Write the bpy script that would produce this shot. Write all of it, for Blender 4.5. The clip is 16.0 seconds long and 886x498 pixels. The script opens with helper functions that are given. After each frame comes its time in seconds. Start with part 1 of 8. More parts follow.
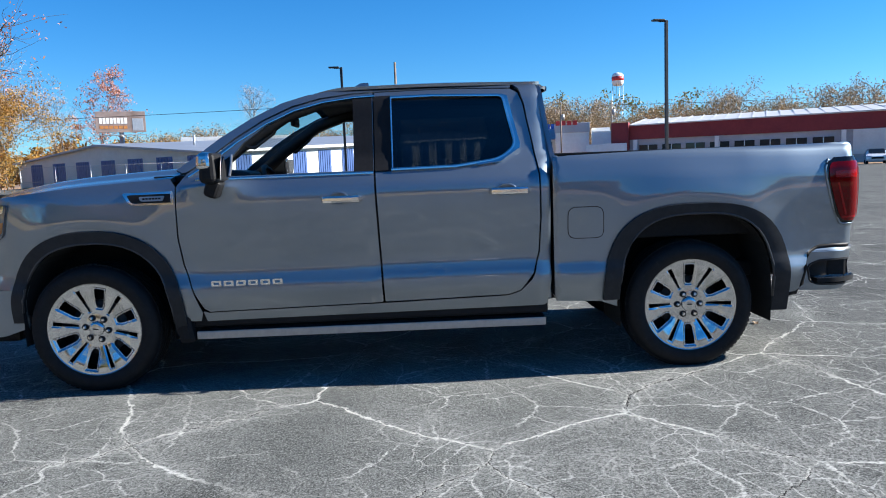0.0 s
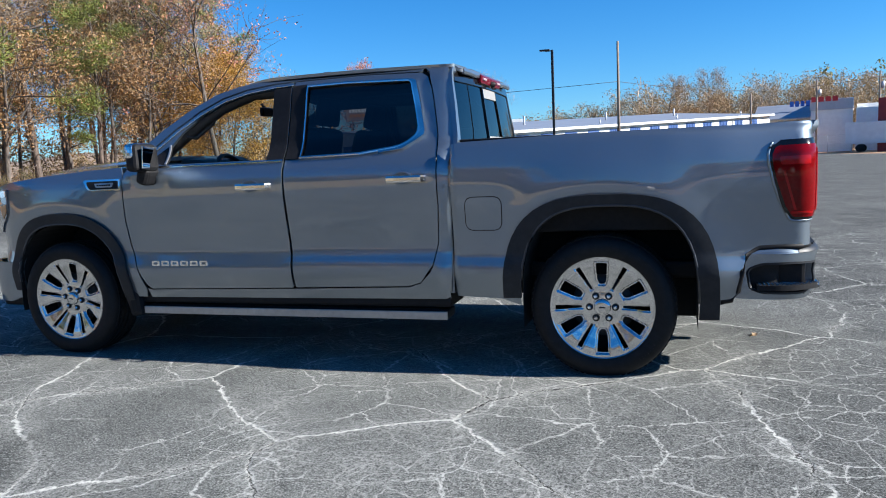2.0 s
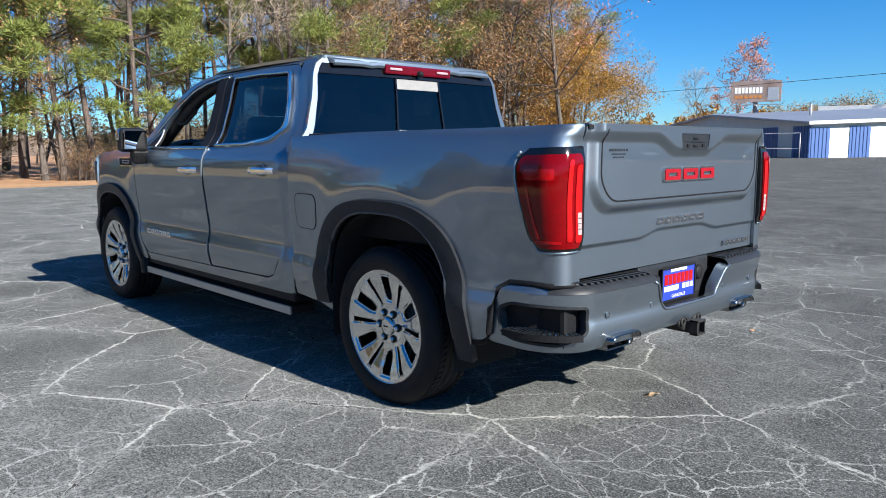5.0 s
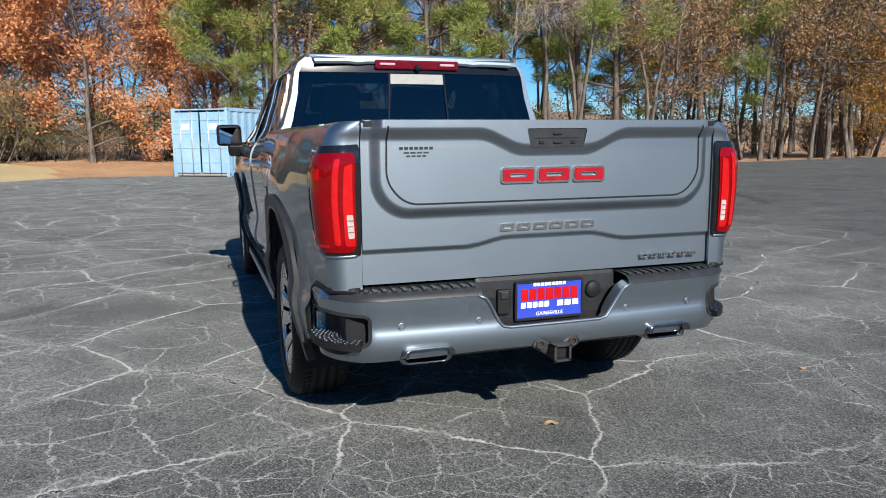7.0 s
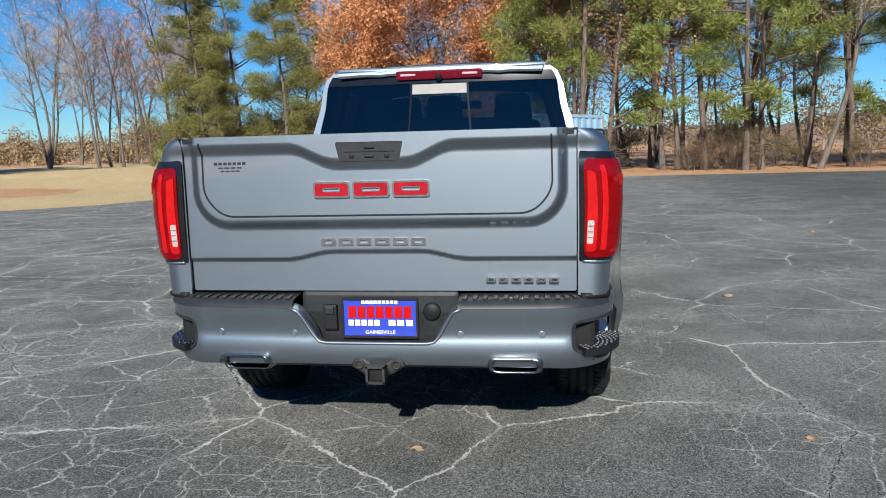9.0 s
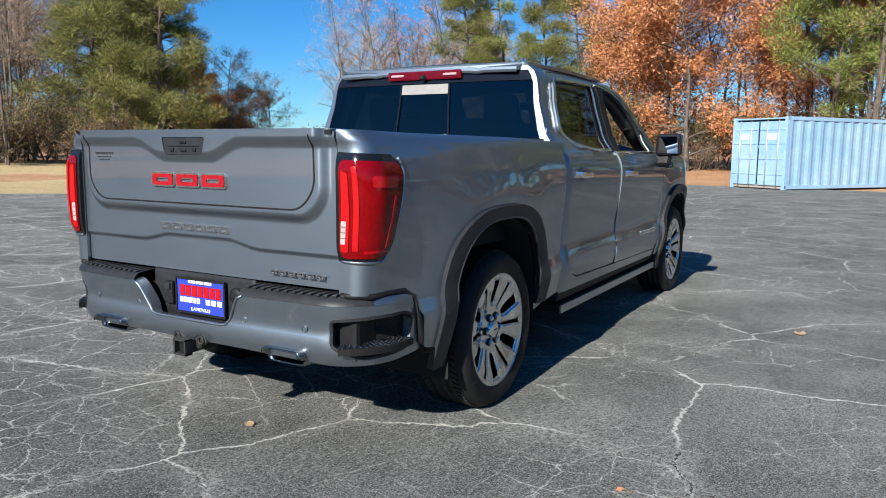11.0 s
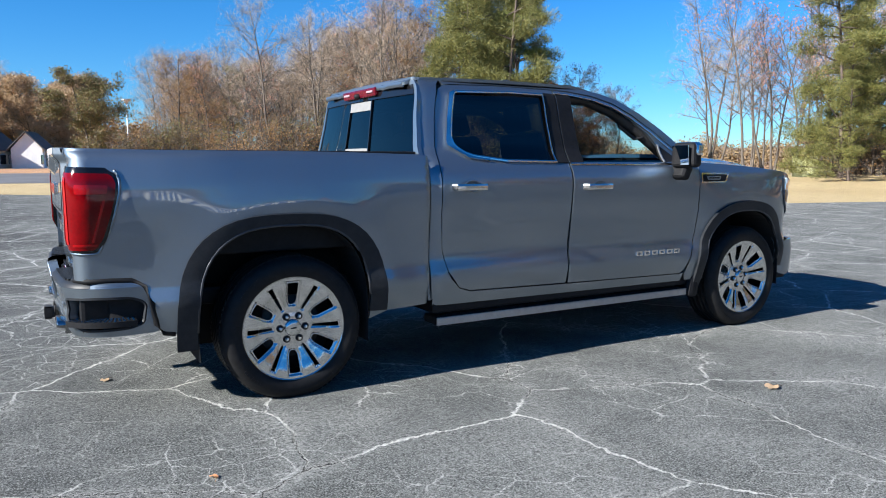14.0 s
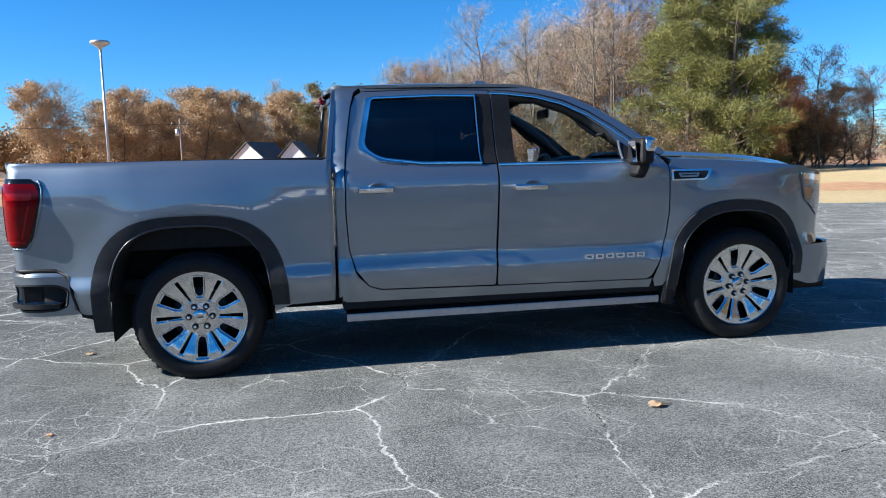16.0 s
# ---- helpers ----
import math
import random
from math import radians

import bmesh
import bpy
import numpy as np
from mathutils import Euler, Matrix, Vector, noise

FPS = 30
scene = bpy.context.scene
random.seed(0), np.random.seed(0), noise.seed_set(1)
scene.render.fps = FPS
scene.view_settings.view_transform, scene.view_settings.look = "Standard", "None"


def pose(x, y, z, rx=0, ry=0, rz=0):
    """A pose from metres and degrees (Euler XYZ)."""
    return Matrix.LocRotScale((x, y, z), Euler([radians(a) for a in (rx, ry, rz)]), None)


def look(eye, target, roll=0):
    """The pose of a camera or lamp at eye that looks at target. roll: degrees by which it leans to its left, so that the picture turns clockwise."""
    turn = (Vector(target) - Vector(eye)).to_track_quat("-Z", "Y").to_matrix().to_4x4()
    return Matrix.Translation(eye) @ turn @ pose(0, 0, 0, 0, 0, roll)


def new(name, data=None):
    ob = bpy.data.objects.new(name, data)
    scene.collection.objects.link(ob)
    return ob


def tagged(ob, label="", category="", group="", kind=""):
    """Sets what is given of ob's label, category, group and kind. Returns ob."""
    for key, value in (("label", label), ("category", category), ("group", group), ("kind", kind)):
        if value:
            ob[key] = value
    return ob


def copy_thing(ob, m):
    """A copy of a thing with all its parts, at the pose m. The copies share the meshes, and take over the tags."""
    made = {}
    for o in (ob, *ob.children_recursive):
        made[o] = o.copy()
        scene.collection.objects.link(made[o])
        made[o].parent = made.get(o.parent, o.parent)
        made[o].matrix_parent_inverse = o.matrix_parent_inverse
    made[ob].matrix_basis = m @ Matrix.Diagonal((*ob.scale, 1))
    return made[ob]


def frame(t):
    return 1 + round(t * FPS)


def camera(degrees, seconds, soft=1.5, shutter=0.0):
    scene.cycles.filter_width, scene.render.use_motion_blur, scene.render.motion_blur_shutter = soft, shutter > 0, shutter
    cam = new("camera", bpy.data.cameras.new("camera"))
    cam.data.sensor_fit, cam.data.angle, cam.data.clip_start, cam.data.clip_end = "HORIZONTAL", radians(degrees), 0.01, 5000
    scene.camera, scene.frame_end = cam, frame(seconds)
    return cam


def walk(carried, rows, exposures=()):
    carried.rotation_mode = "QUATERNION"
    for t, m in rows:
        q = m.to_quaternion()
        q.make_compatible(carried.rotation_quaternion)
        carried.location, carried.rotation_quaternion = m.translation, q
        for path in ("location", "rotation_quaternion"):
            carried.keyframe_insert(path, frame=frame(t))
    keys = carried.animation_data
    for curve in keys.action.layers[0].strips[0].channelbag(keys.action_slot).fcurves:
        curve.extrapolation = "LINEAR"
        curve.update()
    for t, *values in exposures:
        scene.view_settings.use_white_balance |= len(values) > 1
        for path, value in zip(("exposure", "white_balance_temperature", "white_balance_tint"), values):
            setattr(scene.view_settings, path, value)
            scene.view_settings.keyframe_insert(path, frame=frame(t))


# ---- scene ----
cam = camera(62.3, 16.0, soft=1.0)
PATH = [
    (0, (0.232, -5.514, 1.325), (0.27, -3.527, 1.101), -2.2),
    (0.5, (0.73, -5.571, 1.317), (0.608, -3.587, 1.09), -2.3),
    (1, (1.237, -5.455, 1.291), (0.955, -3.488, 1.061), -2.4),
    (1.5, (1.762, -5.332, 1.273), (1.323, -3.395, 1.037), -2.5),
    (2, (2.26, -5.109, 1.264), (1.66, -3.216, 1.023), -2.6),
    (2.5, (2.741, -4.904, 1.272), (1.981, -3.07, 1.025), -2.5),
    (3, (3.195, -4.65, 1.269), (2.279, -2.89, 1.019), -2.2),
    (3.5, (3.605, -4.348, 1.288), (2.545, -2.672, 1.031), -1.8),
    (4, (4.029, -4.032, 1.289), (2.835, -2.449, 1.027), -1.2),
    (4.5, (4.381, -3.628, 1.286), (3.058, -2.152, 1.019), -0.6),
    (5, (4.737, -3.23, 1.283), (3.287, -1.879, 1.015), -0.2),
    (5.2, (4.846, -3.069, 1.279), (3.346, -1.773, 1.016), 0.0),
    (7.3, (5.775, -1.098, 1.318), (3.859, -0.601, 1.028), -0.7),
    (7.5, (5.812, -0.907, 1.323), (3.875, -0.497, 1.039), -0.8),
    (8, (5.871, -0.383, 1.327), (3.898, -0.209, 1.05), -1.3),
    (8.5, (5.908, 0.151, 1.324), (3.927, 0.093, 1.053), -1.5),
    (9, (5.809, 0.683, 1.321), (3.847, 0.401, 1.048), -1.5),
    (9.2, (5.786, 0.878, 1.333), (3.839, 0.511, 1.059), -1.2),
    (11.3, (5.039, 2.846, 1.305), (3.386, 1.751, 1.044), 0.4),
    (11.5, (4.93, 3.009, 1.321), (3.317, 1.854, 1.064), 0.3),
    (12, (4.662, 3.446, 1.324), (3.159, 2.152, 1.068), 0.3),
    (12.5, (4.305, 3.824, 1.311), (2.922, 2.4, 1.061), 0.1),
    (13, (3.967, 4.208, 1.309), (2.709, 2.673, 1.066), -0.0),
    (13.5, (3.563, 4.535, 1.307), (2.436, 2.9, 1.066), 0.0),
    (14, (3.143, 4.862, 1.317), (2.157, 3.138, 1.081), 0.0),
    (14.5, (2.695, 5.158, 1.312), (1.853, 3.358, 1.083), -0.1),
    (15, (2.212, 5.373, 1.319), (1.522, 3.51, 1.09), -0.4),
    (15.5, (1.715, 5.593, 1.324), (1.184, 3.679, 1.095), -0.9),
    (16, (1.195, 5.719, 1.314), (0.829, 3.767, 1.084), -1.5),
]
walk(cam, [(t, look(eye, target, roll)) for t, eye, target, roll in PATH],
     [(0, 1.30, 6280, 10), (3.5, 1.27, 6250, 10), (5.5, 1.07, 6330, 10), (7.5, 0.77, 6500, 10), (9.2, 0.74, 6500, 10), (11.0, 0.94, 6500, 10), (12.5, 1.13, 6450, 10), (14.0, 1.27, 6200, 10), (16, 1.33, 6150, 10)])

# ---------------------------------------------------------------- world, sun
SUN_AZ, SUN_EL = 2.2, 29.5
world = bpy.data.worlds.new("world")
scene.world = world
world.use_nodes = True
wt = world.node_tree
sky = wt.nodes.new("ShaderNodeTexSky")
sky.sky_type = "NISHITA"
sky.sun_disc = False
sky.sun_elevation = radians(SUN_EL)
sky.sun_rotation = radians(90 - SUN_AZ)
sky.altitude, sky.air_density, sky.dust_density, sky.ozone_density = 200, 1.0, 0.0, 3.0
wt.nodes["Background"].inputs["Strength"].default_value = 0.050
rich = wt.nodes.new("ShaderNodeHueSaturation")
rich.inputs["Saturation"].default_value = 1.12
cool = wt.nodes.new("ShaderNodeMix")
cool.data_type, cool.blend_type = "RGBA", "MULTIPLY"
cool.inputs[0].default_value = 1.0
cool.inputs[7].default_value = (0.60, 0.96, 1.33, 1)
wt.links.new(sky.outputs["Color"], cool.inputs[6])
wt.links.new(cool.outputs[2], rich.inputs["Color"])
wt.links.new(rich.outputs["Color"], wt.nodes["Background"].inputs["Color"])
sun_data = bpy.data.lights.new("sun", "SUN")
sun_data.energy, sun_data.angle, sun_data.color = 5.0, radians(0.53), (1.0, 0.957, 0.88)
sun = new("sun", sun_data)
sun.matrix_world = look((60 * math.cos(radians(SUN_AZ)), 60 * math.sin(radians(SUN_AZ)), 60 * math.tan(radians(SUN_EL))), (0, 0, 0))


# ---------------------------------------------------------------- materials
class Mat:
    """A small builder of node materials."""

    def __init__(self, name, base=(0.5, 0.5, 0.5), rough=0.5, metal=0.0, **more):
        self.m = bpy.data.materials.new(name)
        self.m.use_nodes = True
        self.t = self.m.node_tree
        self.b = self.t.nodes["Principled BSDF"]
        self.b.inputs["Base Color"].default_value = (*base, 1)
        self.b.inputs["Roughness"].default_value = rough
        self.b.inputs["Metallic"].default_value = metal
        for key, value in more.items():
            self.b.inputs[key.replace("_", " ")].default_value = value

    def node(self, kind, **values):
        n = self.t.nodes.new("ShaderNode" + kind)
        for key, value in values.items():
            if key in n.inputs:
                n.inputs[key].default_value = value
        return n

    def link(self, a, b):
        self.t.links.new(a, b)

    def coords(self):
        return self.node("TexCoord").outputs["Object"]

    def noise(self, scale, detail=4, rough=0.6, vec=None, distort=0.0):
        n = self.node("TexNoise", Scale=scale, Detail=detail, Roughness=rough, Distortion=distort)
        self.link(vec or self.coords(), n.inputs["Vector"])
        return n.outputs["Fac"]

    def ramp(self, fac, stops):
        r = self.node("ValToRGB")
        while len(r.color_ramp.elements) < len(stops):
            r.color_ramp.elements.new(0.5)
        for e, (p, c) in zip(r.color_ramp.elements, stops):
            e.position, e.color = p, (*c, 1) if len(c) == 3 else c
        self.link(fac, r.inputs["Fac"])
        return r.outputs["Color"]

    def mix(self, fac, a, b, mode="MIX"):
        n = self.t.nodes.new("ShaderNodeMix")
        n.data_type, n.blend_type = "RGBA", mode
        for sock, v in ((n.inputs[0], fac), (n.inputs[6], a), (n.inputs[7], b)):
            if isinstance(v, (int, float)):
                sock.default_value = v
            elif isinstance(v, tuple):
                sock.default_value = (*v, 1)
            else:
                self.link(v, sock)
        return n.outputs[2]

    def math(self, op, a, b=0.0):
        n = self.t.nodes.new("ShaderNodeMath")
        n.operation = op
        for sock, v in zip(n.inputs, (a, b)):
            if isinstance(v, (int, float)):
                sock.default_value = v
            else:
                self.link(v, sock)
        return n.outputs[0]

    def color(self, sock):
        self.link(sock, self.b.inputs["Base Color"])
        return self

    def rough(self, sock):
        self.link(sock, self.b.inputs["Roughness"])
        return self

    def bump(self, height, strength=0.3, dist=0.01):
        n = self.node("Bump", Strength=strength, Distance=dist)
        self.link(height, n.inputs["Height"])
        self.link(n.outputs["Normal"], self.b.inputs["Normal"])
        return self


def varied(name, a, b, scale, rough=0.7, metal=0.0, bump=0.0, dist=0.01, **more):
    """A material whose colour drifts between a and b at two scales."""
    m = Mat(name, a, rough, metal, **more)
    n1, n2 = m.noise(scale), m.noise(scale * 7, 3)
    f = m.math("ADD", m.math("MULTIPLY", n1, 0.65), m.math("MULTIPLY", n2, 0.35))
    m.color(m.ramp(f, [(0.36, a), (0.64, b)]))
    if bump:
        m.bump(n2, bump, dist)
    return m.m


def paint_material():
    m = Mat("grey_metallic_paint", (0.25, 0.265, 0.285), 0.40, 0.94)
    m.b.inputs["Coat Weight"].default_value = 1.0
    m.b.inputs["Specular Tint"].default_value = (0.26, 0.28, 0.31, 1)
    m.b.inputs["Coat Roughness"].default_value = 0.03
    m.b.inputs["Coat IOR"].default_value = 1.95
    fl = m.noise(900, 2)
    m.color(m.ramp(fl, [(0.3, (0.154, 0.187, 0.217)), (0.7, (0.214, 0.258, 0.300))]))
    dust = m.noise(3.0, 5)
    m.rough(m.ramp(dust, [(0.3, (0.47, 0.47, 0.47)), (0.8, (0.51, 0.51, 0.51))]))
    return m.m


def glass_material(name, tint, gloss=1.0):
    m = bpy.data.materials.new(name)
    m.use_nodes = True
    t = m.node_tree
    t.nodes.clear()
    out = t.nodes.new("ShaderNodeOutputMaterial")
    tr, gl, mx, fr, pw, sc = (t.nodes.new("ShaderNode" + k) for k in ("BsdfTransparent", "BsdfGlossy", "MixShader", "LayerWeight", "Math", "Math"))
    tr.inputs["Color"].default_value = (*tint, 1)
    gl.inputs["Roughness"].default_value = 0.01
    fr.inputs["Blend"].default_value = 0.5
    pw.operation, sc.operation = "POWER", "MULTIPLY_ADD"
    pw.inputs[1].default_value = 5.0
    sc.inputs[1].default_value, sc.inputs[2].default_value = 0.92, 0.065
    t.links.new(fr.outputs["Facing"], pw.inputs[0])
    t.links.new(pw.outputs[0], sc.inputs[0])
    t.links.new(sc.outputs[0], mx.inputs[0])
    t.links.new(tr.outputs[0], mx.inputs[1])
    t.links.new(gl.outputs[0], mx.inputs[2])
    t.links.new(mx.outputs[0], out.inputs["Surface"])
    return m


def asphalt_material():
    m = Mat("cracked_asphalt", (0.12, 0.12, 0.122), 0.95, Specular_IOR_Level=0.15)
    co = m.coords()

    def warped(vec, scale, amount, detail, rough):
        w = m.node("TexNoise", Scale=scale, Detail=detail, Roughness=rough)
        m.link(vec, w.inputs["Vector"])
        a = m.t.nodes.new("ShaderNodeVectorMath")
        a.operation = "MULTIPLY_ADD"
        m.link(w.outputs["Color"], a.inputs[0])
        a.inputs[1].default_value = (amount, amount, 0)
        m.link(vec, a.inputs[2])
        return a.outputs[0]

    wv = warped(warped(co, 0.55, 0.75, 2, 0.5), 5.0, 0.17, 7, 0.78)
    flake = warped(warped(co, 0.8, 0.5, 2, 0.5), 9.0, 0.10, 6, 0.8)

    def cells(scale, vec):
        v = m.node("TexVoronoi", Scale=scale)
        v.feature, v.voronoi_dimensions = "DISTANCE_TO_EDGE", "2D"
        m.link(vec, v.inputs["Vector"])
        return m.math("DIVIDE", v.outputs["Distance"], scale)

    def line(dist, width, soft=0.3):
        return m.ramp(m.math("DIVIDE", dist, width), [(soft, (1, 1, 1)), (1.0, (0, 0, 0))])

    def gate(fac, a, b, top=1.0):
        return m.ramp(fac, [(a, (0, 0, 0)), (b, (top, top, top))])

    def both(*facs):
        out = facs[0]
        for f in facs[1:]:
            out = m.mix(1.0, out, f, "MULTIPLY")
        return out

    def width(grow, cut, least):
        return m.math("MULTIPLY", m.math("MAXIMUM", m.math("ADD", uneven, -cut), least), grow)

    big, mid, fine = cells(0.80, wv), cells(2.05, warped(wv, 2.0, 0.22, 3, 0.6)), cells(4.8, flake)
    hair = cells(11.0, flake)
    # the side that the lot's traffic uses has wider cracks
    place = m.node("SeparateXYZ")
    m.link(warped(co, 0.3, 2.5, 3, 0.5), place.inputs[0])
    used = m.ramp(m.math("MULTIPLY", m.math("ADD", place.outputs[1], -1.5), -0.4), [(0.0, (0, 0, 0)), (1.0, (1, 1, 1))])
    uneven = m.math("ADD", m.noise(4.2, 5, 0.75), m.math("MULTIPLY", used, 0.075))
    blotch = m.noise(0.42, 4, 0.6)
    grain = m.noise(120, 4, 0.85)
    speck = m.noise(48, 4, 0.85)
    # asphalt is darker behind the parked place and on the lot's far side
    xyz = m.node("SeparateXYZ")
    m.link(warped(co, 0.25, 3.0, 3, 0.5), xyz.inputs[0])
    far_side = m.math("ADD", m.math("MULTIPLY", m.math("ADD", xyz.outputs[1], -5.5), 0.28), 0.0)
    behind = m.math("MULTIPLY", m.math("ADD", xyz.outputs[0], -3.2), 0.55)
    dark_zone = m.ramp(m.math("MAXIMUM", far_side, behind), [(0.0, (0, 0, 0)), (1.0, (1, 1, 1))])
    lively = m.mix(m.math("MULTIPLY", far_side, 0.6), (1.0, 1.0, 1.0), (0.25, 0.25, 0.25))
    # chalky cracks, of uneven width and strength
    c1 = both(line(big, width(0.042, 0.25, 0.04)), gate(m.noise(0.55, 2), 0.33, 0.45), lively)
    c2 = both(line(mid, width(0.027, 0.28, 0.03)), gate(m.math("ADD", m.noise(0.75, 3), m.math("MULTIPLY", used, 0.07)), 0.46, 0.57, 0.9), lively)
    c3 = both(line(fine, width(0.018, 0.32, 0.01)), gate(m.math("ADD", m.noise(0.9, 3), m.math("MULTIPLY", used, 0.015)), 0.47, 0.58, 0.8), lively)
    c4 = both(line(hair, width(0.010, 0.36, 0.01)), gate(m.noise(1.0, 3), 0.48, 0.58, 0.6), lively)
    halo = both(m.ramp(m.math("DIVIDE", big, 0.12), [(0.0, (1, 1, 1)), (1.0, (0, 0, 0))]), gate(m.math("ADD", m.noise(1.6, 4, 0.7), m.math("MULTIPLY", used, 0.10)), 0.46, 0.66), lively)
    core = both(line(big, 0.0060, 0.5), gate(m.noise(0.8, 2), 0.47, 0.53))
    base = m.ramp(blotch, [(0.28, (0.060, 0.063, 0.063)), (0.50, (0.094, 0.098, 0.097)), (0.72, (0.130, 0.135, 0.132))])
    base = m.mix(dark_zone, base, m.mix(1.0, base, (0.52, 0.52, 0.53), "MULTIPLY"))
    base = m.mix(1.0, base, m.ramp(grain, [(0.36, (0.06, 0.06, 0.06)), (0.5, (0.86, 0.86, 0.86)), (0.64, (2.6, 2.6, 2.6))]), "MULTIPLY")
    base = m.mix(1.0, base, m.ramp(m.noise(30, 3, 0.8), [(0.36, (0.66, 0.66, 0.66)), (0.64, (1.36, 1.36, 1.36))]), "MULTIPLY")
    worn = both(gate(m.noise(1.1, 6, 0.75), 0.42, 0.70, 0.80), gate(speck, 0.44, 0.58), m.mix(dark_zone, (1.0, 1.0, 1.0), (0.5, 0.5, 0.5)))
    base = m.mix(worn, base, (0.34, 0.34, 0.335))
    base = m.mix(both(halo, gate(speck, 0.42, 0.60, 0.6)), base, (0.42, 0.42, 0.41))
    fleck, pit = m.noise(85, 2, 0.6), m.noise(55, 2, 0.5)
    base = m.mix(gate(fleck, 0.575, 0.645, 0.6), base, (0.33, 0.335, 0.33))
    base = m.mix(m.ramp(pit, [(0.30, (0.7, 0.7, 0.7)), (0.40, (0, 0, 0))]), base, (0.03, 0.03, 0.031))
    base = m.mix(c4, base, (0.40, 0.40, 0.39))
    base = m.mix(c3, base, (0.44, 0.44, 0.43))
    base = m.mix(both(c2, gate(speck, 0.34, 0.54, 0.9)), base, (0.50, 0.50, 0.485))
    base = m.mix(both(c1, gate(speck, 0.30, 0.52, 0.95)), base, (0.58, 0.58, 0.56))
    base = m.mix(core, base, (0.02, 0.02, 0.02))
    m.color(m.mix(1.0, base, (1.03, 1.03, 0.985), "MULTIPLY"))
    h = m.math("SUBTRACT", m.math("ADD", m.math("MULTIPLY", grain, 0.5), m.math("MULTIPLY", speck, 0.4)), m.math("MULTIPLY", c1, 0.7))
    m.bump(h, 0.8, 0.008)
    return m.m


def leaf_material(name, stops, rough=0.6):
    m = Mat(name, stops[0], rough)
    g = m.t.nodes.new("ShaderNodeNewGeometry")
    n = len(stops)
    m.color(m.ramp(g.outputs["Random Per Island"], [(i / max(n - 1, 1), c) for i, c in enumerate(stops)]))
    m.b.inputs["Subsurface Weight"].default_value = 0.0
    t = m.t
    tl = t.nodes.new("ShaderNodeBsdfTranslucent")
    mx = t.nodes.new("ShaderNodeMixShader")
    mx.inputs[0].default_value = 0.18
    t.links.new(m.b.inputs["Base Color"].links[0].from_socket, tl.inputs["Color"])
    t.links.new(m.b.outputs[0], mx.inputs[1])
    t.links.new(tl.outputs[0], mx.inputs[2])
    t.links.new(mx.outputs[0], t.nodes["Material Output"].inputs["Surface"])
    return m.m


PAINT = paint_material()
ASPHALT = asphalt_material()
DARK_CHROME = varied("dark_chrome", (0.20, 0.20, 0.205), (0.30, 0.30, 0.30), 20, 0.14, 1.0)
BLACK_PLASTIC = varied("black_plastic", (0.007, 0.007, 0.008), (0.013, 0.013, 0.014), 40, 0.55, 0, 0.15, 0.001, Specular_IOR_Level=0.2)
TRIM_GREY = varied("charcoal_trim", (0.016, 0.0175, 0.020), (0.025, 0.027, 0.030), 20, 0.45, 0, 0, 0.01, Specular_IOR_Level=0.22)
SATIN_BLACK = varied("satin_black_trim", (0.03, 0.032, 0.036), (0.045, 0.047, 0.052), 20, 0.32, 0, Specular_IOR_Level=0.5)
RUBBER = varied("tyre_rubber", (0.008, 0.008, 0.0085), (0.014, 0.014, 0.0145), 30, 0.62, 0, 0.2, 0.002, Specular_IOR_Level=0.22)
CHROME = varied("chrome", (0.68, 0.67, 0.66), (0.76, 0.75, 0.74), 12, 0.16, 1.0)
ALU = varied("polished_aluminium", (0.56, 0.565, 0.57), (0.66, 0.665, 0.67), 12, 0.15, 1.0)
SATIN = varied("satin_aluminium", (0.34, 0.345, 0.35), (0.42, 0.42, 0.43), 25, 0.38, 0.8)
STEEL_DARK = varied("dark_steel", (0.018, 0.018, 0.018), (0.045, 0.042, 0.04), 18, 0.6, 0.4, 0.2, 0.002)
INTERIOR = varied("dark_leather", (0.014, 0.014, 0.015), (0.028, 0.027, 0.027), 60, 0.55, 0, 0.2, 0.001)
HEADLINER = varied("grey_headliner", (0.06, 0.06, 0.065), (0.08, 0.08, 0.085), 80, 0.9)
TINT = glass_material("privacy_glass", (0.085, 0.092, 0.098))
CLEAR = glass_material("clear_glass", (0.82, 0.88, 0.86))
RED_LENS = varied("red_lens", (0.12, 0.0008, 0.002), (0.18, 0.001, 0.0025), 9, 0.06, 0, Coat_Weight=0.0, Specular_IOR_Level=0.28)
RED_BRIGHT = varied("bright_red_lens", (0.32, 0.004, 0.005), (0.42, 0.006, 0.007), 30, 0.15, 0, Coat_Weight=0.2, Specular_IOR_Level=0.3)
RED_BADGE = varied("red_enamel", (0.22, 0.006, 0.012), (0.30, 0.010, 0.018), 20, 0.2, Specular_IOR_Level=0.25)
MAROON = varied("maroon_lens", (0.085, 0.003, 0.010), (0.12, 0.005, 0.014), 20, 0.1, Specular_IOR_Level=0.3)
PALE_RED = varied("clear_lamp_end", (0.36, 0.22, 0.24), (0.46, 0.32, 0.34), 30, 0.15)
RED_MID = varied("red_lens_bar", (0.28, 0.002, 0.004), (0.38, 0.003, 0.005), 30, 0.15, 0, Coat_Weight=0.2, Specular_IOR_Level=0.3)
GLOSS_BLACK = varied("gloss_black", (0.006, 0.006, 0.007), (0.009, 0.009, 0.010), 20, 0.12)
WHITE_LENS = varied("reverse_lamp", (0.30, 0.22, 0.21), (0.46, 0.38, 0.36), 60, 0.15)
LINER = varied("black_felt_liner", (0.005, 0.005, 0.005), (0.009, 0.009, 0.009), 30, 0.95)
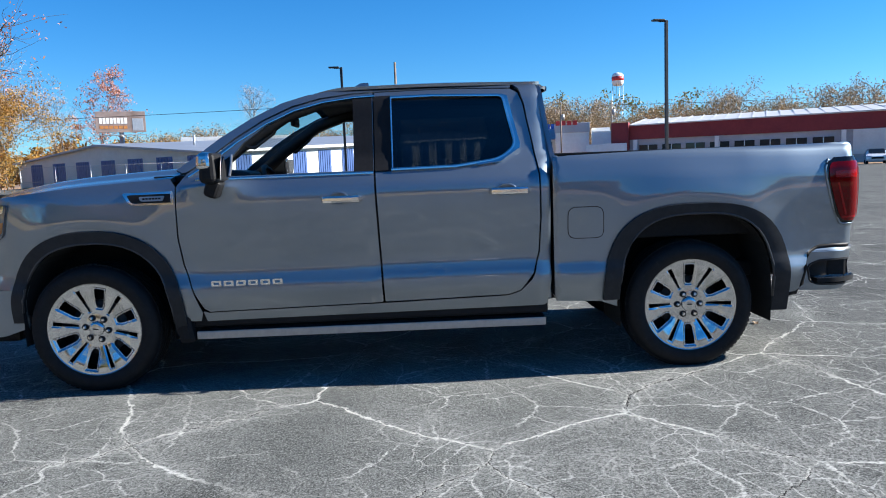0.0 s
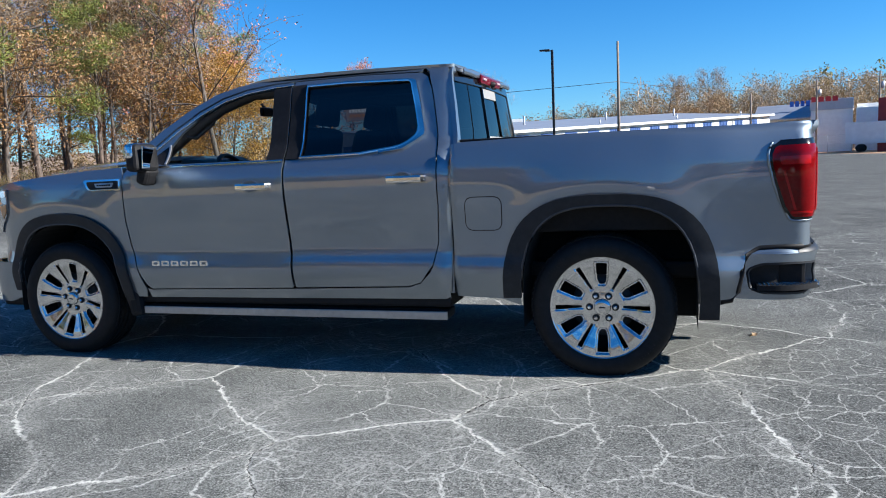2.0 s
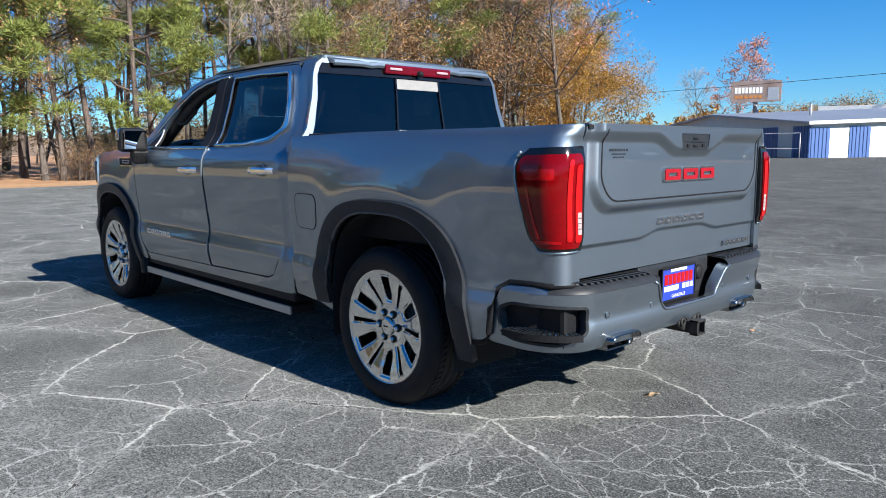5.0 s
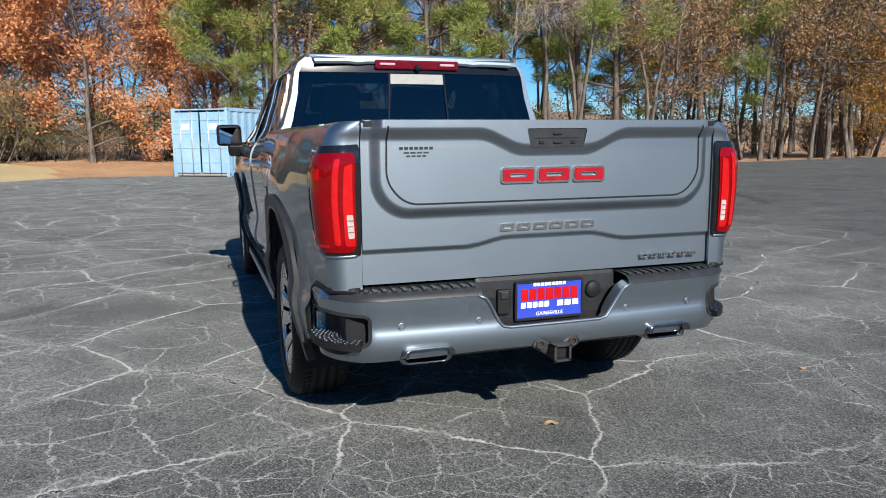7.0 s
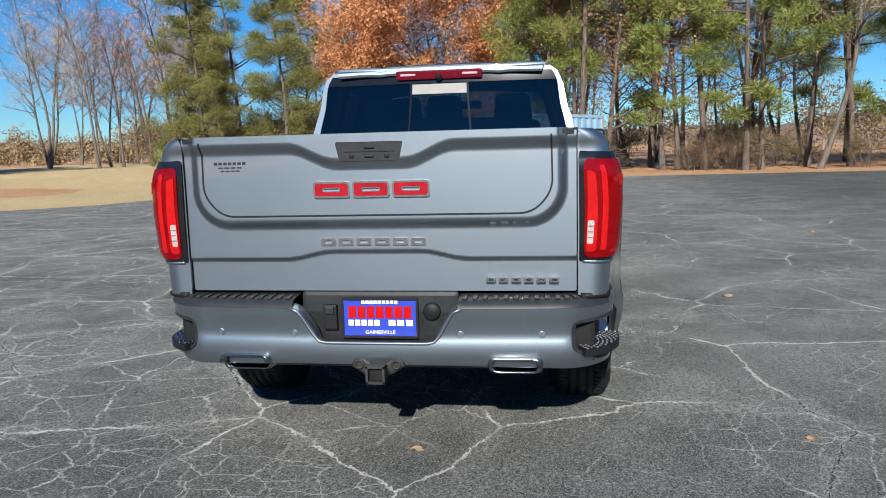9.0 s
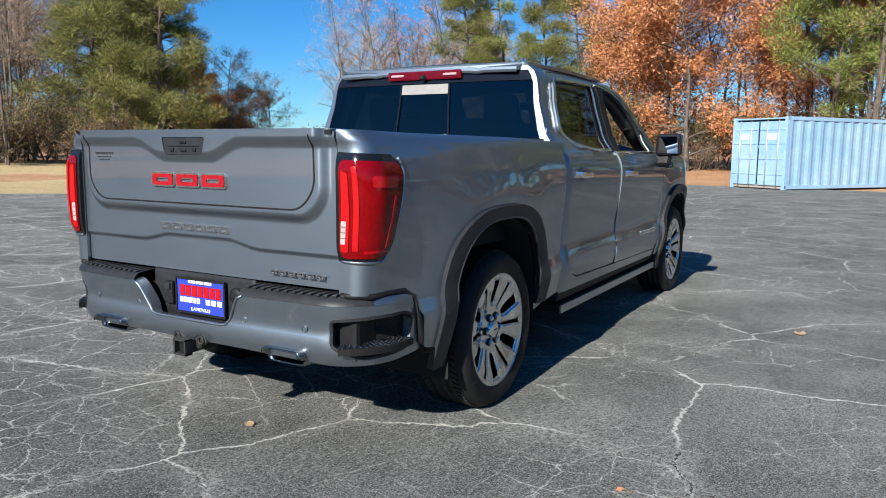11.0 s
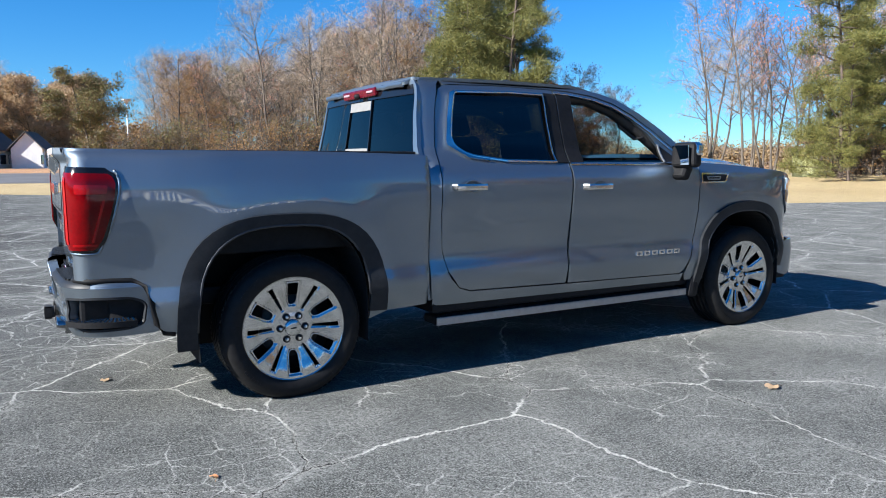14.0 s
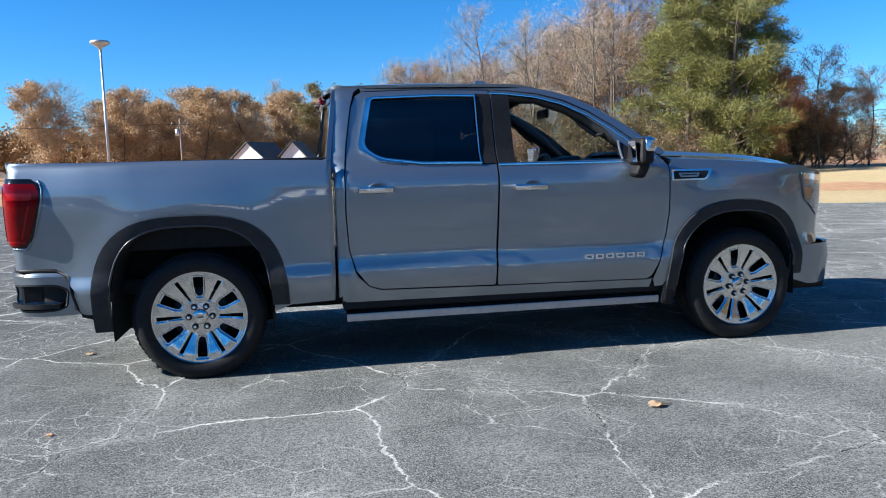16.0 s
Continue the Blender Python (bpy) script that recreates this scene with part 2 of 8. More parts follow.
MIRROR_GLASS = Mat("mirror_glass", (0.85, 0.87, 0.88), 0.01, 1.0).m
LAMP_GREY = varied("headlamp_glass", (0.10, 0.10, 0.105), (0.20, 0.20, 0.21), 14, 0.12, 0.3, Coat_Weight=1.0)
BAND_GREY = varied("grey_band", (0.20, 0.20, 0.19), (0.26, 0.25, 0.24), 20, 0.6)
AMBER = varied("amber_lens", (0.42, 0.17, 0.05), (0.50, 0.22, 0.07), 30, 0.2)
WHITE = varied("white_paint", (0.72, 0.72, 0.71), (0.82, 0.82, 0.80), 1.5, 0.5)
BLUE_INK = varied("blue_plate", (0.02, 0.04, 0.32), (0.025, 0.05, 0.38), 30, 0.35)
CAR_WHITE = varied("white_car_paint", (0.70, 0.70, 0.70), (0.78, 0.78, 0.78), 2, 0.25, 0, Coat_Weight=1.0)
CAR_DARK = varied("black_car_paint", (0.012, 0.012, 0.014), (0.02, 0.02, 0.022), 2, 0.25, 0, Coat_Weight=1.0)


# ---------------------------------------------------------------- mesh helpers
def mesh_of(name, verts, faces, mat, smooth=False, normals=None):
    me = bpy.data.meshes.new(name)
    me.from_pydata([tuple(map(float, v)) for v in verts], [], [tuple(map(int, f)) for f in faces])
    me.materials.append(mat)
    if smooth:
        me.polygons.foreach_set("use_smooth", [True] * len(me.polygons))
    me.update()
    if normals is not None:
        me.normals_split_custom_set_from_vertices([tuple(map(float, n)) for n in normals])
    return me


def part(name, data, parent=None, label=""):
    """Links a mesh as one object under a thing or a part."""
    ob = new(name, data)
    if parent is not None:
        ob.parent = parent
    if label:
        ob["label"] = label
    return ob


def thing(name, label, category, group="", kind="", at=None):
    ob = tagged(new(name), label, category, group, kind)
    if at is not None:
        ob.matrix_basis = at
    return ob


def from_bm(name, bm, mat, smooth=False):
    me = bpy.data.meshes.new(name)
    bm.to_mesh(me)
    bm.free()
    me.materials.append(mat)
    if smooth:
        me.polygons.foreach_set("use_smooth", [True] * len(me.polygons))
    return me


def block(name, size, at, mat, bevel=0.01, rot=(0, 0, 0), seg=2, taper=None):
    """A bevelled box, centred at `at`; taper narrows its top in x and y."""
    bm = bmesh.new()
    bmesh.ops.create_cube(bm, size=1)
    for v in bm.verts:
        if taper and v.co.z > 0:
            v.co.x *= taper[0]
            v.co.y *= taper[1]
        v.co = Vector((v.co.x * size[0], v.co.y * size[1], v.co.z * size[2]))
    if bevel:
        bmesh.ops.bevel(bm, geom=bm.edges[:], offset=bevel, segments=seg, profile=0.6, affect="EDGES")
    bm.transform(pose(*at, *rot))
    return from_bm(name, bm, mat, smooth=False)


def lathe(name, profile, mat, n=48, axis="y", at=(0, 0, 0), closed=False, smooth=True):
    """Turns (radius, along) points round an axis."""
    k = len(profile)
    verts, faces = [], []
    for i in range(n):
        a = 2 * math.pi * i / n
        c, s = math.cos(a), math.sin(a)
        for r, h in profile:
            p = (r * c, h, r * s) if axis == "y" else (r * c, r * s, h) if axis == "z" else (h, r * c, r * s)
            verts.append([p[j] + at[j] for j in range(3)])
    for i in range(n):
        j = (i + 1) % n
        for q in range(k if closed else k - 1):
            w = (q + 1) % k
            faces.append((i * k + q, i * k + w, j * k + w, j * k + q))
    return mesh_of(name, verts, faces, mat, smooth)


def tube_path(points, radii, n=6):
    """Verts and faces of a tube along points."""
    verts, faces = [], []
    pts = [np.array(p, float) for p in points]
    for i, p in enumerate(pts):
        d = pts[min(i + 1, len(pts) - 1)] - pts[max(i - 1, 0)]
        d = d / (np.linalg.norm(d) + 1e-9)
        a = np.cross(d, (0, 0, 1.0)) if abs(d[2]) < 0.9 else np.cross(d, (1.0, 0, 0))
        a /= np.linalg.norm(a)
        b = np.cross(d, a)
        r = radii[i] if hasattr(radii, "__len__") else radii
        for k in range(n):
            t = 2 * math.pi * k / n
            verts.append(p + r * (a * math.cos(t) + b * math.sin(t)))
    for i in range(len(pts) - 1):
        for k in range(n):
            q = (k + 1) % n
            faces.append((i * n + k, i * n + q, (i + 1) * n + q, (i + 1) * n + k))
    faces.append(tuple(range(n))[::-1])
    faces.append(tuple((len(pts) - 1) * n + k for k in range(n)))
    return verts, faces


def tube(name, points, radii, mat, n=8):
    v, f = tube_path(points, radii, n)
    return mesh_of(name, v, f, mat, True)


def sweep(name, points, section, mat, normal, closed=False, smooth=False):
    """A section (list of (out, side)) swept along 3D points; normal(i) gives the outward way."""
    verts, faces, k, n = [], [], len(section), len(points)
    pts = [Vector(p) for p in points]
    for i, p in enumerate(pts):
        if closed:
            d = pts[(i + 1) % n] - pts[i - 1]
        else:
            d = pts[min(i + 1, n - 1)] - pts[max(i - 1, 0)]
        d.normalize()
        o = Vector(normal(p)).normalized()
        s = d.cross(o).normalized()
        for a, b in section:
            verts.append(p + o * a + s * b)
    for i in range(n if closed else n - 1):
        j = (i + 1) % n
        for q in range(k):
            w = (q + 1) % k
            faces.append((i * k + q, j * k + q, j * k + w, i * k + w))
    if not closed:
        faces += [tuple(range(k)), tuple(range((n - 1) * k, n * k))[::-1]]
    return mesh_of(name, verts, faces, mat, smooth)


def smooth_curve(pts):
    """A monotone cubic through (x, y) points."""
    x, y = np.array(pts, float).T
    h, d = np.diff(x), np.diff(y) / np.diff(x)
    m = np.r_[d[0], np.where(d[:-1] * d[1:] > 0, 2 * d[:-1] * d[1:] / (d[:-1] + d[1:] + 1e-12), 0), d[-1]]

    def at(v):
        v = np.clip(v, x[0], x[-1])
        i = np.clip(np.searchsorted(x, v) - 1, 0, len(x) - 2)
        t = (v - x[i]) / h[i]
        return y[i] * (1 + 2 * t) * (1 - t) ** 2 + h[i] * m[i] * t * (1 - t) ** 2 + y[i + 1] * t * t * (3 - 2 * t) + h[i] * m[i + 1] * t * t * (t - 1)

    return at


def step01(v, a, b):
    t = np.clip((v - a) / (b - a), 0, 1)
    return t * t * (3 - 2 * t)


def resample(poly, step):
    out = []
    n = len(poly)
    for i in range(n):
        a, b = np.array(poly[i], float), np.array(poly[(i + 1) % n], float)
        k = max(1, int(np.ceil(np.linalg.norm(b - a) / step)))
        out += [a + (b - a) * j / k for j in range(k)]
    return np.array(out)


def rounded(poly, r, n=5):
    """A polygon with its corners rounded; r is one radius or one for each corner."""
    out = []
    k = len(poly)
    for i in range(k):
        p, a, b = (np.array(poly[j % k], float) for j in (i, i - 1, i + 1))
        ri = r[i] if hasattr(r, "__len__") else r
        if ri <= 0:
            out.append(p)
            continue
        da, db = a - p, b - p
        la, lb = np.linalg.norm(da), np.linalg.norm(db)
        q = min(ri, la * 0.49, lb * 0.49)
        s, e = p + da / la * q, p + db / lb * q
        out += [(1 - t) ** 2 * s + 2 * t * (1 - t) * p + t * t * e for t in np.linspace(0, 1, n + 1)]
    return np.array(out)


def inside(pts, poly):
    x, y = pts[:, 0][:, None], pts[:, 1][:, None]
    x0, y0 = poly[:, 0], poly[:, 1]
    x1, y1 = np.roll(x0, -1), np.roll(y0, -1)
    hit = ((y0 > y) != (y1 > y)) & (x < (x1 - x0) * (y - y0) / (y1 - y0 + 1e-12) + x0)
    return hit.sum(1) % 2 == 1


def far_from(pts, poly, d):
    a, b = poly, np.roll(poly, -1, 0)
    ab = b - a
    out = np.ones(len(pts), bool)
    for i in range(len(a)):
        t = np.clip(((pts - a[i]) @ ab[i]) / (ab[i] @ ab[i] + 1e-12), 0, 1)
        out &= np.hypot(*(pts - a[i] - t[:, None] * ab[i]).T) > d
    return out


def panel(name, outline, f, mat, holes=(), step=0.05, thick=0.018, flip=False, edge=None):
    """A sheet over the flat outline, shaped by f(u, v) -> x, y, z, with its rim folded inwards."""
    from mathutils.geometry import delaunay_2d_cdt
    edge = edge or step
    rings = [resample(outline, edge)] + [resample(h, edge) for h in holes]
    lo, hi = rings[0].min(0), rings[0].max(0)
    g = np.stack(np.meshgrid(np.arange(lo[0], hi[0], step), np.arange(lo[1], hi[1], step)), -1).reshape(-1, 2)
    g[:, 0] += (np.round((g[:, 1] - lo[1]) / step).astype(int) % 2) * step * 0.5
    keep = inside(g, rings[0])
    g = g[keep]
    for i, r in enumerate(rings):
        if i:
            g = g[~inside(g, r)]
        g = g[far_from(g, r, step * 0.45)]
    pts, edges = [], []
    for r in rings:
        o = len(pts)
        pts += list(r)
        edges += [(o + i, o + (i + 1) % len(r)) for i in range(len(r))]
    pts += list(g)
    v2, _, tri, *_ = delaunay_2d_cdt([Vector(p) for p in pts], edges, [], 0, 1e-6, False)
    v2 = np.array([tuple(p) for p in v2])
    tri = np.array([t for t in tri if len(t) == 3])
    c = v2[tri].mean(1)
    ok = inside(c, rings[0])
    for r in rings[1:]:
        ok &= ~inside(c, r)
    tri = tri[ok]
    P = np.stack([np.broadcast_to(np.asarray(q, float), len(v2)) for q in f(v2[:, 0], v2[:, 1])], -1)
    e = 1e-3
    du = np.stack([np.broadcast_to(np.asarray(q, float), len(v2)) for q in f(v2[:, 0] + e, v2[:, 1])], -1) - np.stack([np.broadcast_to(np.asarray(q, float), len(v2)) for q in f(v2[:, 0] - e, v2[:, 1])], -1)
    dv = np.stack([np.broadcast_to(np.asarray(q, float), len(v2)) for q in f(v2[:, 0], v2[:, 1] + e)], -1) - np.stack([np.broadcast_to(np.asarray(q, float), len(v2)) for q in f(v2[:, 0], v2[:, 1] - e)], -1)
    N = np.cross(du, dv)
    N /= np.linalg.norm(N, axis=1)[:, None] + 1e-12
    if flip:
        N = -N
        tri = tri[:, ::-1]
    # rim
    ct = {}
    for a, b, d in tri:
        for p, q in ((a, b), (b, d), (d, a)):
            ct[(p, q)] = 1
    rim = [(p, q) for p, q in ct if (q, p) not in ct]
    verts, normals, faces = list(P), list(N), [tuple(t) for t in tri]
    idx = {}
    for p, q in rim:
        for w in (p, q):
            if w not in idx:
                idx[w] = len(verts)
                verts += [P[w], P[w] - N[w] * thick]
                normals += [(0, 0, 0), (0, 0, 0)]
        a, b = idx[p], idx[q]
        faces.append((b, a, a + 1, b + 1))
    return mesh_of(name, verts, faces, mat, True, normals)


def bars(name, size, count, gap, mat, at, axis, s=1, rims=None):
    """A row of plain raised bars, for a badge."""
    v, f = [], []
    w = (size[0] - gap * (count - 1)) / count
    for i in range(count):
        c = -size[0] / 2 + w / 2 + i * (w + gap)
        o = len(v)
        for a in (-w / 2, w / 2):
            for b in (-size[1] / 2, size[1] / 2):
                for d in (0, size[2]):
                    p = (c + a, s * d, b) if axis == "y" else (d, c + a, b)
                    v.append(tuple(p[j] + at[j] for j in range(3)))
        f += [(o, o + 1, o + 3, o + 2), (o + 4, o + 6, o + 7, o + 5), (o, o + 4, o + 5, o + 1), (o + 2, o + 3, o + 7, o + 6), (o + 1, o + 5, o + 7, o + 3), (o, o + 2, o + 6, o + 4)]
    return mesh_of(name, v, f, mat)


def rings(name, size, count, gap, mat, at, axis, s=1, hole=(0.5, 0.42), depth=None):
    """A row of plain raised rings, for a badge."""
    v, f = [], []
    w = (size[0] - gap * (count - 1)) / count
    for i in range(count):
        c = -size[0] / 2 + w / 2 + i * (w + gap)
        o = len(v)
        out = rounded([(-w / 2, -size[1] / 2), (w / 2, -size[1] / 2), (w / 2, size[1] / 2), (-w / 2, size[1] / 2)], size[1] * 0.18, 2)
        k = len(out)
        for kx, kz, d in ((1, 1, 0), (1, 1, size[2]), (hole[0], hole[1], size[2]), (hole[0], hole[1], 0)):
            for a, b in out:
                p = (c + a * kx, s * d, b * kz) if axis == "y" else (d, c + a * kx, b * kz)
                v.append(tuple(p[j] + at[j] for j in range(3)))
        for r in range(3):
            for q in range(k):
                n = (q + 1) % k
                f.append((o + r * k + q, o + r * k + n, o + (r + 1) * k + n, o + (r + 1) * k + q))
    return mesh_of(name, v, f, mat)

# ---------------------------------------------------------------- ground
def sheet(name, outline, z, mat, step, bumps=None):
    def f(u, v):
        return u, v, z + (bumps(u, v) if bumps else 0 * u)
    return panel(name, outline, f, mat, (), step, 0.06)


def grass_material():
    m = Mat("dry_lawn", (0.3, 0.24, 0.11), 0.9)
    n1, n2, n3 = m.noise(0.09, 4), m.noise(1.6, 5, 0.7), m.noise(28, 3, 0.8)
    c = m.ramp(n1, [(0.35, (0.46, 0.34, 0.17)), (0.65, (0.56, 0.43, 0.23))])
    c = m.mix(m.ramp(n2, [(0.45, (0, 0, 0)), (0.75, (0.6, 0.6, 0.6))]), c, (0.38, 0.31, 0.13))
    c = m.mix(1.0, c, m.ramp(n3, [(0.3, (0.55, 0.55, 0.55)), (0.7, (1.25, 1.25, 1.25))]), "MULTIPLY")
    m.color(c)
    m.bump(n3, 0.6, 0.04)
    return m.m


def litter_material():
    m = Mat("leaf_litter", (0.3, 0.16, 0.07), 0.9)
    n1, n2, n3 = m.noise(0.3, 4), m.noise(2.2, 5, 0.7), m.noise(20, 3, 0.8)
    c = m.ramp(n1, [(0.35, (0.44, 0.22, 0.10)), (0.65, (0.56, 0.33, 0.17))])
    c = m.mix(m.ramp(n2, [(0.4, (0, 0, 0)), (0.7, (0.7, 0.7, 0.7))]), c, (0.30, 0.18, 0.095))
    c = m.mix(1.0, c, m.ramp(n3, [(0.3, (0.5, 0.5, 0.5)), (0.7, (1.3, 1.3, 1.3))]), "MULTIPLY")
    m.color(c)
    m.bump(n3, 0.6, 0.05)
    return m.m


GRASS, LITTER = grass_material(), litter_material()
RISE = lambda u, v: 0.55 * step01(np.hypot(u - 4, v), 28, 50) * step01(-v - 0.3 * u, 6, 20)
gsz = 2500.0
axis = np.r_[-gsz, -900, -400, np.arange(-200, 201, 8), 400, 900, gsz]
gx, gy = np.meshgrid(axis, axis)
gz = -0.05 + RISE(gx, gy)
nn = len(axis)
gv = np.stack([gx, gy, gz], -1).reshape(-1, 3)
gf = [(i * nn + j, i * nn + j + 1, (i + 1) * nn + j + 1, (i + 1) * nn + j) for i in range(nn - 1) for j in range(nn - 1)]
tagged(new("ground", mesh_of("ground", gv, gf, LITTER, True)), "reddish leaf litter and bare soil", "ground", kind="structure")
LOT_RISE = lambda u, v: 0.0118 * np.maximum(v - 20, 0) * (1 - step01(u, -8, 8))
LOT = [(-44, 134), (-44, 62), (-26.0, 48), (-25.2, 12), (-24.6, 3), (-26.0, -5.6), (-22.0, -9.0), (-13.0, -11.6), (-7.5, -17.0), (-2.3, -23.3), (3.4, -29.6), (14, -40), (120, -60), (120, 60), (60, 64), (22, 72), (12, 130)]
tagged(new("pavement", sheet("pavement", LOT, 0.0, ASPHALT, 4.0, LOT_RISE)), "dark grey asphalt lot with pale cracks", "parking lot", kind="structure")
LAWN = [(-26.8, -6.2), (-22.0, -9.2), (-13.0, -11.8), (-7.5, -17.2), (-2.3, -23.5), (3.4, -29.8), (6.5, -33.2), (-4, -60), (-14, -66), (-24, -36), (-38, -40), (-70, -52), (-75, -40), (-42, -16), (-33, -8)]
tagged(new("lawn", sheet("lawn", LAWN, -0.012, GRASS, 2.5, RISE)), "dry straw-coloured lawn beside the lot", "lawn", kind="structure")
ROAD_GREY = varied("road_asphalt", (0.10, 0.10, 0.105), (0.15, 0.15, 0.155), 0.4, 0.85, 0, 0.2)
ROAD = [(-5, -37.5), (30, -40), (120, -50), (120, -64), (30, -56), (-3, -52)]
tagged(new("road", sheet("road", ROAD, 0.0, ROAD_GREY, 3.0, RISE)), "grey asphalt road beyond the lawn", "road", kind="structure")

# ---------------------------------------------------------------- trees
def bark_material(name, a, b):
    m = Mat(name, a, 0.9)
    co = m.coords()
    mp = m.node("Mapping")
    mp.inputs["Scale"].default_value = (5, 5, 0.9)
    m.link(co, mp.inputs["Vector"])
    n1 = m.noise(2.2, 5, 0.7, mp.outputs[0])
    m.color(m.ramp(n1, [(0.35, a), (0.65, b)]))
    m.bump(n1, 0.8, 0.04)
    return m.m


BARK = bark_material("pine_bark", (0.035, 0.027, 0.022), (0.16, 0.12, 0.095))
BARK_GREY = bark_material("grey_bark", (0.040, 0.033, 0.028), (0.16, 0.132, 0.11))
NEEDLE = leaf_material("pine_needles", [(0.055, 0.078, 0.018), (0.16, 0.195, 0.038), (0.32, 0.35, 0.080), (0.10, 0.13, 0.03)])
NEEDLE_DARK = leaf_material("dark_needles", [(0.060, 0.068, 0.020), (0.145, 0.148, 0.036), (0.27, 0.25, 0.068)])
OAK_LEAF = leaf_material("russet_leaves", [(0.30, 0.11, 0.045), (0.52, 0.21, 0.085), (0.66, 0.33, 0.15), (0.42, 0.155, 0.06)])
GOLD_LEAF = leaf_material("golden_leaves", [(0.26, 0.13, 0.018), (0.52, 0.28, 0.04), (0.24, 0.16, 0.03), (0.44, 0.18, 0.03)])
BROWN_LEAF = leaf_material("brown_leaves", [(0.17, 0.085, 0.035), (0.34, 0.175, 0.065), (0.21, 0.13, 0.05), (0.42, 0.27, 0.13)])
TAN_LEAF = leaf_material("tan_leaves", [(0.33, 0.21, 0.11), (0.48, 0.34, 0.19), (0.40, 0.245, 0.115), (0.52, 0.39, 0.24)])
RED_LEAF = leaf_material("red_leaves", [(0.42, 0.15, 0.10), (0.52, 0.22, 0.14), (0.40, 0.20, 0.12)])
BUSH_LEAF = leaf_material("bush_leaves", [(0.08, 0.095, 0.03), (0.19, 0.18, 0.055), (0.20, 0.125, 0.05), (0.11, 0.08, 0.04)])
TWIG = bark_material("twig_bark", (0.32, 0.245, 0.175), (0.52, 0.415, 0.31))
LIMB = bark_material("limb_bark", (0.050, 0.041, 0.034), (0.18, 0.148, 0.12))


def quick_mesh(name, V, F, mat, smooth=False):
    me = bpy.data.meshes.new(name)
    me.from_pydata(np.asarray(V).tolist(), [], np.asarray(F).tolist() if not isinstance(F, list) else F)
    me.materials.append(mat)
    if smooth:
        me.polygons.foreach_set("use_smooth", [True] * len(me.polygons))
    me.update()
    return me


class Wood:
    """Gathers tubes into one mesh."""

    def __init__(self):
        self.v, self.f, self.n = [], [], 0

    def add(self, pts, radii, n):
        pts, radii = np.asarray(pts, float), np.asarray(radii, float)
        d = np.gradient(pts, axis=0)
        d /= np.linalg.norm(d, axis=1)[:, None] + 1e-9
        ref = np.where(np.abs(d[:, 2:3]) < 0.9, [[0, 0, 1.0]], [[1.0, 0, 0]])
        a = np.cross(d, ref)
        a /= np.linalg.norm(a, axis=1)[:, None] + 1e-9
        b = np.cross(d, a)
        t = np.arange(n) * 2 * math.pi / n
        ring = pts[:, None] + radii[:, None, None] * (a[:, None] * np.cos(t)[None, :, None] + b[:, None] * np.sin(t)[None, :, None])
        self.v.append(ring.reshape(-1, 3))
        i, k = np.meshgrid(np.arange(len(pts) - 1), np.arange(n), indexing="ij")
        q = (k + 1) % n
        o = self.n
        self.f.append(np.stack([o + i * n + k, o + i * n + q, o + (i + 1) * n + q, o + (i + 1) * n + k], -1).reshape(-1, 4))
        self.n += len(pts) * n

    def mesh(self, name, mat):
        return quick_mesh(name, np.concatenate(self.v), np.concatenate(self.f), mat, True)


def wander(rng, start, way, length, n, bend, lift=0.0):
    """Points of a crooked limb."""
    p, d = np.array(start, float), np.array(way, float) / np.linalg.norm(way)
    out = [p.copy()]
    for _ in range(n):
        d = d + rng.normal(0, bend, 3) + (0, 0, lift)
        d /= np.linalg.norm(d)
        p = p + d * length / n
        out.append(p.copy())
    return np.array(out)


def along(pts, t):
    x = t * (len(pts) - 1)
    i = min(int(x), len(pts) - 2)
    return pts[i] + (pts[i + 1] - pts[i]) * (x - i), pts[i + 1] - pts[i]


def leaves_mesh(name, rng, centres, radius, per, size, mat, thin=1.0, droop=0.0):
    """Many small leaf blades round the centres."""
    c = np.repeat(np.asarray(centres), per, 0)
    n = len(c)
    off = rng.normal(0, 1, (n, 3))
    off *= (radius * rng.random(n) ** 0.5 / np.linalg.norm(off, axis=1))[:, None]
    p = c + off * (1, 1, 0.75)
    u = rng.normal(0, 1, (n, 3))
    u[:, 2] -= droop
    u /= np.linalg.norm(u, axis=1)[:, None]
    w = np.cross(u, rng.normal(0, 1, (n, 3)))
    w /= np.linalg.norm(w, axis=1)[:, None]
    s = size * rng.uniform(0.6, 1.35, n)[:, None]
    V = np.stack([p - u * s, p + w * s * 0.45 * thin, p + u * s, p - w * s * 0.45 * thin], 1).reshape(-1, 3)
    F = np.arange(4 * n).reshape(-1, 4)
    return quick_mesh(name, V, F, mat)


def needles_mesh(name, rng, centres, per, size, mat, radius=0.10, half=0.022):
    """Tufts: thin blades that radiate from each centre."""
    c = np.repeat(np.asarray(centres), per, 0)
    n = len(c)
    u = rng.normal(0, 1, (n, 3)) + (0, 0, 0.35)
    u /= np.linalg.norm(u, axis=1)[:, None]
    w = np.cross(u, rng.normal(0, 1, (n, 3)))
    w /= np.linalg.norm(w, axis=1)[:, None]
    s = size * rng.uniform(0.6, 1.3, n)[:, None]
    base = c + u * radius * 0.2
    V = np.stack([base - w * half, base + w * half, base + u * s], 1).reshape(-1, 3)
    return quick_mesh(name, V, np.arange(3 * n).reshape(-1, 3), mat)


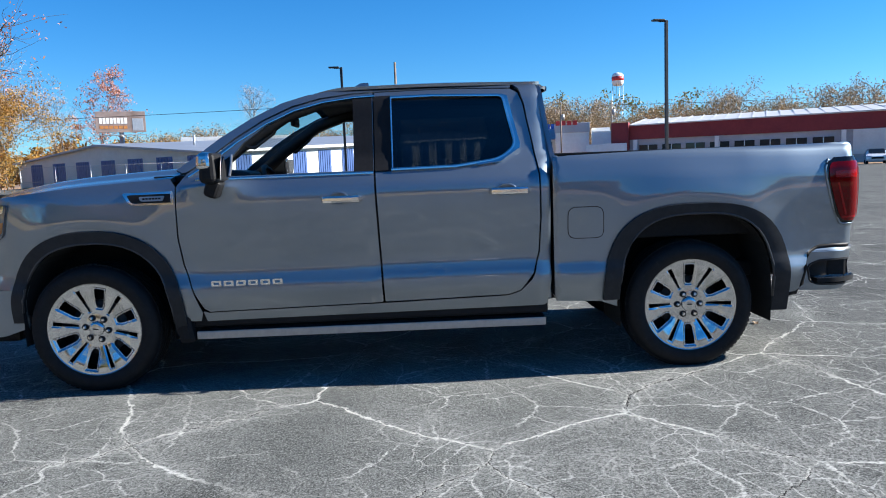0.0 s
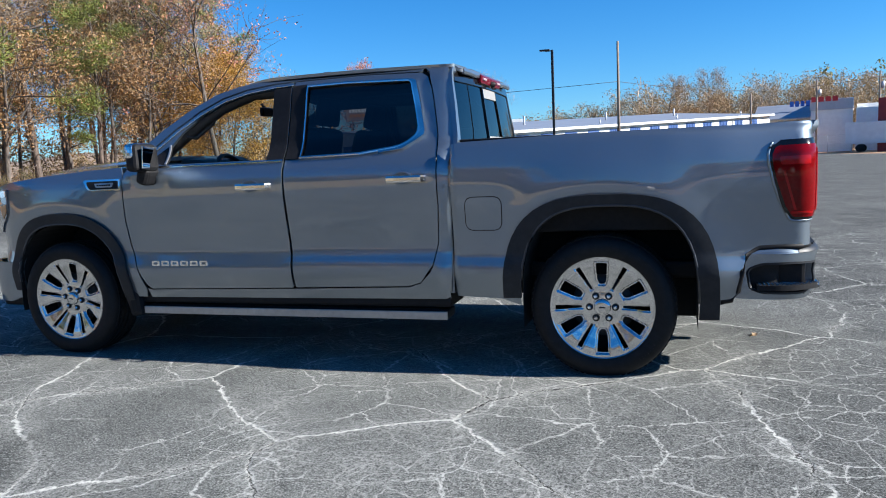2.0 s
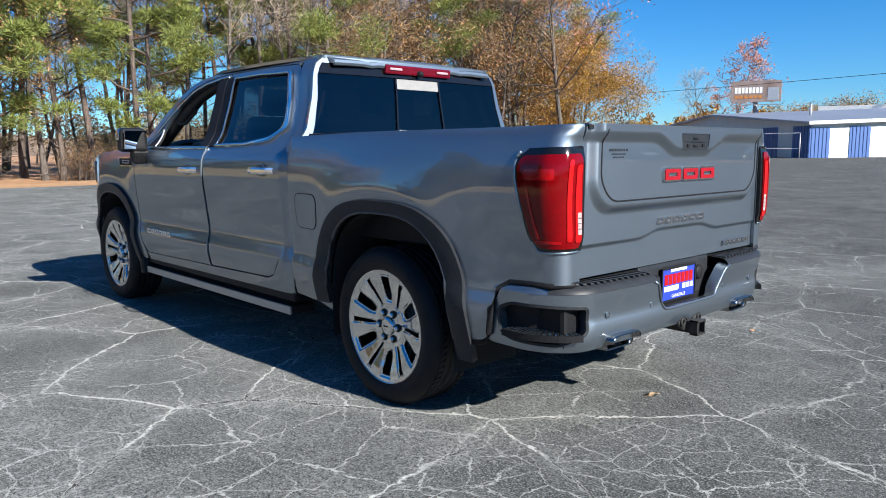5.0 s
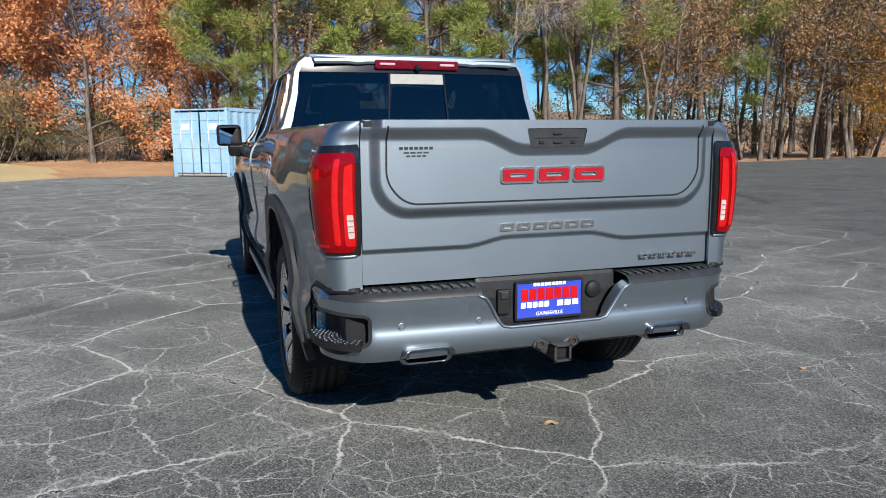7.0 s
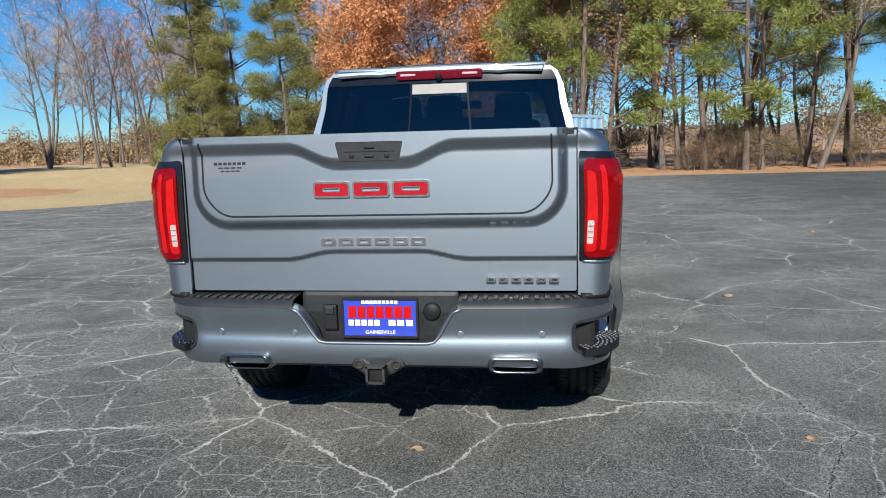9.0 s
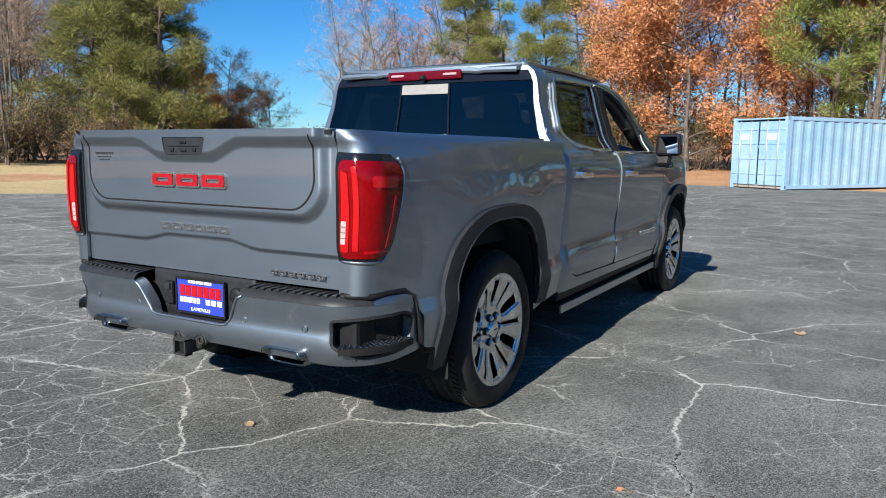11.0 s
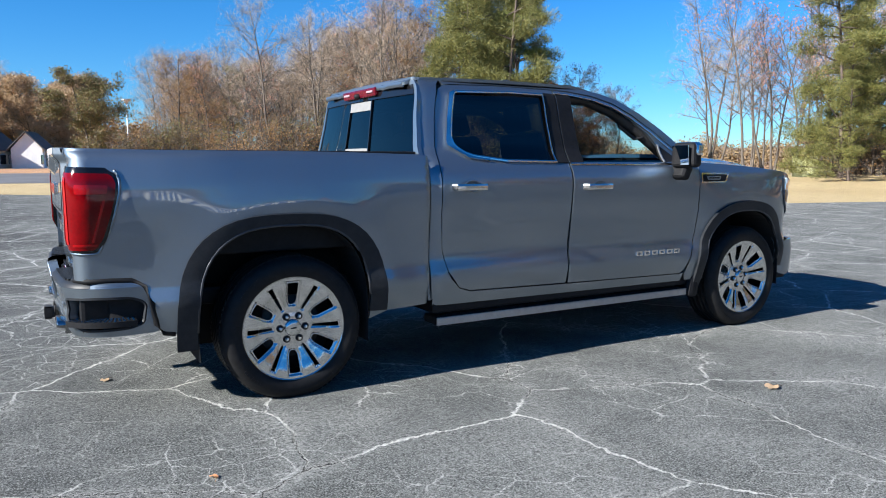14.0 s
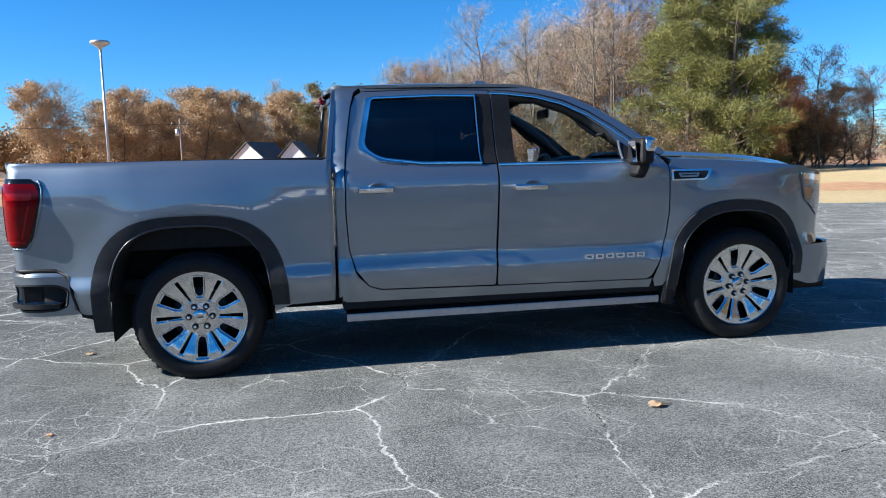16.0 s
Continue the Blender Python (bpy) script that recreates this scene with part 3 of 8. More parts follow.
def pads_mesh(name, rng, pads, per, size, mat, half=0.017):
    """Round pads of needles: blades that stand out from the middle of each pad."""
    pads = np.asarray(pads)
    c = np.repeat(pads[:, :3], per, 0)
    r = np.repeat(pads[:, 3], per)[:, None]
    n = len(c)
    d = rng.normal(0, 1, (n, 3))
    d /= np.linalg.norm(d, axis=1)[:, None]
    p = c + d * r * (rng.random((n, 1)) ** 0.45) * (1, 1, 0.60)
    u = d * (1, 1, 0.8) + rng.normal(0, 0.42, (n, 3)) + (0, 0, 0.35)
    u /= np.linalg.norm(u, axis=1)[:, None]
    w = np.cross(u, rng.normal(0, 1, (n, 3)))
    w /= np.linalg.norm(w, axis=1)[:, None]
    s = size * rng.uniform(0.6, 1.3, n)[:, None]
    V = np.stack([p - w * half, p + w * half, p + u * s], 1).reshape(-1, 3)
    return quick_mesh(name, V, np.arange(3 * n).reshape(-1, 3), mat)


def pine(seed, height, bare, spread, mat=None, pads=4, per=270, big=0.78, limbs=1.55):
    rng = np.random.default_rng(seed)
    wood, tips = Wood(), []
    r0 = height * 0.0085 + 0.03
    trunk = wander(rng, (0, 0, -0.1), (0, 0, 1), height, 12, 0.03, 0.04)
    wood.add(trunk, np.linspace(r0, 0.04, len(trunk)) * np.r_[1.25, np.ones(len(trunk) - 1)], 9)
    count = int(height * limbs * 0.78)
    for i in range(count):
        t = bare + (1 - bare) * (i + rng.random()) / count
        p, _ = along(trunk, min(t, 0.995))
        a = rng.uniform(0, 2 * math.pi)
        length = spread * (1.15 - t) / (1.15 - bare) * rng.uniform(0.6, 1.15) + 0.5
        lim = wander(rng, p, (math.cos(a), math.sin(a), rng.uniform(-0.05, 0.45)), length, 5, 0.16, 0.03)
        wood.add(lim, np.linspace(0.055, 0.014, len(lim)), 4)
        for k in range(pads):
            q, d = along(lim, (1.0, 0.90, 0.78, 0.64)[k % 4] * rng.uniform(0.94, 1.0))
            q = q + rng.normal(0, 0.24, 3) * (1, 1, 0.6)
            wood.add(np.array([along(lim, 0.5)[0], q]), [0.016, 0.006], 3)
            tips.append((*q, big * rng.uniform(0.6, 1.25)))
    for _ in range(int(6 * (1 - bare) * 4)):
        t = rng.uniform(0.2 * bare, bare)
        p, _ = along(trunk, t)
        a = rng.uniform(0, 2 * math.pi)
        lim = wander(rng, p, (math.cos(a), math.sin(a), rng.uniform(-0.2, 0.3)), rng.uniform(0.6, 2.2), 4, 0.22)
        wood.add(lim, np.linspace(0.030, 0.008, len(lim)), 3)
    return wood.mesh("trunk", BARK), pads_mesh("needles", rng, tips, per, 0.24, mat or NEEDLE)


def broadleaf(seed, height, spread, mat=None, leaves=0, size=0.12, clear=0.25, bark=None, stems=1, fine=True, upright=0.55, bush=0.45):
    """A broad-leaved tree: trunk, limbs, twigs, and leaves if it has any."""
    rng = np.random.default_rng(seed)
    wood, tips = Wood(), []
    r0 = height * (0.0070 if bark is LIMB else 0.0088) + 0.02
    for sidx in range(stems):
        lean = rng.normal(0, 0.10 * stems, 2)
        trunk = wander(rng, (lean[0], lean[1], -0.1), (lean[0], lean[1], 1), height * rng.uniform(0.85, 1.0), 9, 0.06, 0.05)
        wood.add(trunk, np.linspace(r0, 0.02, len(trunk)) * np.r_[1.3, np.ones(len(trunk) - 1)], 7)
        nl = int(height * 1.7 / stems) + 4
        for i in range(nl):
            t = clear + (0.98 - clear) * (i + rng.random()) / nl
            p, _ = along(trunk, t)
            a = rng.uniform(0, 2 * math.pi)
            length = spread * (math.sin(math.pi * min(1, (t - clear) / (1 - clear) * 0.75 + 0.25))) * rng.uniform(0.6, 1.1) + 0.6
            lim = wander(rng, p, (math.cos(a), math.sin(a), upright + rng.uniform(-0.2, 0.5)), length, 6, 0.17, 0.05)
            rl = r0 * 0.42 * (1 - t * 0.6)
            wood.add(lim, np.linspace(rl, 0.012, len(lim)), 4)
            for _ in range(int(3 + length * 2.0)):
                q, d = along(lim, rng.uniform(0.25, 1.0))
                w = d / np.linalg.norm(d) + rng.normal(0, 0.55, 3)
                sub = wander(rng, q, w, length * rng.uniform(0.25, 0.5), 4, 0.22, 0.04)
                wood.add(sub, np.linspace(0.016, 0.006, len(sub)), 3)
                tips.append(sub[-1])
                tips.append(sub[2])
                if fine:
                    for _ in range(4):
                        q2, d2 = along(sub, rng.uniform(0.3, 1.0))
                        tw = wander(rng, q2, d2 / np.linalg.norm(d2) + rng.normal(0, 0.6, 3), rng.uniform(0.35, 0.9), 2, 0.25, 0.05)
                        if height < 6:
                            wood.add(tw, np.linspace(0.009, 0.004, len(tw)), 3)
                        tips.append(tw[-1])
    tips = np.array(tips)
    crown = None
    if leaves:
        pick = tips[rng.integers(0, len(tips), max(1, leaves // 6))]
        crown = leaves_mesh("leaves", rng, pick, bush, 6, size, mat)
    elif fine:
        crown = needles_mesh("twigs", rng, tips, 2, 0.62, TWIG, 0.1, 0.008)
    return wood.mesh("trunk", bark or BARK_GREY), crown


def tree_thing(name, label, category, meshes, group=""):
    ob = thing(name, label, category, group)
    part("trunk", meshes[0], ob, "rough bark trunk and limbs")
    if meshes[1]:
        part("crown", meshes[1], ob)
    return ob


def plant(sources, spots, seed):
    """Copies of the given trees at spots (x, y, which, scale); each first use takes the source itself."""
    rng = np.random.default_rng(seed)
    for x, y, k, sc in spots:
        src = sources[k]
        z = -0.06 + float(RISE(np.array(x), np.array(y)))
        m = pose(x, y, z, 0, 0, rng.uniform(0, 360)) @ Matrix.Diagonal((sc, sc, sc * rng.uniform(0.92, 1.08), 1))
        if k not in USED:
            USED.add(k)
            src.matrix_basis = m
        else:
            ob = copy_thing(src, Matrix.Identity(4))
            ob.matrix_basis = m


USED = set()
KIND = {
    "pine_a": tree_thing("pine_tree", "tall pine with bare lower trunk and bright green needles", "pine tree", pine(1, 14.5, 0.22, 3.6), "pines of the wood"),
    "pine_b": tree_thing("pine_tree", "tall pine with bare trunk and high crown", "pine tree", pine(2, 17, 0.38, 3.4), "pines of the wood"),
    "pine_c": tree_thing("pine_tree", "young pine with low green branches", "pine tree", pine(3, 10, 0.14, 3.0, big=0.5), "pines of the wood"),
    "pine_d": tree_thing("pine_tree", "dark green pine with a full crown", "pine tree", pine(4, 13, 0.03, 3.7, NEEDLE_DARK, 5, 200, 0.72, 4.2), "pines of the wood"),
    "oak": tree_thing("oak_tree", "broad oak holding russet autumn leaves", "oak tree", broadleaf(5, 14, 5.6, OAK_LEAF, 44000, 0.088, 0.05, bush=0.65, upright=0.4), "autumn trees"),
    "gold": tree_thing("maple_tree", "tree with golden yellow autumn leaves", "maple tree", broadleaf(6, 11, 4.6, GOLD_LEAF, 30000, 0.062, 0.08, bush=0.6), "autumn trees"),
    "brown": tree_thing("autumn_tree", "tree with thin brown autumn leaves", "autumn tree", broadleaf(7, 14, 4.2, BROWN_LEAF, 10000, 0.070, 0.22, bush=0.5), "autumn trees"),
    "round": tree_thing("autumn_tree", "rounded tree with dense brown autumn leaves", "autumn tree", broadleaf(14, 11, 4.4, TAN_LEAF, 22000, 0.11, 0.06, bush=0.85, fine=False), "autumn trees"),
    "olive": tree_thing("autumn_tree", "rounded dense tree with olive brown leaves", "autumn tree", broadleaf(16, 9, 3.3, BUSH_LEAF, 30000, 0.075, 0.04, bush=0.6, fine=False), "autumn trees"),
    "bare_a": tree_thing("bare_tree", "tall bare tree with fine grey twigs", "bare tree", broadleaf(8, 15, 3.6, bark=LIMB, clear=0.35), "leafless trees"),
    "bare_b": tree_thing("bare_tree", "slender bare tree with forked stems", "bare tree", broadleaf(9, 16, 2.8, bark=LIMB, stems=2, clear=0.4, upright=0.9), "leafless trees"),
    "bare_c": tree_thing("bare_tree", "bare tree with a few pinkish leaves", "bare tree", broadleaf(10, 14, 3.4, RED_LEAF, 700, 0.08, clear=0.3, bark=LIMB, upright=0.8), "leafless trees"),
    "red": tree_thing("red_tree", "conical tree with thin red autumn leaves", "autumn tree", broadleaf(11, 13, 3.6, RED_LEAF, 4200, 0.11, 0.15, bark=LIMB, upright=0.7), "autumn trees"),
    "pink": tree_thing("autumn_tree", "tall spreading tree with thin pinkish red leaves", "autumn tree", broadleaf(15, 16, 6.2, RED_LEAF, 4200, 0.075, 0.25, bush=0.4), "autumn trees"),
    "bush": tree_thing("bush", "low tangled bush with olive and brown leaves", "bush", broadleaf(12, 2.6, 1.7, BUSH_LEAF, 4200, 0.05, 0.05, stems=4, fine=True, bush=0.35), "undergrowth"),
    "bush_b": tree_thing("bush", "low brown bush of bare twigs and dry leaves", "bush", broadleaf(13, 2.2, 1.6, BROWN_LEAF, 2200, 0.045, 0.05, stems=5, fine=True, bush=0.35), "undergrowth"),
}


def scatter(seed, n, poly, mix, lo=0.8, hi=1.15, apart=2.2):
    """n spots inside poly, with kinds drawn from mix."""
    rng = np.random.default_rng(seed)
    poly = np.array(poly, float)
    a, b = poly.min(0), poly.max(0)
    out, tries = [], 0
    names = list(mix)
    w = np.array([mix[k] for k in names], float)
    while len(out) < n and tries < 4000:
        tries += 1
        p = rng.uniform(a, b)
        if not inside(p[None], poly)[0] or any(math.hypot(p[0] - q[0], p[1] - q[1]) < apart for q in out):
            continue
        out.append((p[0], p[1], names[rng.choice(len(names), p=w / w.sum())], rng.uniform(lo, hi)))
    return out


spots = [(-25.6, 36.2, "pink", 1.15), (-26.6, 38.6, "gold", 0.92), (-28.3, 32.5, "brown", 0.85), (-37, -6.5, "oak", 1.0), (-44, -9.5, "oak", 0.95), (-40, -0.5, "oak", 0.8),
         (-30, 39, "gold", 1.0), (-33, 45, "gold", 0.8), (-32, 33, "brown", 0.85), (-36, 28, "brown", 1.0),
         (-29, 20, "pine_a", 1.15), (-30.5, 26.5, "pine_b", 1.1), (-28.5, 34, "brown", 1.1), (-33, 38, "pine_b", 1.15), (-29.5, 37, "bare_b", 1.1), (-35, 42, "brown", 1.1), (-30.5, 3.5, "pine_c", 1.15), (-31.5, 7.0, "pine_a", 0.9), (-30.0, 10.5, "pine_c", 1.2), (-33, 13.5, "pine_a", 1.0), (-31.5, 17.5, "pine_c", 1.1),
         (-30, 24, "brown", 0.95), (-33, 20, "pine_b", 1.0), (-29.5, 30, "pine_a", 0.95), (-34, 0.5, "pine_a", 0.95), (-35, -14, "pine_d", 0.8), (-38, -18, "pine_a", 0.85), (-42, -22, "pine_d", 0.8), (-36, -19.5, "pine_d", 0.85), (-33.5, -17.5, "pine_d", 0.55)]
spots += scatter(21, 40, [(-32, 1), (-31, 46), (-56, 62), (-58, 1)], {"pine_a": 2, "pine_b": 4, "brown": 1.6, "bare_a": 4, "bare_b": 2}, apart=2.6)
spots += scatter(22, 22, [(-44, -16), (-44, 2), (-62, 4), (-62, -20)], {"pine_b": 2, "bare_a": 3, "bare_b": 2, "brown": 1.5, "pine_d": 1}, apart=3.0)
spots += scatter(23, 26, [(-34, -26), (-42, -22), (-75, -34), (-72, -50), (-50, -44)], {"bare_a": 3, "bare_b": 3, "bare_c": 3}, 0.8, 1.05, 2.5)
spots += [(-20.3, -33.0, "pine_d", 0.95), (-22.5, -32.0, "pine_d", 1.0), (-25.0, -33.5, "pine_c", 1.05), (-16.5, -36.5, "bare_a", 0.75), (-27.0, -35.0, "brown", 0.48), (-26.5, -33.5, "oak", 0.40), (-29.0, -33.2, "brown", 0.48), (-31.2, -33.8, "oak", 0.36), (-33.2, -34.2, "brown", 0.42), (-22, -37.5, "pine_d", 1.05), (-24.5, -38.5, "pine_d", 1.12), (-27.0, -40.0, "pine_d", 1.1), (-25.5, -36.0, "pine_d", 0.95), (-29.0, -37.0, "bush", 1.3), (-31, -39, "bush", 1.5), (-27.5, -36.5, "bush", 1.2), (-32.5, -37.5, "bush_b", 1.3), (-30.0, -35.5, "bush_b", 1.2)]
spots += scatter(24, 36, [(-15, -40), (-13, -48), (-20, -62), (-32, -62), (-24, -42)], {"bare_a": 4, "bare_b": 3, "bare_c": 2, "brown": 2, "pine_d": 0.8}, 0.72, 0.98, 2.4)
spots += scatter(34, 26, [(-12.5, -47), (-9, -56), (-10, -72), (-22, -74), (-19, -62)], {"bare_a": 4, "bare_b": 3, "bare_c": 2, "brown": 2}, 0.6, 0.80, 2.2)
spots += scatter(33, 18, [(-9, -70), (-12, -84), (-26, -74), (-16, -66)], {"pine_d": 1, "brown": 3, "bare_a": 3}, 0.62, 0.85, 2.4)
spots += scatter(25, 22, [(-4, -112), (40, -106), (42, -138), (-8, -134)], {"round": 6, "bare_a": 1}, 1.0, 1.3, 5.0)
spots += [(-2.2, -62.5, "olive", 1.0), (-7.8, -57.9, "brown", 0.70), (-10.5, -60.5, "brown", 0.62)]
# undergrowth along the edges
spots += scatter(26, 24, [(-30, 1), (-30, 44), (-38, 46), (-38, 0)], {"bush": 3, "bush_b": 3}, 0.4, 0.85, 1.2)
spots += scatter(35, 24, [(-28.5, 1), (-28.5, 44), (-37, 46), (-37, 1)], {"bare_b": 1, "pine_b": 3, "brown": 1.6, "bare_a": 2.4}, 0.85, 1.1, 1.6)
spots += scatter(27, 30, [(-34, -8), (-40, -24), (-46, -26), (-42, -2)], {"bush": 3, "bush_b": 3}, 0.6, 1.3, 1.2)
spots += scatter(28, 34, [(-14, -36), (-20, -32), (-31, -35), (-33, -40), (-22, -42), (-6, -60), (-3, -56)], {"bush": 3, "bush_b": 3}, 0.6, 1.4, 1.2)
plant(KIND, spots, 30)
for key, ob in KIND.items():
    if key not in USED and key not in ("red",):
        for o in (*ob.children_recursive, ob):
            bpy.data.objects.remove(o)


def far_wood(name, label, seed, spots, mat, height, leaf=0.55, per=420):
    """Far trees, too many to count, as one thing."""
    rng = np.random.default_rng(seed)
    wood, pts, rad = Wood(), [], []
    for x, y, sc in spots:
        h = height * sc
        tr = wander(rng, (x, y, -0.3), (0, 0, 1), h, 4, 0.06, 0.05)
        wood.add(tr, np.linspace(0.22, 0.04, 5) * sc, 5)
        for _ in range(14):
            q, _d = along(tr, rng.uniform(0.22, 0.95))
            a = rng.uniform(0, 2 * math.pi)
            lim = wander(rng, q, (math.cos(a), math.sin(a), 0.8), h * rng.uniform(0.18, 0.38), 3, 0.2)
            wood.add(lim, np.linspace(0.09, 0.03, 4) * sc, 3)
            for k in range(3):
                pts.append(along(lim, rng.uniform(0.4, 1))[0])
    a = tagged(new(name), label, "far trees", kind="stuff")
    part("trunks", wood.mesh("trunks", TWIG), a)
    part("crowns", leaves_mesh("crowns", rng, np.array(pts), height * 0.17, max(4, per // 30), leaf, mat), a)
    return a

# ---------------------------------------------------------------- buildings and street things to the north
def ribbed(name, a, b, pitch, rough=0.5):
    m = Mat(name, a, rough, 0.1)
    co = m.coords()
    w = m.node("TexWave", Scale=1.0 / pitch / 2)
    m.link(co, w.inputs["Vector"])
    m.color(m.ramp(m.noise(0.6, 5), [(0.3, a), (0.7, b)]))
    m.bump(w.outputs["Fac"], 0.4, 0.02)
    return m.m


ROOF_METAL = varied("grey_metal_roof", (0.24, 0.26, 0.30), (0.30, 0.32, 0.36), 0.4, 0.45, 0.3)
WALL_CREAM = varied("cream_block_wall", (0.66, 0.65, 0.60), (0.76, 0.75, 0.70), 0.7, 0.8)
BLUE_DOOR = varied("blue_steel_door", (0.045, 0.10, 0.27), (0.06, 0.13, 0.33), 0.8, 0.45)
BRICK_RED = varied("red_painted_wall", (0.20, 0.022, 0.026), (0.26, 0.032, 0.034), 0.6, 0.7)
WALL_GREY = varied("grey_wall", (0.40, 0.40, 0.42), (0.50, 0.50, 0.52), 0.5, 0.7)
DARK_GLASS = Mat("dark_window", (0.02, 0.025, 0.03), 0.08).m
POLE_BLACK = varied("black_pole_paint", (0.018, 0.018, 0.02), (0.03, 0.03, 0.03), 3, 0.5)
CONCRETE = varied("concrete", (0.45, 0.44, 0.42), (0.58, 0.57, 0.55), 4, 0.9, 0, 0.2)
WOOD_POLE = varied("weathered_pole_wood", (0.16, 0.12, 0.09), (0.26, 0.21, 0.17), 3, 0.9)
GALV = varied("galvanised_steel", (0.45, 0.46, 0.47), (0.58, 0.59, 0.60), 6, 0.45, 0.7)
CONT_BLUE = varied("faded_blue_steel", (0.20, 0.36, 0.52), (0.32, 0.47, 0.60), 0.9, 0.55, 0.1)
RUST = varied("rusty_edge", (0.25, 0.22, 0.20), (0.36, 0.30, 0.25), 3, 0.8)
LIME = varied("faded_green_steel", (0.36, 0.38, 0.17), (0.50, 0.50, 0.27), 2, 0.6)
PALE_ROOF = varied("pale_metal_roof", (0.46, 0.46, 0.45), (0.56, 0.56, 0.55), 0.5, 0.5)
SIGN_RED = varied("red_sign", (0.55, 0.03, 0.03), (0.62, 0.05, 0.05), 1, 0.5)
BOARD_PRINT = varied("brown_print", (0.16, 0.11, 0.09), (0.30, 0.24, 0.22), 0.4, 0.6)
BOX_GREEN = varied("dark_green_steel", (0.012, 0.03, 0.022), (0.02, 0.045, 0.032), 2, 0.5)
SIGN_BLUE = varied("blue_sign", (0.04, 0.12, 0.45), (0.05, 0.16, 0.52), 1, 0.5)


def storage_building():
    """Long storage hall with a gabled end, along its own x from the corner at the origin; y goes back; the eaves climb with the land behind."""
    L, W, RH, Z0 = 61.0, 33.0, 1.35, 0.50
    eave = lambda x: 3.42 + 0.0361 * x
    b = thing("storage_building", "long low storage building with blue roll doors and grey metal roof", "storage building")

    def prism(name, base, shift, mat):
        v = list(base) + [tuple(p[k] + shift[k] for k in range(3)) for p in base]
        m = len(base)
        f = [tuple(range(m)), tuple(range(2 * m - 1, m - 1, -1))] + [(i, i + m, (i + 1) % m + m, (i + 1) % m) for i in range(m)]
        return mesh_of(name, v, f, mat)

    for y0 in (0.0, W - 0.3):
        part("wall", prism("wall", [(0, y0, -0.6), (L, y0, -0.6), (L, y0, eave(L)), (0, y0, eave(0))], (0, 0.3, 0), WALL_CREAM), b, "cream painted wall")
    for x, d in ((0.0, 0.25), (L - 0.25, 0.25)):
        h = eave(x)
        part("gable_wall", prism("gable_wall", [(x, 0.3, -0.6), (x, W - 0.3, -0.6), (x, W - 0.3, h), (x, W / 2, h + RH), (x, 0.3, h)], (d, 0, 0), WALL_CREAM), b, "pale gable wall")
    for y0 in (-0.5, W + 0.5):
        top = [(-0.4, y0, eave(0) - 0.04), (L + 0.4, y0, eave(L) - 0.04), (L + 0.4, W / 2, eave(L) + RH), (-0.4, W / 2, eave(0) + RH)]
        part("roof", prism("roof", top, (0, 0, 0.12), ROOF_METAL), b, "grey metal roof")
    part("fascia", prism("fascia", [(-0.45, -0.56, eave(0) - 0.16), (L + 0.45, -0.56, eave(L) - 0.16), (L + 0.45, -0.56, eave(L) + 0.12), (-0.45, -0.56, eave(0) + 0.12)], (0, 0.055, 0), WHITE), b, "white fascia")
    for y0 in (-0.5, W + 0.5):
        part("barge_board", prism("barge_board", [(-0.44, y0, eave(0) - 0.12), (-0.44, W / 2, eave(0) + RH - 0.08), (-0.44, W / 2, eave(0) + RH + 0.12), (-0.44, y0, eave(0) + 0.08)], (0.03, 0, 0), WALL_GREY), b, "grey barge board")
    dm = block("roll_door", (1, 0.08, 1), (0, 0, 0.5), BLUE_DOOR, 0)
    rib = block("door_rib", (0.05, 0.5, 1), (0, -0.3, 0.5), BLUE_DOOR, 0)
    spots_ = [((0.85 + 3.72 * i, -0.02, Z0), 0, 1.9, eave(0.85 + 3.72 * i) - Z0 - 0.42) for i in range(16)]
    spots_ += [((-0.02, 1.1 + 4.65 * i, Z0), -90, 2.4, 2.7) for i in range(7)]
    for at, rz, wide, high in spots_:
        d = part("roll_door", dm, b, "blue ribbed roll door")
        d.matrix_basis = pose(*at, 0, 0, rz) @ Matrix.Diagonal((wide, 1, high, 1))
        for k in range(5):
            q = part("door_rib", rib, d)
            q.matrix_basis = pose(-0.36 + 0.18 * k, 0, 0) @ Matrix.Diagonal((0.8, 0.16, 0.98, 1))
    part("plinth", block("plinth", (L + 1.2, 0.5, 0.12), (L / 2, -0.7, 0.40), CONCRETE, 0.02), b, "pale concrete kerb along the doors")
    for i in range(4):
        x = 6 + 15 * i
        part("roof_vent", tube("roof_vent", [(x, 9, eave(x) + 0.5), (x, 9, eave(x) + 1.9)], 0.11, GALV), b, "roof vent pipe")
        part("snorkel", tube("snorkel", [(x + 5, 1.5, eave(x) + 0.1), (x + 5, 1.5, eave(x) + 1.0)], 0.07, GALV), b, "thin roof pipe")
    return b


st = storage_building()
st.matrix_basis = pose(-19.7, 61.5, 0, 0, 0, 54.65)


def warehouse():
    b = thing("warehouse", "low white warehouse behind the storage building", "warehouse")
    part("wall", block("wall", (18.2, 9, 7.2), (9.1, 4.5, 3.6), WHITE, 0), b, "white wall")
    part("parapet", block("parapet", (18.4, 0.3, 0.8), (9.1, -0.1, 7.35), WHITE, 0.03), b, "white parapet")
    part("roof", block("roof", (18.0, 8.8, 0.1), (9.1, 4.5, 7.27), ROOF_METAL, 0), b)
    b.matrix_basis = pose(-40.1, 118.5, 0, 0, 0, 16)


warehouse()


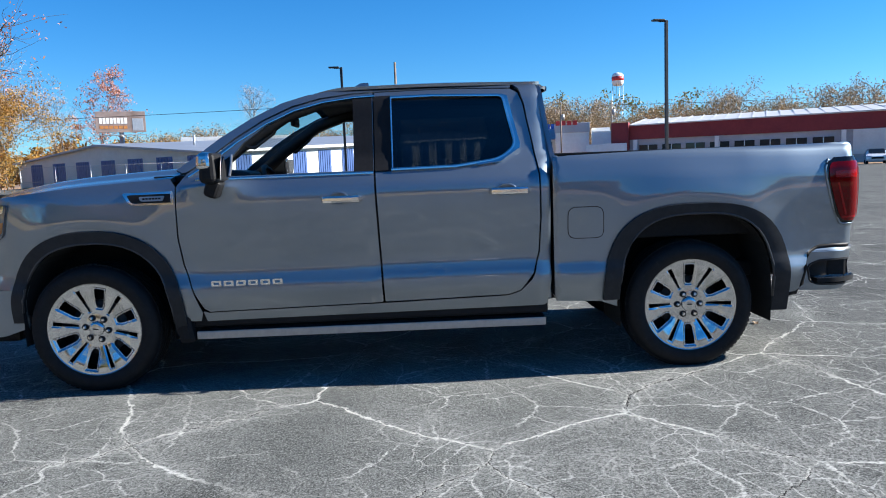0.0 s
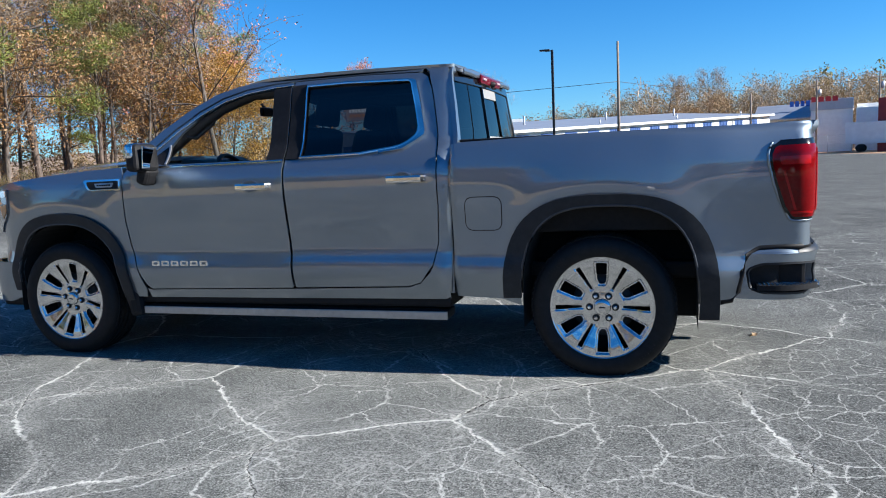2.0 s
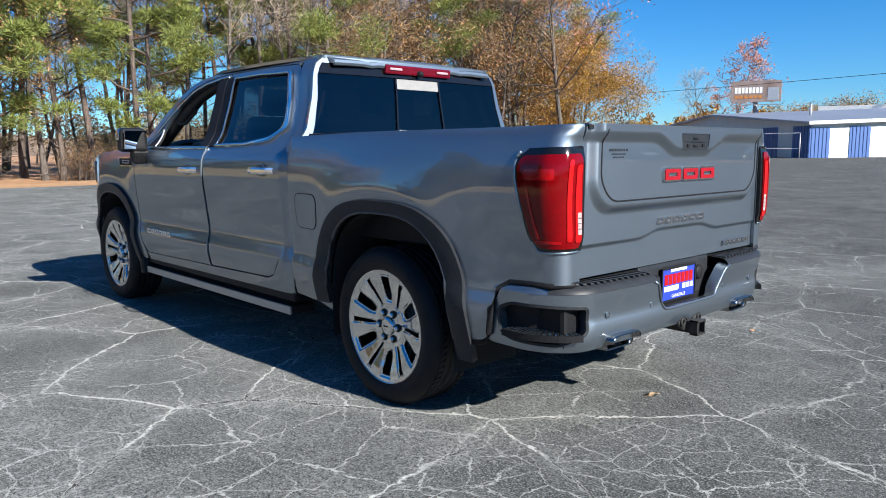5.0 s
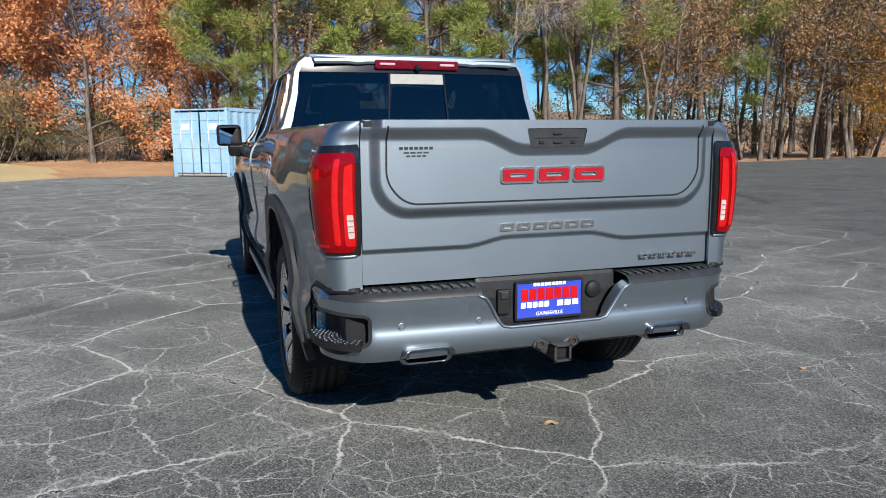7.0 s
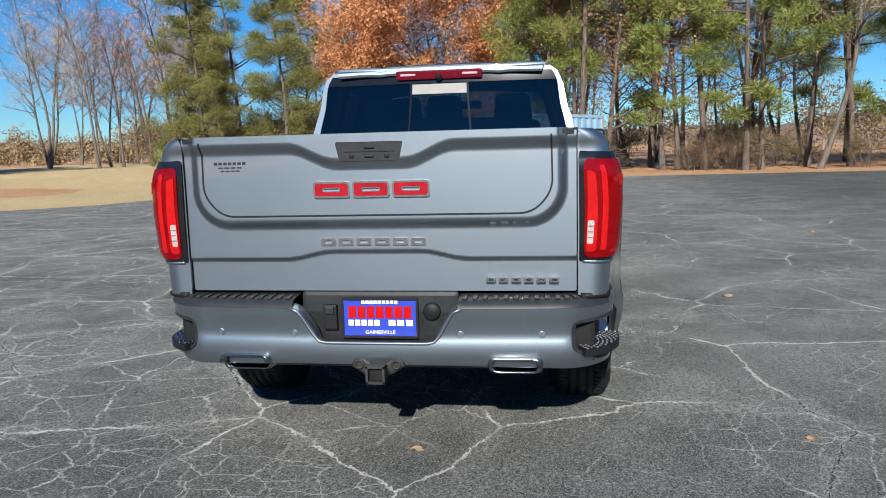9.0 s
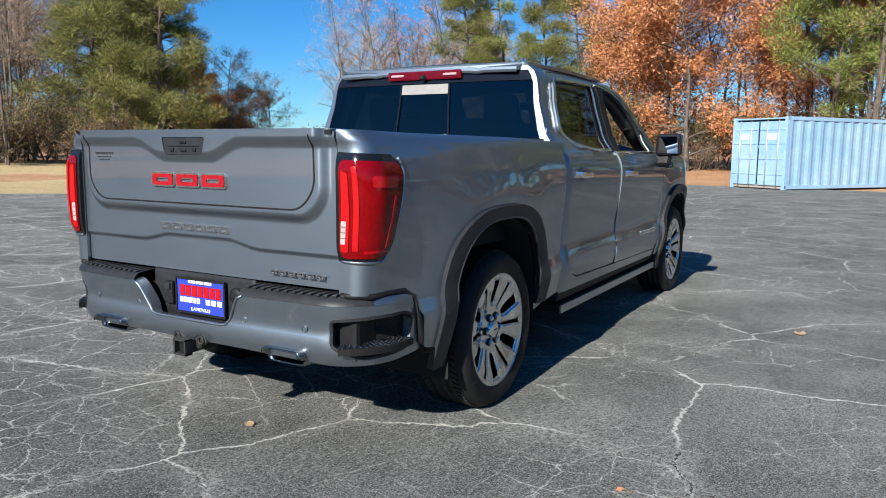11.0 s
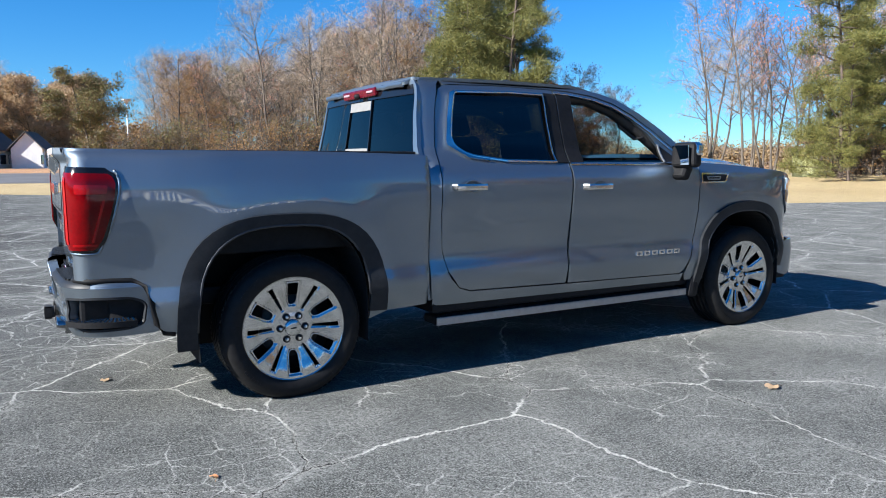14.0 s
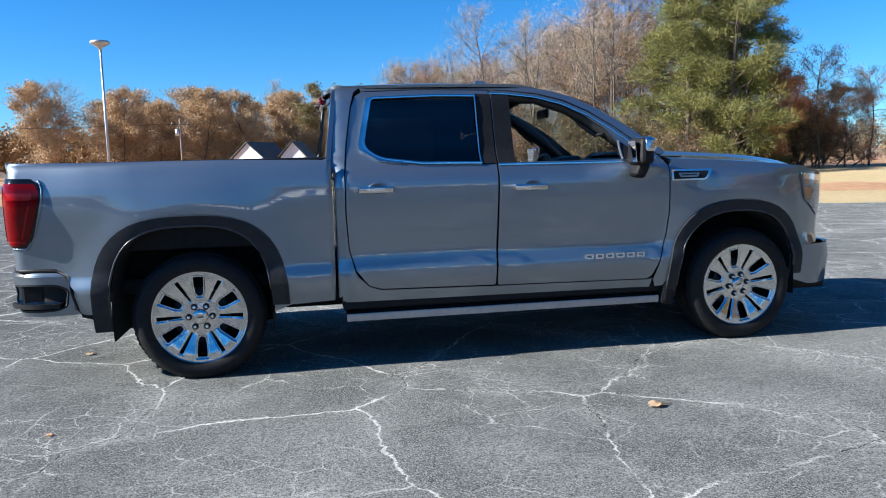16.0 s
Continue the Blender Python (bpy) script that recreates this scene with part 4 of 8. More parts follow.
def red_building():
    L = 80.0
    b = thing("red_building", "long red-fronted commercial building with a pale metal roof", "commercial building")
    part("wall", block("wall", (L, 0.4, 5.0), (L / 2, 0.2, 2.5), WALL_GREY, 0), b, "grey lower wall")
    part("front_band", block("front_band", (L, 0.3, 1.9), (L / 2, -0.16, 4.9), BRICK_RED, 0.02), b, "dark red upper band")
    part("end_wall", block("end_wall", (2.2, 1.2, 6.2), (1.1, -0.3, 3.1), BRICK_RED, 0.03), b, "dark red end pier")
    part("side_wall", block("side_wall", (0.4, 24, 5.6), (0.2, 12.2, 2.8), BRICK_RED, 0), b)
    v = [(2, -0.5, 5.7), (L, -0.5, 6.2), (L, 13, 7.6), (2, 13, 7.0)]
    v += [(x, y, z + 0.15) for x, y, z in v]
    part("roof", mesh_of("roof", v, [(3, 2, 1, 0), (4, 5, 6, 7), (0, 1, 5, 4), (1, 2, 6, 5), (2, 3, 7, 6), (3, 0, 4, 7)], PALE_ROOF), b, "pale ribbed metal roof")
    rib = mesh_of("roof_rib", [(0, -0.5, 0), (0.16, -0.5, 0), (0.16, 13, 1.4), (0, 13, 1.4), (0, -0.5, 0.045), (0.16, -0.5, 0.045), (0.16, 13, 1.445), (0, 13, 1.445)], [(4, 5, 6, 7), (0, 4, 7, 3), (1, 2, 6, 5), (0, 1, 5, 4)], PALE_ROOF)
    for i in range(48):
        q = part("roof_rib", rib, b)
        q.location = (2.4 + 1.62 * i, -0.02, 5.85 + 0.0064 * 1.62 * i)
    part("pale_wall", block("pale_wall", (52, 0.2, 2.9), (54, -0.16, 2.45), WALL_CREAM, 0), b, "pale wall")
    for i in range(8):
        w = part("shop_window", block("shop_window", (2.3, 0.12, 2.4), (4.6 + 2.9 * i, -0.08, 2.0), DARK_GLASS, 0.01), b, "dark shop window")
        part("frame_bar", block("frame_bar", (0.10, 0.08, 2.4), (4.6 + 2.9 * i, -0.18, 2.0), WHITE, 0.01), w)
    for x in (3.0, 13.0, 27.0):
        part("pillar", block("pillar", (0.5, 0.5, 3.9), (x, -0.45, 1.95), WHITE, 0.03), b, "white pillar")
    sg = part("sign", block("sign", (8.5, 0.2, 1.35), (43, -0.45, 4.85), WHITE, 0.02), b, "white sign with unreadable lines")
    for k in range(2):
        part("sign_bars", bars("sign_bars", (7.4, 0.34, 0.03), 14, 0.14, WALL_GREY, (43, -0.56, 5.1 - 0.5 * k), "y", -1), sg)
    for x in (34, 52):
        part("roof_unit", block("roof_unit", (0.9, 0.9, 1.2), (x, 8, 7.6), GALV, 0.05), b, "roof vent unit")
    return b


rb = red_building()
rb.matrix_basis = pose(25.2, 92.3, -0.1, 0, 0, -25)


def shop_white():
    b = thing("white_shop", "white roadside shop with a grey-roofed wing and red roof sign", "shop")
    part("wall", block("wall", (5.4, 9, 7.7), (2.7, 4.5, 1.05), WHITE, 0.03), b, "white wall")
    part("fascia", block("fascia", (5.6, 0.3, 1.5), (2.7, -0.1, 4.1), WALL_GREY, 0.03), b, "grey fascia")
    part("sign_bars", bars("sign_bars", (3.4, 0.7, 0.1), 4, 0.22, SIGN_RED, (1.8, -0.3, 4.9), "y", -1), b, "plain red bars of a sign")
    part("wing", block("wing", (7.4, 8, 5.3), (-3.75, 4.6, -0.15), WALL_GREY, 0.02), b, "low grey wing")
    v = [(-7.8, -0.9, 2.3), (0.0, -0.9, 2.3), (0.0, 6.0, 4.6), (-7.8, 6.0, 4.6)]
    v += [(x, y, z + 0.15) for x, y, z in v]
    part("wing_roof", mesh_of("wing_roof", v, [(3, 2, 1, 0), (4, 5, 6, 7), (0, 1, 5, 4), (1, 2, 6, 5), (2, 3, 7, 6), (3, 0, 4, 7)], ROOF_METAL), b, "sloping grey metal roof")
    part("sign_bars", bars("sign_bars", (2.7, 0.8, 0.1), 4, 0.2, SIGN_BLUE, (-1.6, 2.6, 4.6), "y", -1), b, "plain blue bars of a sign")
    for i in range(3):
        part("window", block("window", (1.7, 0.1, 1.7), (-6.2 + 2.4 * i, 0.58, 1.2), DARK_GLASS, 0.01), b, "dark window")
    part("annex", block("annex", (4.4, 6, 6.2), (8.0, 3, 0.3), WHITE, 0.03), b, "low white annex")
    part("annex", block("annex", (3.0, 5, 7.0), (7.4, 8.7, 0.7), WHITE, 0.03), b)
    return b


sh = shop_white()
sh.matrix_basis = pose(21.5, 114.6, 2.6, 0, 0, -12)


def light_pole(x, y, h, turn, z=0.0):
    p = thing("light_pole", "black square parking lot light pole on a pale concrete base", "light pole", "lot light poles")
    part("base", lathe("base", [(0.0, 0.95), (0.28, 0.95), (0.31, 0.92), (0.31, -0.05)], CONCRETE, 24, "z"), p, "pale round concrete base")
    part("pole", block("pole", (0.15, 0.15, h - 0.9), (0, 0, (h + 0.9) / 2), POLE_BLACK, 0.015), p, "black square pole")
    part("arm", block("arm", (0.45, 0.06, 0.06), (-0.2, 0, h - 0.06), POLE_BLACK, 0.01), p)
    part("lamp_head", block("lamp_head", (0.62, 0.34, 0.09), (-0.45, 0, h), POLE_BLACK, 0.03), p, "flat black lamp head")
    p.matrix_basis = pose(x, y, z, 0, 0, turn) @ Matrix.Diagonal((1, 1, (h - z) / h, 1))
    return p


light_pole(12.9, 33.0, 8.35, 10)
light_pole(-4.75, 40.9, 7.65, 0, 0.23)


def utility_pole(x, y, h, cross=True, r=0.14):
    p = thing("utility_pole", "weathered wooden utility pole", "utility pole", "utility poles")
    part("pole", tube("pole", [(0, 0, -0.1), (0, 0, h)], [r, r * 0.7], WOOD_POLE, 10), p)
    if cross:
        part("cross_arm", block("cross_arm", (2.2, 0.12, 0.12), (0, 0, h - 0.7), WOOD_POLE, 0.01), p)
        for d in (-0.9, 0.0, 0.9):
            part("insulator", lathe("insulator", [(0.0, h - 0.45), (0.06, h - 0.47), (0.05, h - 0.64)], WALL_GREY, 10, "z", (d, 0, 0)), p)
        part("transformer", lathe("transformer", [(0.0, h - 1.2), (0.24, h - 1.25), (0.24, h - 2.0), (0.0, h - 2.05)], GALV, 16, "z", (0.35, 0, 0)), p, "grey transformer can")
    p.matrix_basis = pose(x, y, 0, 0, 0, 20)
    return p


utility_pole(-2.1, 59.8, 10.5, False)
utility_pole(20.5, 104, 9.5)
utility_pole(26, 96, 9.5)
utility_pole(12.4, 103.5, 8.3, False)
utility_pole(15, -85.2, 7.4)


def wire(a, b, sag, group="overhead wires"):
    pts = [(a[0] + (b[0] - a[0]) * t, a[1] + (b[1] - a[1]) * t, a[2] + (b[2] - a[2]) * t - sag * 4 * t * (1 - t)) for t in np.linspace(0, 1, 18)]
    tagged(new("overhead_wire", tube("overhead_wire", pts, 0.022, POLE_BLACK, 5)), "thin black overhead wire between poles", "wire", group)


wire((-75, 66, 7.6), (-2.2, 60, 7.2), 0.5)
wire((-2.2, 60, 7.2), (20.5, 104, 8.6), 0.6)
wire((20.5, 104, 8.8), (26, 96, 8.8), 0.1)
wire((26, 96, 8.8), (95, 70, 9.0), 0.8)
wire((15, -85.2, 6.8), (70, -80, 7.2), 0.6)


def water_tower(x, y):
    h = 29.5
    w = thing("water_tower", "white water tower on thin legs with a red band", "water tower")
    part("tank", lathe("tank", [(0.0, h), (1.3, h - 0.3), (1.9, h - 1.0), (1.9, h - 3.4), (1.5, h - 4.2), (0.0, h - 4.5)], WHITE, 28, "z"), w, "white tank")
    part("band", lathe("band", [(1.92, h - 1.4), (1.94, h - 1.4), (1.94, h - 2.7), (1.92, h - 2.7)], SIGN_RED, 28, "z"), w, "faded red band")
    for k in range(6):
        a = k * math.pi / 3
        part("leg", tube("leg", [(1.7 * math.cos(a), 1.7 * math.sin(a), h - 3.5), (2.3 * math.cos(a), 2.3 * math.sin(a), -1)], 0.07, GALV), w)
    w.matrix_basis = pose(x, y, 0)


water_tower(63.8, 236.3)


def billboard(x, y, h, w, turn, front=True, tall=2.5):
    b = thing("billboard", "roadside billboard panel on a steel post", "billboard")
    part("post", tube("post", [(0, 0.4, -0.2), (0, 0.4, h)], 0.35, GALV, 12), b)
    part("panel", block("panel", (w, 0.35, tall), (0, 0, h + tall / 2), BOARD_PRINT if front else POLE_BLACK, 0.04), b, "printed panel of plain colour bars")
    if front:
        part("print_bars", bars("print_bars", (w * 0.55, 0.9, 0.03), 8, 0.12, WHITE, (-w * 0.15, -0.18, h + 1.8), "y", -1), b)
        part("print_bars", bars("print_bars", (w * 0.55, 0.5, 0.03), 6, 0.12, AMBER, (-w * 0.15, -0.18, h + 0.8), "y", -1), b)
        part("print_patch", block("print_patch", (w * 0.22, 0.05, 1.9), (w * 0.34, -0.18, h + 1.2), GALV, 0.02), b, "plain grey patch")
    part("catwalk", block("catwalk", (w * 1.02, 0.9, 0.08), (0, -0.5, h - 0.45), GALV, 0.01), b)
    b.matrix_basis = pose(x, y, 0, 0, 0, turn)


billboard(-47.6, 112.9, 8.6, 7.3, 24, True, 3.25)
billboard(71, 96, 9.0, 10, -70, False)


def parked_car(x, y, turn, mat, label, tall=0.0):
    c = thing("car", label, "car", "parked cars")
    L, W = 4.7, 1.82
    prof = [(-2.33, 0.45), (-2.30, 0.72), (-1.55, 0.92 + tall * 0.3), (-1.0, 0.98 + tall * 0.3), (-0.45, 1.40 + tall), (0.95, 1.43 + tall), (1.65, 1.02 + tall * 0.8), (2.25, 0.98 + tall * 0.4), (2.35, 0.70), (2.30, 0.38), (-2.25, 0.32)]
    k = len(prof)
    v, f = [], []
    for q, ww in ((-1, 1.0), (-0.86, 1.0), (0.86, 1.0), (1, 1.0)):
        for px, pz in prof:
            nar = 0.78 if pz > 1.1 else 1.0
            y_ = q * W / 2 * nar
            v.append((px * (0.985 if abs(q) == 1 else 1), y_, pz - (0.03 if abs(q) == 1 and pz > 0.9 else 0)))
    for a in range(3):
        for i in range(k):
            j = (i + 1) % k
            f.append((a * k + i, (a + 1) * k + i, (a + 1) * k + j, a * k + j))
    f += [tuple(range(k)), tuple(range(3 * k, 4 * k))[::-1]]
    part("body", mesh_of("body", v, f, mat), c, "painted car body")
    for s in (-1, 1):
        part("side_glass", block("side_glass", (1.7, 0.03, 0.33 + tall * 0.4), (0.25, s * 0.755, 1.20 + tall * 0.7), DARK_GLASS, 0.01, (s * 14, 0, 0)), c, "dark side glass")
        for wx in (-1.42, 1.40):
            wh = part("wheel", lathe("wheel", [(0.0, -s * 0.02), (0.20, 0.0), (0.22, s * 0.01), (0.33, 0.0), (0.33, -s * 0.2), (0.0, -s * 0.2)], RUBBER, 20, "y", (wx, s * 0.91, 0.33)), c)
            part("rim", lathe("rim", [(0.0, s * 0.02), (0.19, s * 0.012), (0.20, 0.0)], GALV, 16, "y", (wx, s * 0.915, 0.33)), wh)
        part("headlight", block("headlight", (0.20, 0.36, 0.13), (-2.17, s * 0.66, 0.73), WHITE_LENS, 0.04), c, "clear headlight")
    part("windscreen", block("windscreen", (0.66, 1.34, 0.03), (-0.72, 0, 1.21 + tall * 0.7), DARK_GLASS, 0.01, (0, -38, 0)), c, "dark windscreen")
    part("grille", block("grille", (0.06, 1.0, 0.18), (-2.33, 0, 0.58), BLACK_PLASTIC, 0.02), c, "black grille")
    c.matrix_basis = pose(x, y, 0, 0, 0, turn)


parked_car(43.2, 64.0, 62, CAR_WHITE, "white sedan parked on the asphalt lot")
parked_car(27.0, 74.5, 30, CAR_WHITE, "white hatchback parked beyond the fence", 0.15)
parked_car(32.5, 72, 40, CAR_DARK, "black car parked beyond the fence", 0.25)
parked_car(39.0, 70, 30, CAR_DARK, "dark car parked beside the building", 0.2)


def box_truck(x, y, turn):
    c = thing("box_truck", "white box truck parked by the shop", "truck")
    part("cargo_box", block("cargo_box", (5.2, 2.3, 2.5), (0.6, 0, 2.2), WHITE, 0.05), c, "white cargo box")
    part("cab", block("cab", (1.7, 2.1, 1.7), (-2.9, 0, 1.4), WHITE, 0.25, taper=(0.75, 0.9)), c, "white cab")
    part("cab_glass", block("cab_glass", (0.06, 1.7, 0.6), (-3.55, 0, 1.75), DARK_GLASS, 0.02, (0, 18, 0)), c)
    for s in (-1, 1):
        for wx in (-2.7, 1.7):
            part("wheel", lathe("wheel", [(0.0, 0.0), (0.45, 0.0), (0.45, -s * 0.3), (0, -s * 0.3)], RUBBER, 20, "y", (wx, s * 1.1, 0.45)), c)
    c.matrix_basis = pose(x, y, 0, 0, 0, turn)


box_truck(25.0, 92.0, 160)


def rail_fence(pts, h, label):
    """Posts and two rails with a wire mesh between."""
    fe = thing("fence", label, "fence")
    post = tube("post", [(0, 0, -0.05), (0, 0, h)], 0.035, GALV, 8)
    for (x0, y0), (x1, y1) in zip(pts[:-1], pts[1:]):
        n = int(math.hypot(x1 - x0, y1 - y0) / 3.0)
        for i in range(n + 1):
            q = part("post", post, fe)
            q.location = (x0 + (x1 - x0) * i / n, y0 + (y1 - y0) * i / n, 0)
        for z in (h - 0.03, h * 0.5):
            part("rail", tube("rail", [(x0, y0, z), (x1, y1, z)], 0.022, GALV, 6), fe)
        m, k = [], []
        L = math.hypot(x1 - x0, y1 - y0)
        for i in range(int(L / 0.22)):
            for sg in (-1, 1):
                a, b_ = i * 0.22, i * 0.22 + sg * h
                if not 0 <= b_ <= L:
                    continue
                o = len(m)
                for d, z in ((a, 0.05), (b_, h - 0.05)):
                    px, py = x0 + (x1 - x0) * d / L, y0 + (y1 - y0) * d / L
                    m += [(px, py, z - 0.006), (px, py, z + 0.006)]
                k.append((o, o + 1, o + 3, o + 2))
        part("wire_mesh", mesh_of("wire_mesh", m, k, GALV), fe, "thin wire mesh")


rail_fence([(-36, 61.2), (-20.1, 60.6)], 2.6, "galvanised wire fence before the storage building")
rail_fence([(8.5, 95.5), (16.5, 103.5), (30, 90)], 2.2, "galvanised wire fence along the lot edge")


box = thing("utility_box", "dark green steel utility cabinet beside the wire fence", "utility cabinet")
part("body", block("body", (3.4, 1.6, 1.9), (0, 0, 0.95), BOX_GREEN, 0.04), box, "dark green steel body")
part("lid", block("lid", (3.5, 1.7, 0.10), (0, 0, 1.95), BOX_GREEN, 0.02), box)
box.matrix_basis = pose(12.9, 94.6, -0.02, 0, 0, -5)


def container():
    c = thing("shipping_container", "faded blue corrugated shipping container with worn doors", "container")
    L, W, H = 6.06, 2.44, 2.59
    n = 44
    for y, sg in ((0.0, -1), (W, 1)):
        v, f = [], []
        for i in range(n + 1):
            x = 0.12 + (L - 0.24) * i / n
            off = 0.036 * (1 if i % 4 in (0, 1) else 0)
            v += [(x, y - sg * 0.045 + sg * off, 0.16), (x, y - sg * 0.045 + sg * off, H - 0.10)]
        f = [(2 * i, 2 * i + 2, 2 * i + 3, 2 * i + 1) for i in range(n)]
        part("side_wall", mesh_of("side_wall", v, f, CONT_BLUE), c, "corrugated blue side wall")
    part("roof", block("roof", (L - 0.1, W - 0.1, 0.05), (L / 2, W / 2, H - 0.05), CONT_BLUE, 0.01), c)
    part("floor_frame", block("floor_frame", (L - 0.1, W - 0.1, 0.12), (L / 2, W / 2, 0.10), RUST, 0.01), c)
    part("end_wall", block("end_wall", (0.06, W - 0.1, H - 0.2), (L - 0.06, W / 2, H / 2), CONT_BLUE, 0.01), c)
    for x in (0.06, L - 0.06):
        for y in (0.06, W - 0.06):
            part("corner_post", block("corner_post", (0.13, 0.13, H), (x, y, H / 2), RUST if x > 1 else CONT_BLUE, 0.01), c, "steel corner post")
    for y in (0.0 + 0.04, W - 0.04):
        for z in (0.10, H - 0.06):
            part("rail", block("rail", (L, 0.09, 0.13), (L / 2, y, z), CONT_BLUE, 0.01), c)
    for k in range(2):
        d = part("door", block("door", (0.06, W / 2 - 0.09, H - 0.30), (0.02, W * (0.25 + 0.5 * k), H / 2), CONT_BLUE, 0.012), c, "faded blue steel door")
        for yy in (0.24, 0.74):
            part("lock_rod", tube("lock_rod", [(-0.04, W * 0.5 * k + yy + 0.08, 0.12), (-0.04, W * 0.5 * k + yy + 0.08, H - 0.1)], 0.02, GALV), d, "grey lock rod")
        for zz in (0.55, 1.1, 1.65, 2.15):
            part("door_rib", block("door_rib", (0.03, W / 2 - 0.14, 0.05), (-0.015, W * (0.25 + 0.5 * k), zz), CONT_BLUE, 0.01), d)
        part("mark", block("mark", (0.006, 0.35, 0.22), (-0.014, W * (0.25 + 0.5 * k), 1.9), WHITE, 0.001), d, "pale unreadable marking")
    c.matrix_basis = pose(-25.0, -2.5, 0, 0, 0, 146) @ Matrix.Translation((0, 0, 0.0))
    return c


ct = container()
# the door end runs from (-24.9, -2.4) to (-23.4, -0.2)
ct.matrix_basis = pose(-23.35, -0.2, 0, 0, 0, 145.5)

bx = thing("utility_box", "faded green steel box beside the trees", "utility box")
part("box_body", block("box_body", (1.8, 1.3, 1.15), (0, 0, 0.58), LIME, 0.04), bx)
part("box_lid", block("box_lid", (1.86, 1.36, 0.10), (0, 0, 1.18), LIME, 0.03), bx)
part("box_seam", block("box_seam", (0.03, 1.33, 1.0), (0.2, 0, 0.58), RUST, 0.005), bx)
bx.matrix_basis = pose(-36.5, -22.0, 0.42, 0, 0, 35)


def area_lamp_post(x, y, h):
    p = thing("lamp_post", "slim pale lamp post with a round dish lamp", "lamp post")
    part("post", tube("post", [(0, 0, -0.1), (0, 0, h)], [0.07, 0.05], GALV, 10), p)
    part("lamp_dish", lathe("lamp_dish", [(0.0, h + 0.30), (0.40, h + 0.28), (0.46, h + 0.20), (0.40, h + 0.13), (0.12, h - 0.02), (0.07, h - 0.15)], GALV, 24, "z"), p, "pale round dish lamp")
    p.matrix_basis = pose(x, y, 0)


area_lamp_post(10.35, -32.3, 7.25)
area_lamp_post(-6.1, -73.3, 7.1)


def small_house(x, y, turn, label, big=1.0):
    h = thing("house", label, "house", "houses beyond the road")
    W, D, H, R = 9 * big, 6.5 * big, 2.9, 2.0
    part("wall", block("wall", (W, D, H), (0, 0, H / 2), WHITE, 0.02), h, "white wall")
    v = [(-W / 2, -D / 2, H), (-W / 2, D / 2, H), (-W / 2, 0, H + R), (W / 2, -D / 2, H), (W / 2, D / 2, H), (W / 2, 0, H + R)]
    part("gable", mesh_of("gable", v, [(0, 2, 1), (3, 4, 5), (0, 1, 4, 3)], WHITE), h, "white gable")
    for sg in (-1, 1):
        y0, z0 = sg * (D / 2 + 0.5), H - 0.3
        v = [(-W / 2 - 0.4, y0, z0), (W / 2 + 0.4, y0, z0), (W / 2 + 0.4, 0, H + R + 0.05), (-W / 2 - 0.4, 0, H + R + 0.05)]
        v += [(a, b, c + 0.14) for a, b, c in v]
        part("roof", mesh_of("roof", v, [(0, 1, 2, 3), (7, 6, 5, 4), (0, 4, 5, 1), (1, 5, 6, 2), (2, 6, 7, 3), (3, 7, 4, 0)], ROOF_DARK), h, "dark shingle roof")
    for wx in (-2.5, 0.3, 2.8):
        for sg in (-1, 1):
            q = part("window", block("window", (1.1, 0.08, 1.2), (wx, sg * (D / 2 + 0.01), 1.6), DARK_GLASS, 0.01), h, "dark window")
            part("frame_bar", block("frame_bar", (1.2, 0.06, 0.08), (wx, sg * (D / 2 + 0.04), 0.98), WHITE, 0.01), q)
    part("gable_window", block("gable_window", (0.08, 0.9, 1.2), (-W / 2 - 0.01, 0, 1.7), DARK_GLASS, 0.01), h, "dark window")
    h.matrix_basis = pose(x, y, 0.0, 0, 0, turn)


ROOF_DARK = varied("dark_shingles", (0.07, 0.065, 0.062), (0.12, 0.11, 0.10), 2, 0.9)
small_house(6.9, -102.6, 60, "white house with a dark shingle roof beyond the road", 0.72)
small_house(1.8, -102.7, 75, "second white house with a dark roof", 0.55)

# ---------------------------------------------------------------- far trees
rng0 = np.random.default_rng(77)
# brown leaves darkened: the shade deep in the wood is in their colour
SHADE_LEAF = leaf_material("far_shade_leaves", [(0.10, 0.065, 0.035), (0.20, 0.13, 0.06), (0.13, 0.10, 0.045), (0.27, 0.19, 0.10)], 0.9)
FAR_LEAF = leaf_material("far_brown_leaves", [(0.20, 0.15, 0.10), (0.32, 0.235, 0.14), (0.30, 0.21, 0.09), (0.24, 0.185, 0.13)], 0.9)


def arc(n, az0, az1, d0, d1, lo=0.8, hi=1.2):
    out = []
    for i in range(n):
        a = radians(az0 + (az1 - az0) * (i + rng0.random()) / n)
        d = rng0.uniform(d0, d1)
        out.append((4 + d * math.cos(a), d * math.sin(a), rng0.uniform(lo, hi)))
    return out


far_wood("far_woods", "far brown winter woods behind the buildings", 40, arc(180, 36, 82, 140, 190, 0.72, 1.12), FAR_LEAF, 12, 0.18, 900)
far_wood("far_woods", "far thin winter woods", 41, arc(60, 95, 114, 150, 185, 0.6, 0.9) + arc(75, 76, 95, 145, 185, 0.85, 1.2), FAR_LEAF, 12, 0.18, 900)
far_wood("far_woods", "far golden and brown scrub", 42, arc(34, 104, 124, 128, 150, 0.6, 1.0), GOLD_LEAF, 8, 0.35)
far_wood("far_woods", "far dark pines behind the road", 43, arc(5, 70, 80, 190, 210, 1.1, 1.4), NEEDLE_DARK, 13, 0.4)
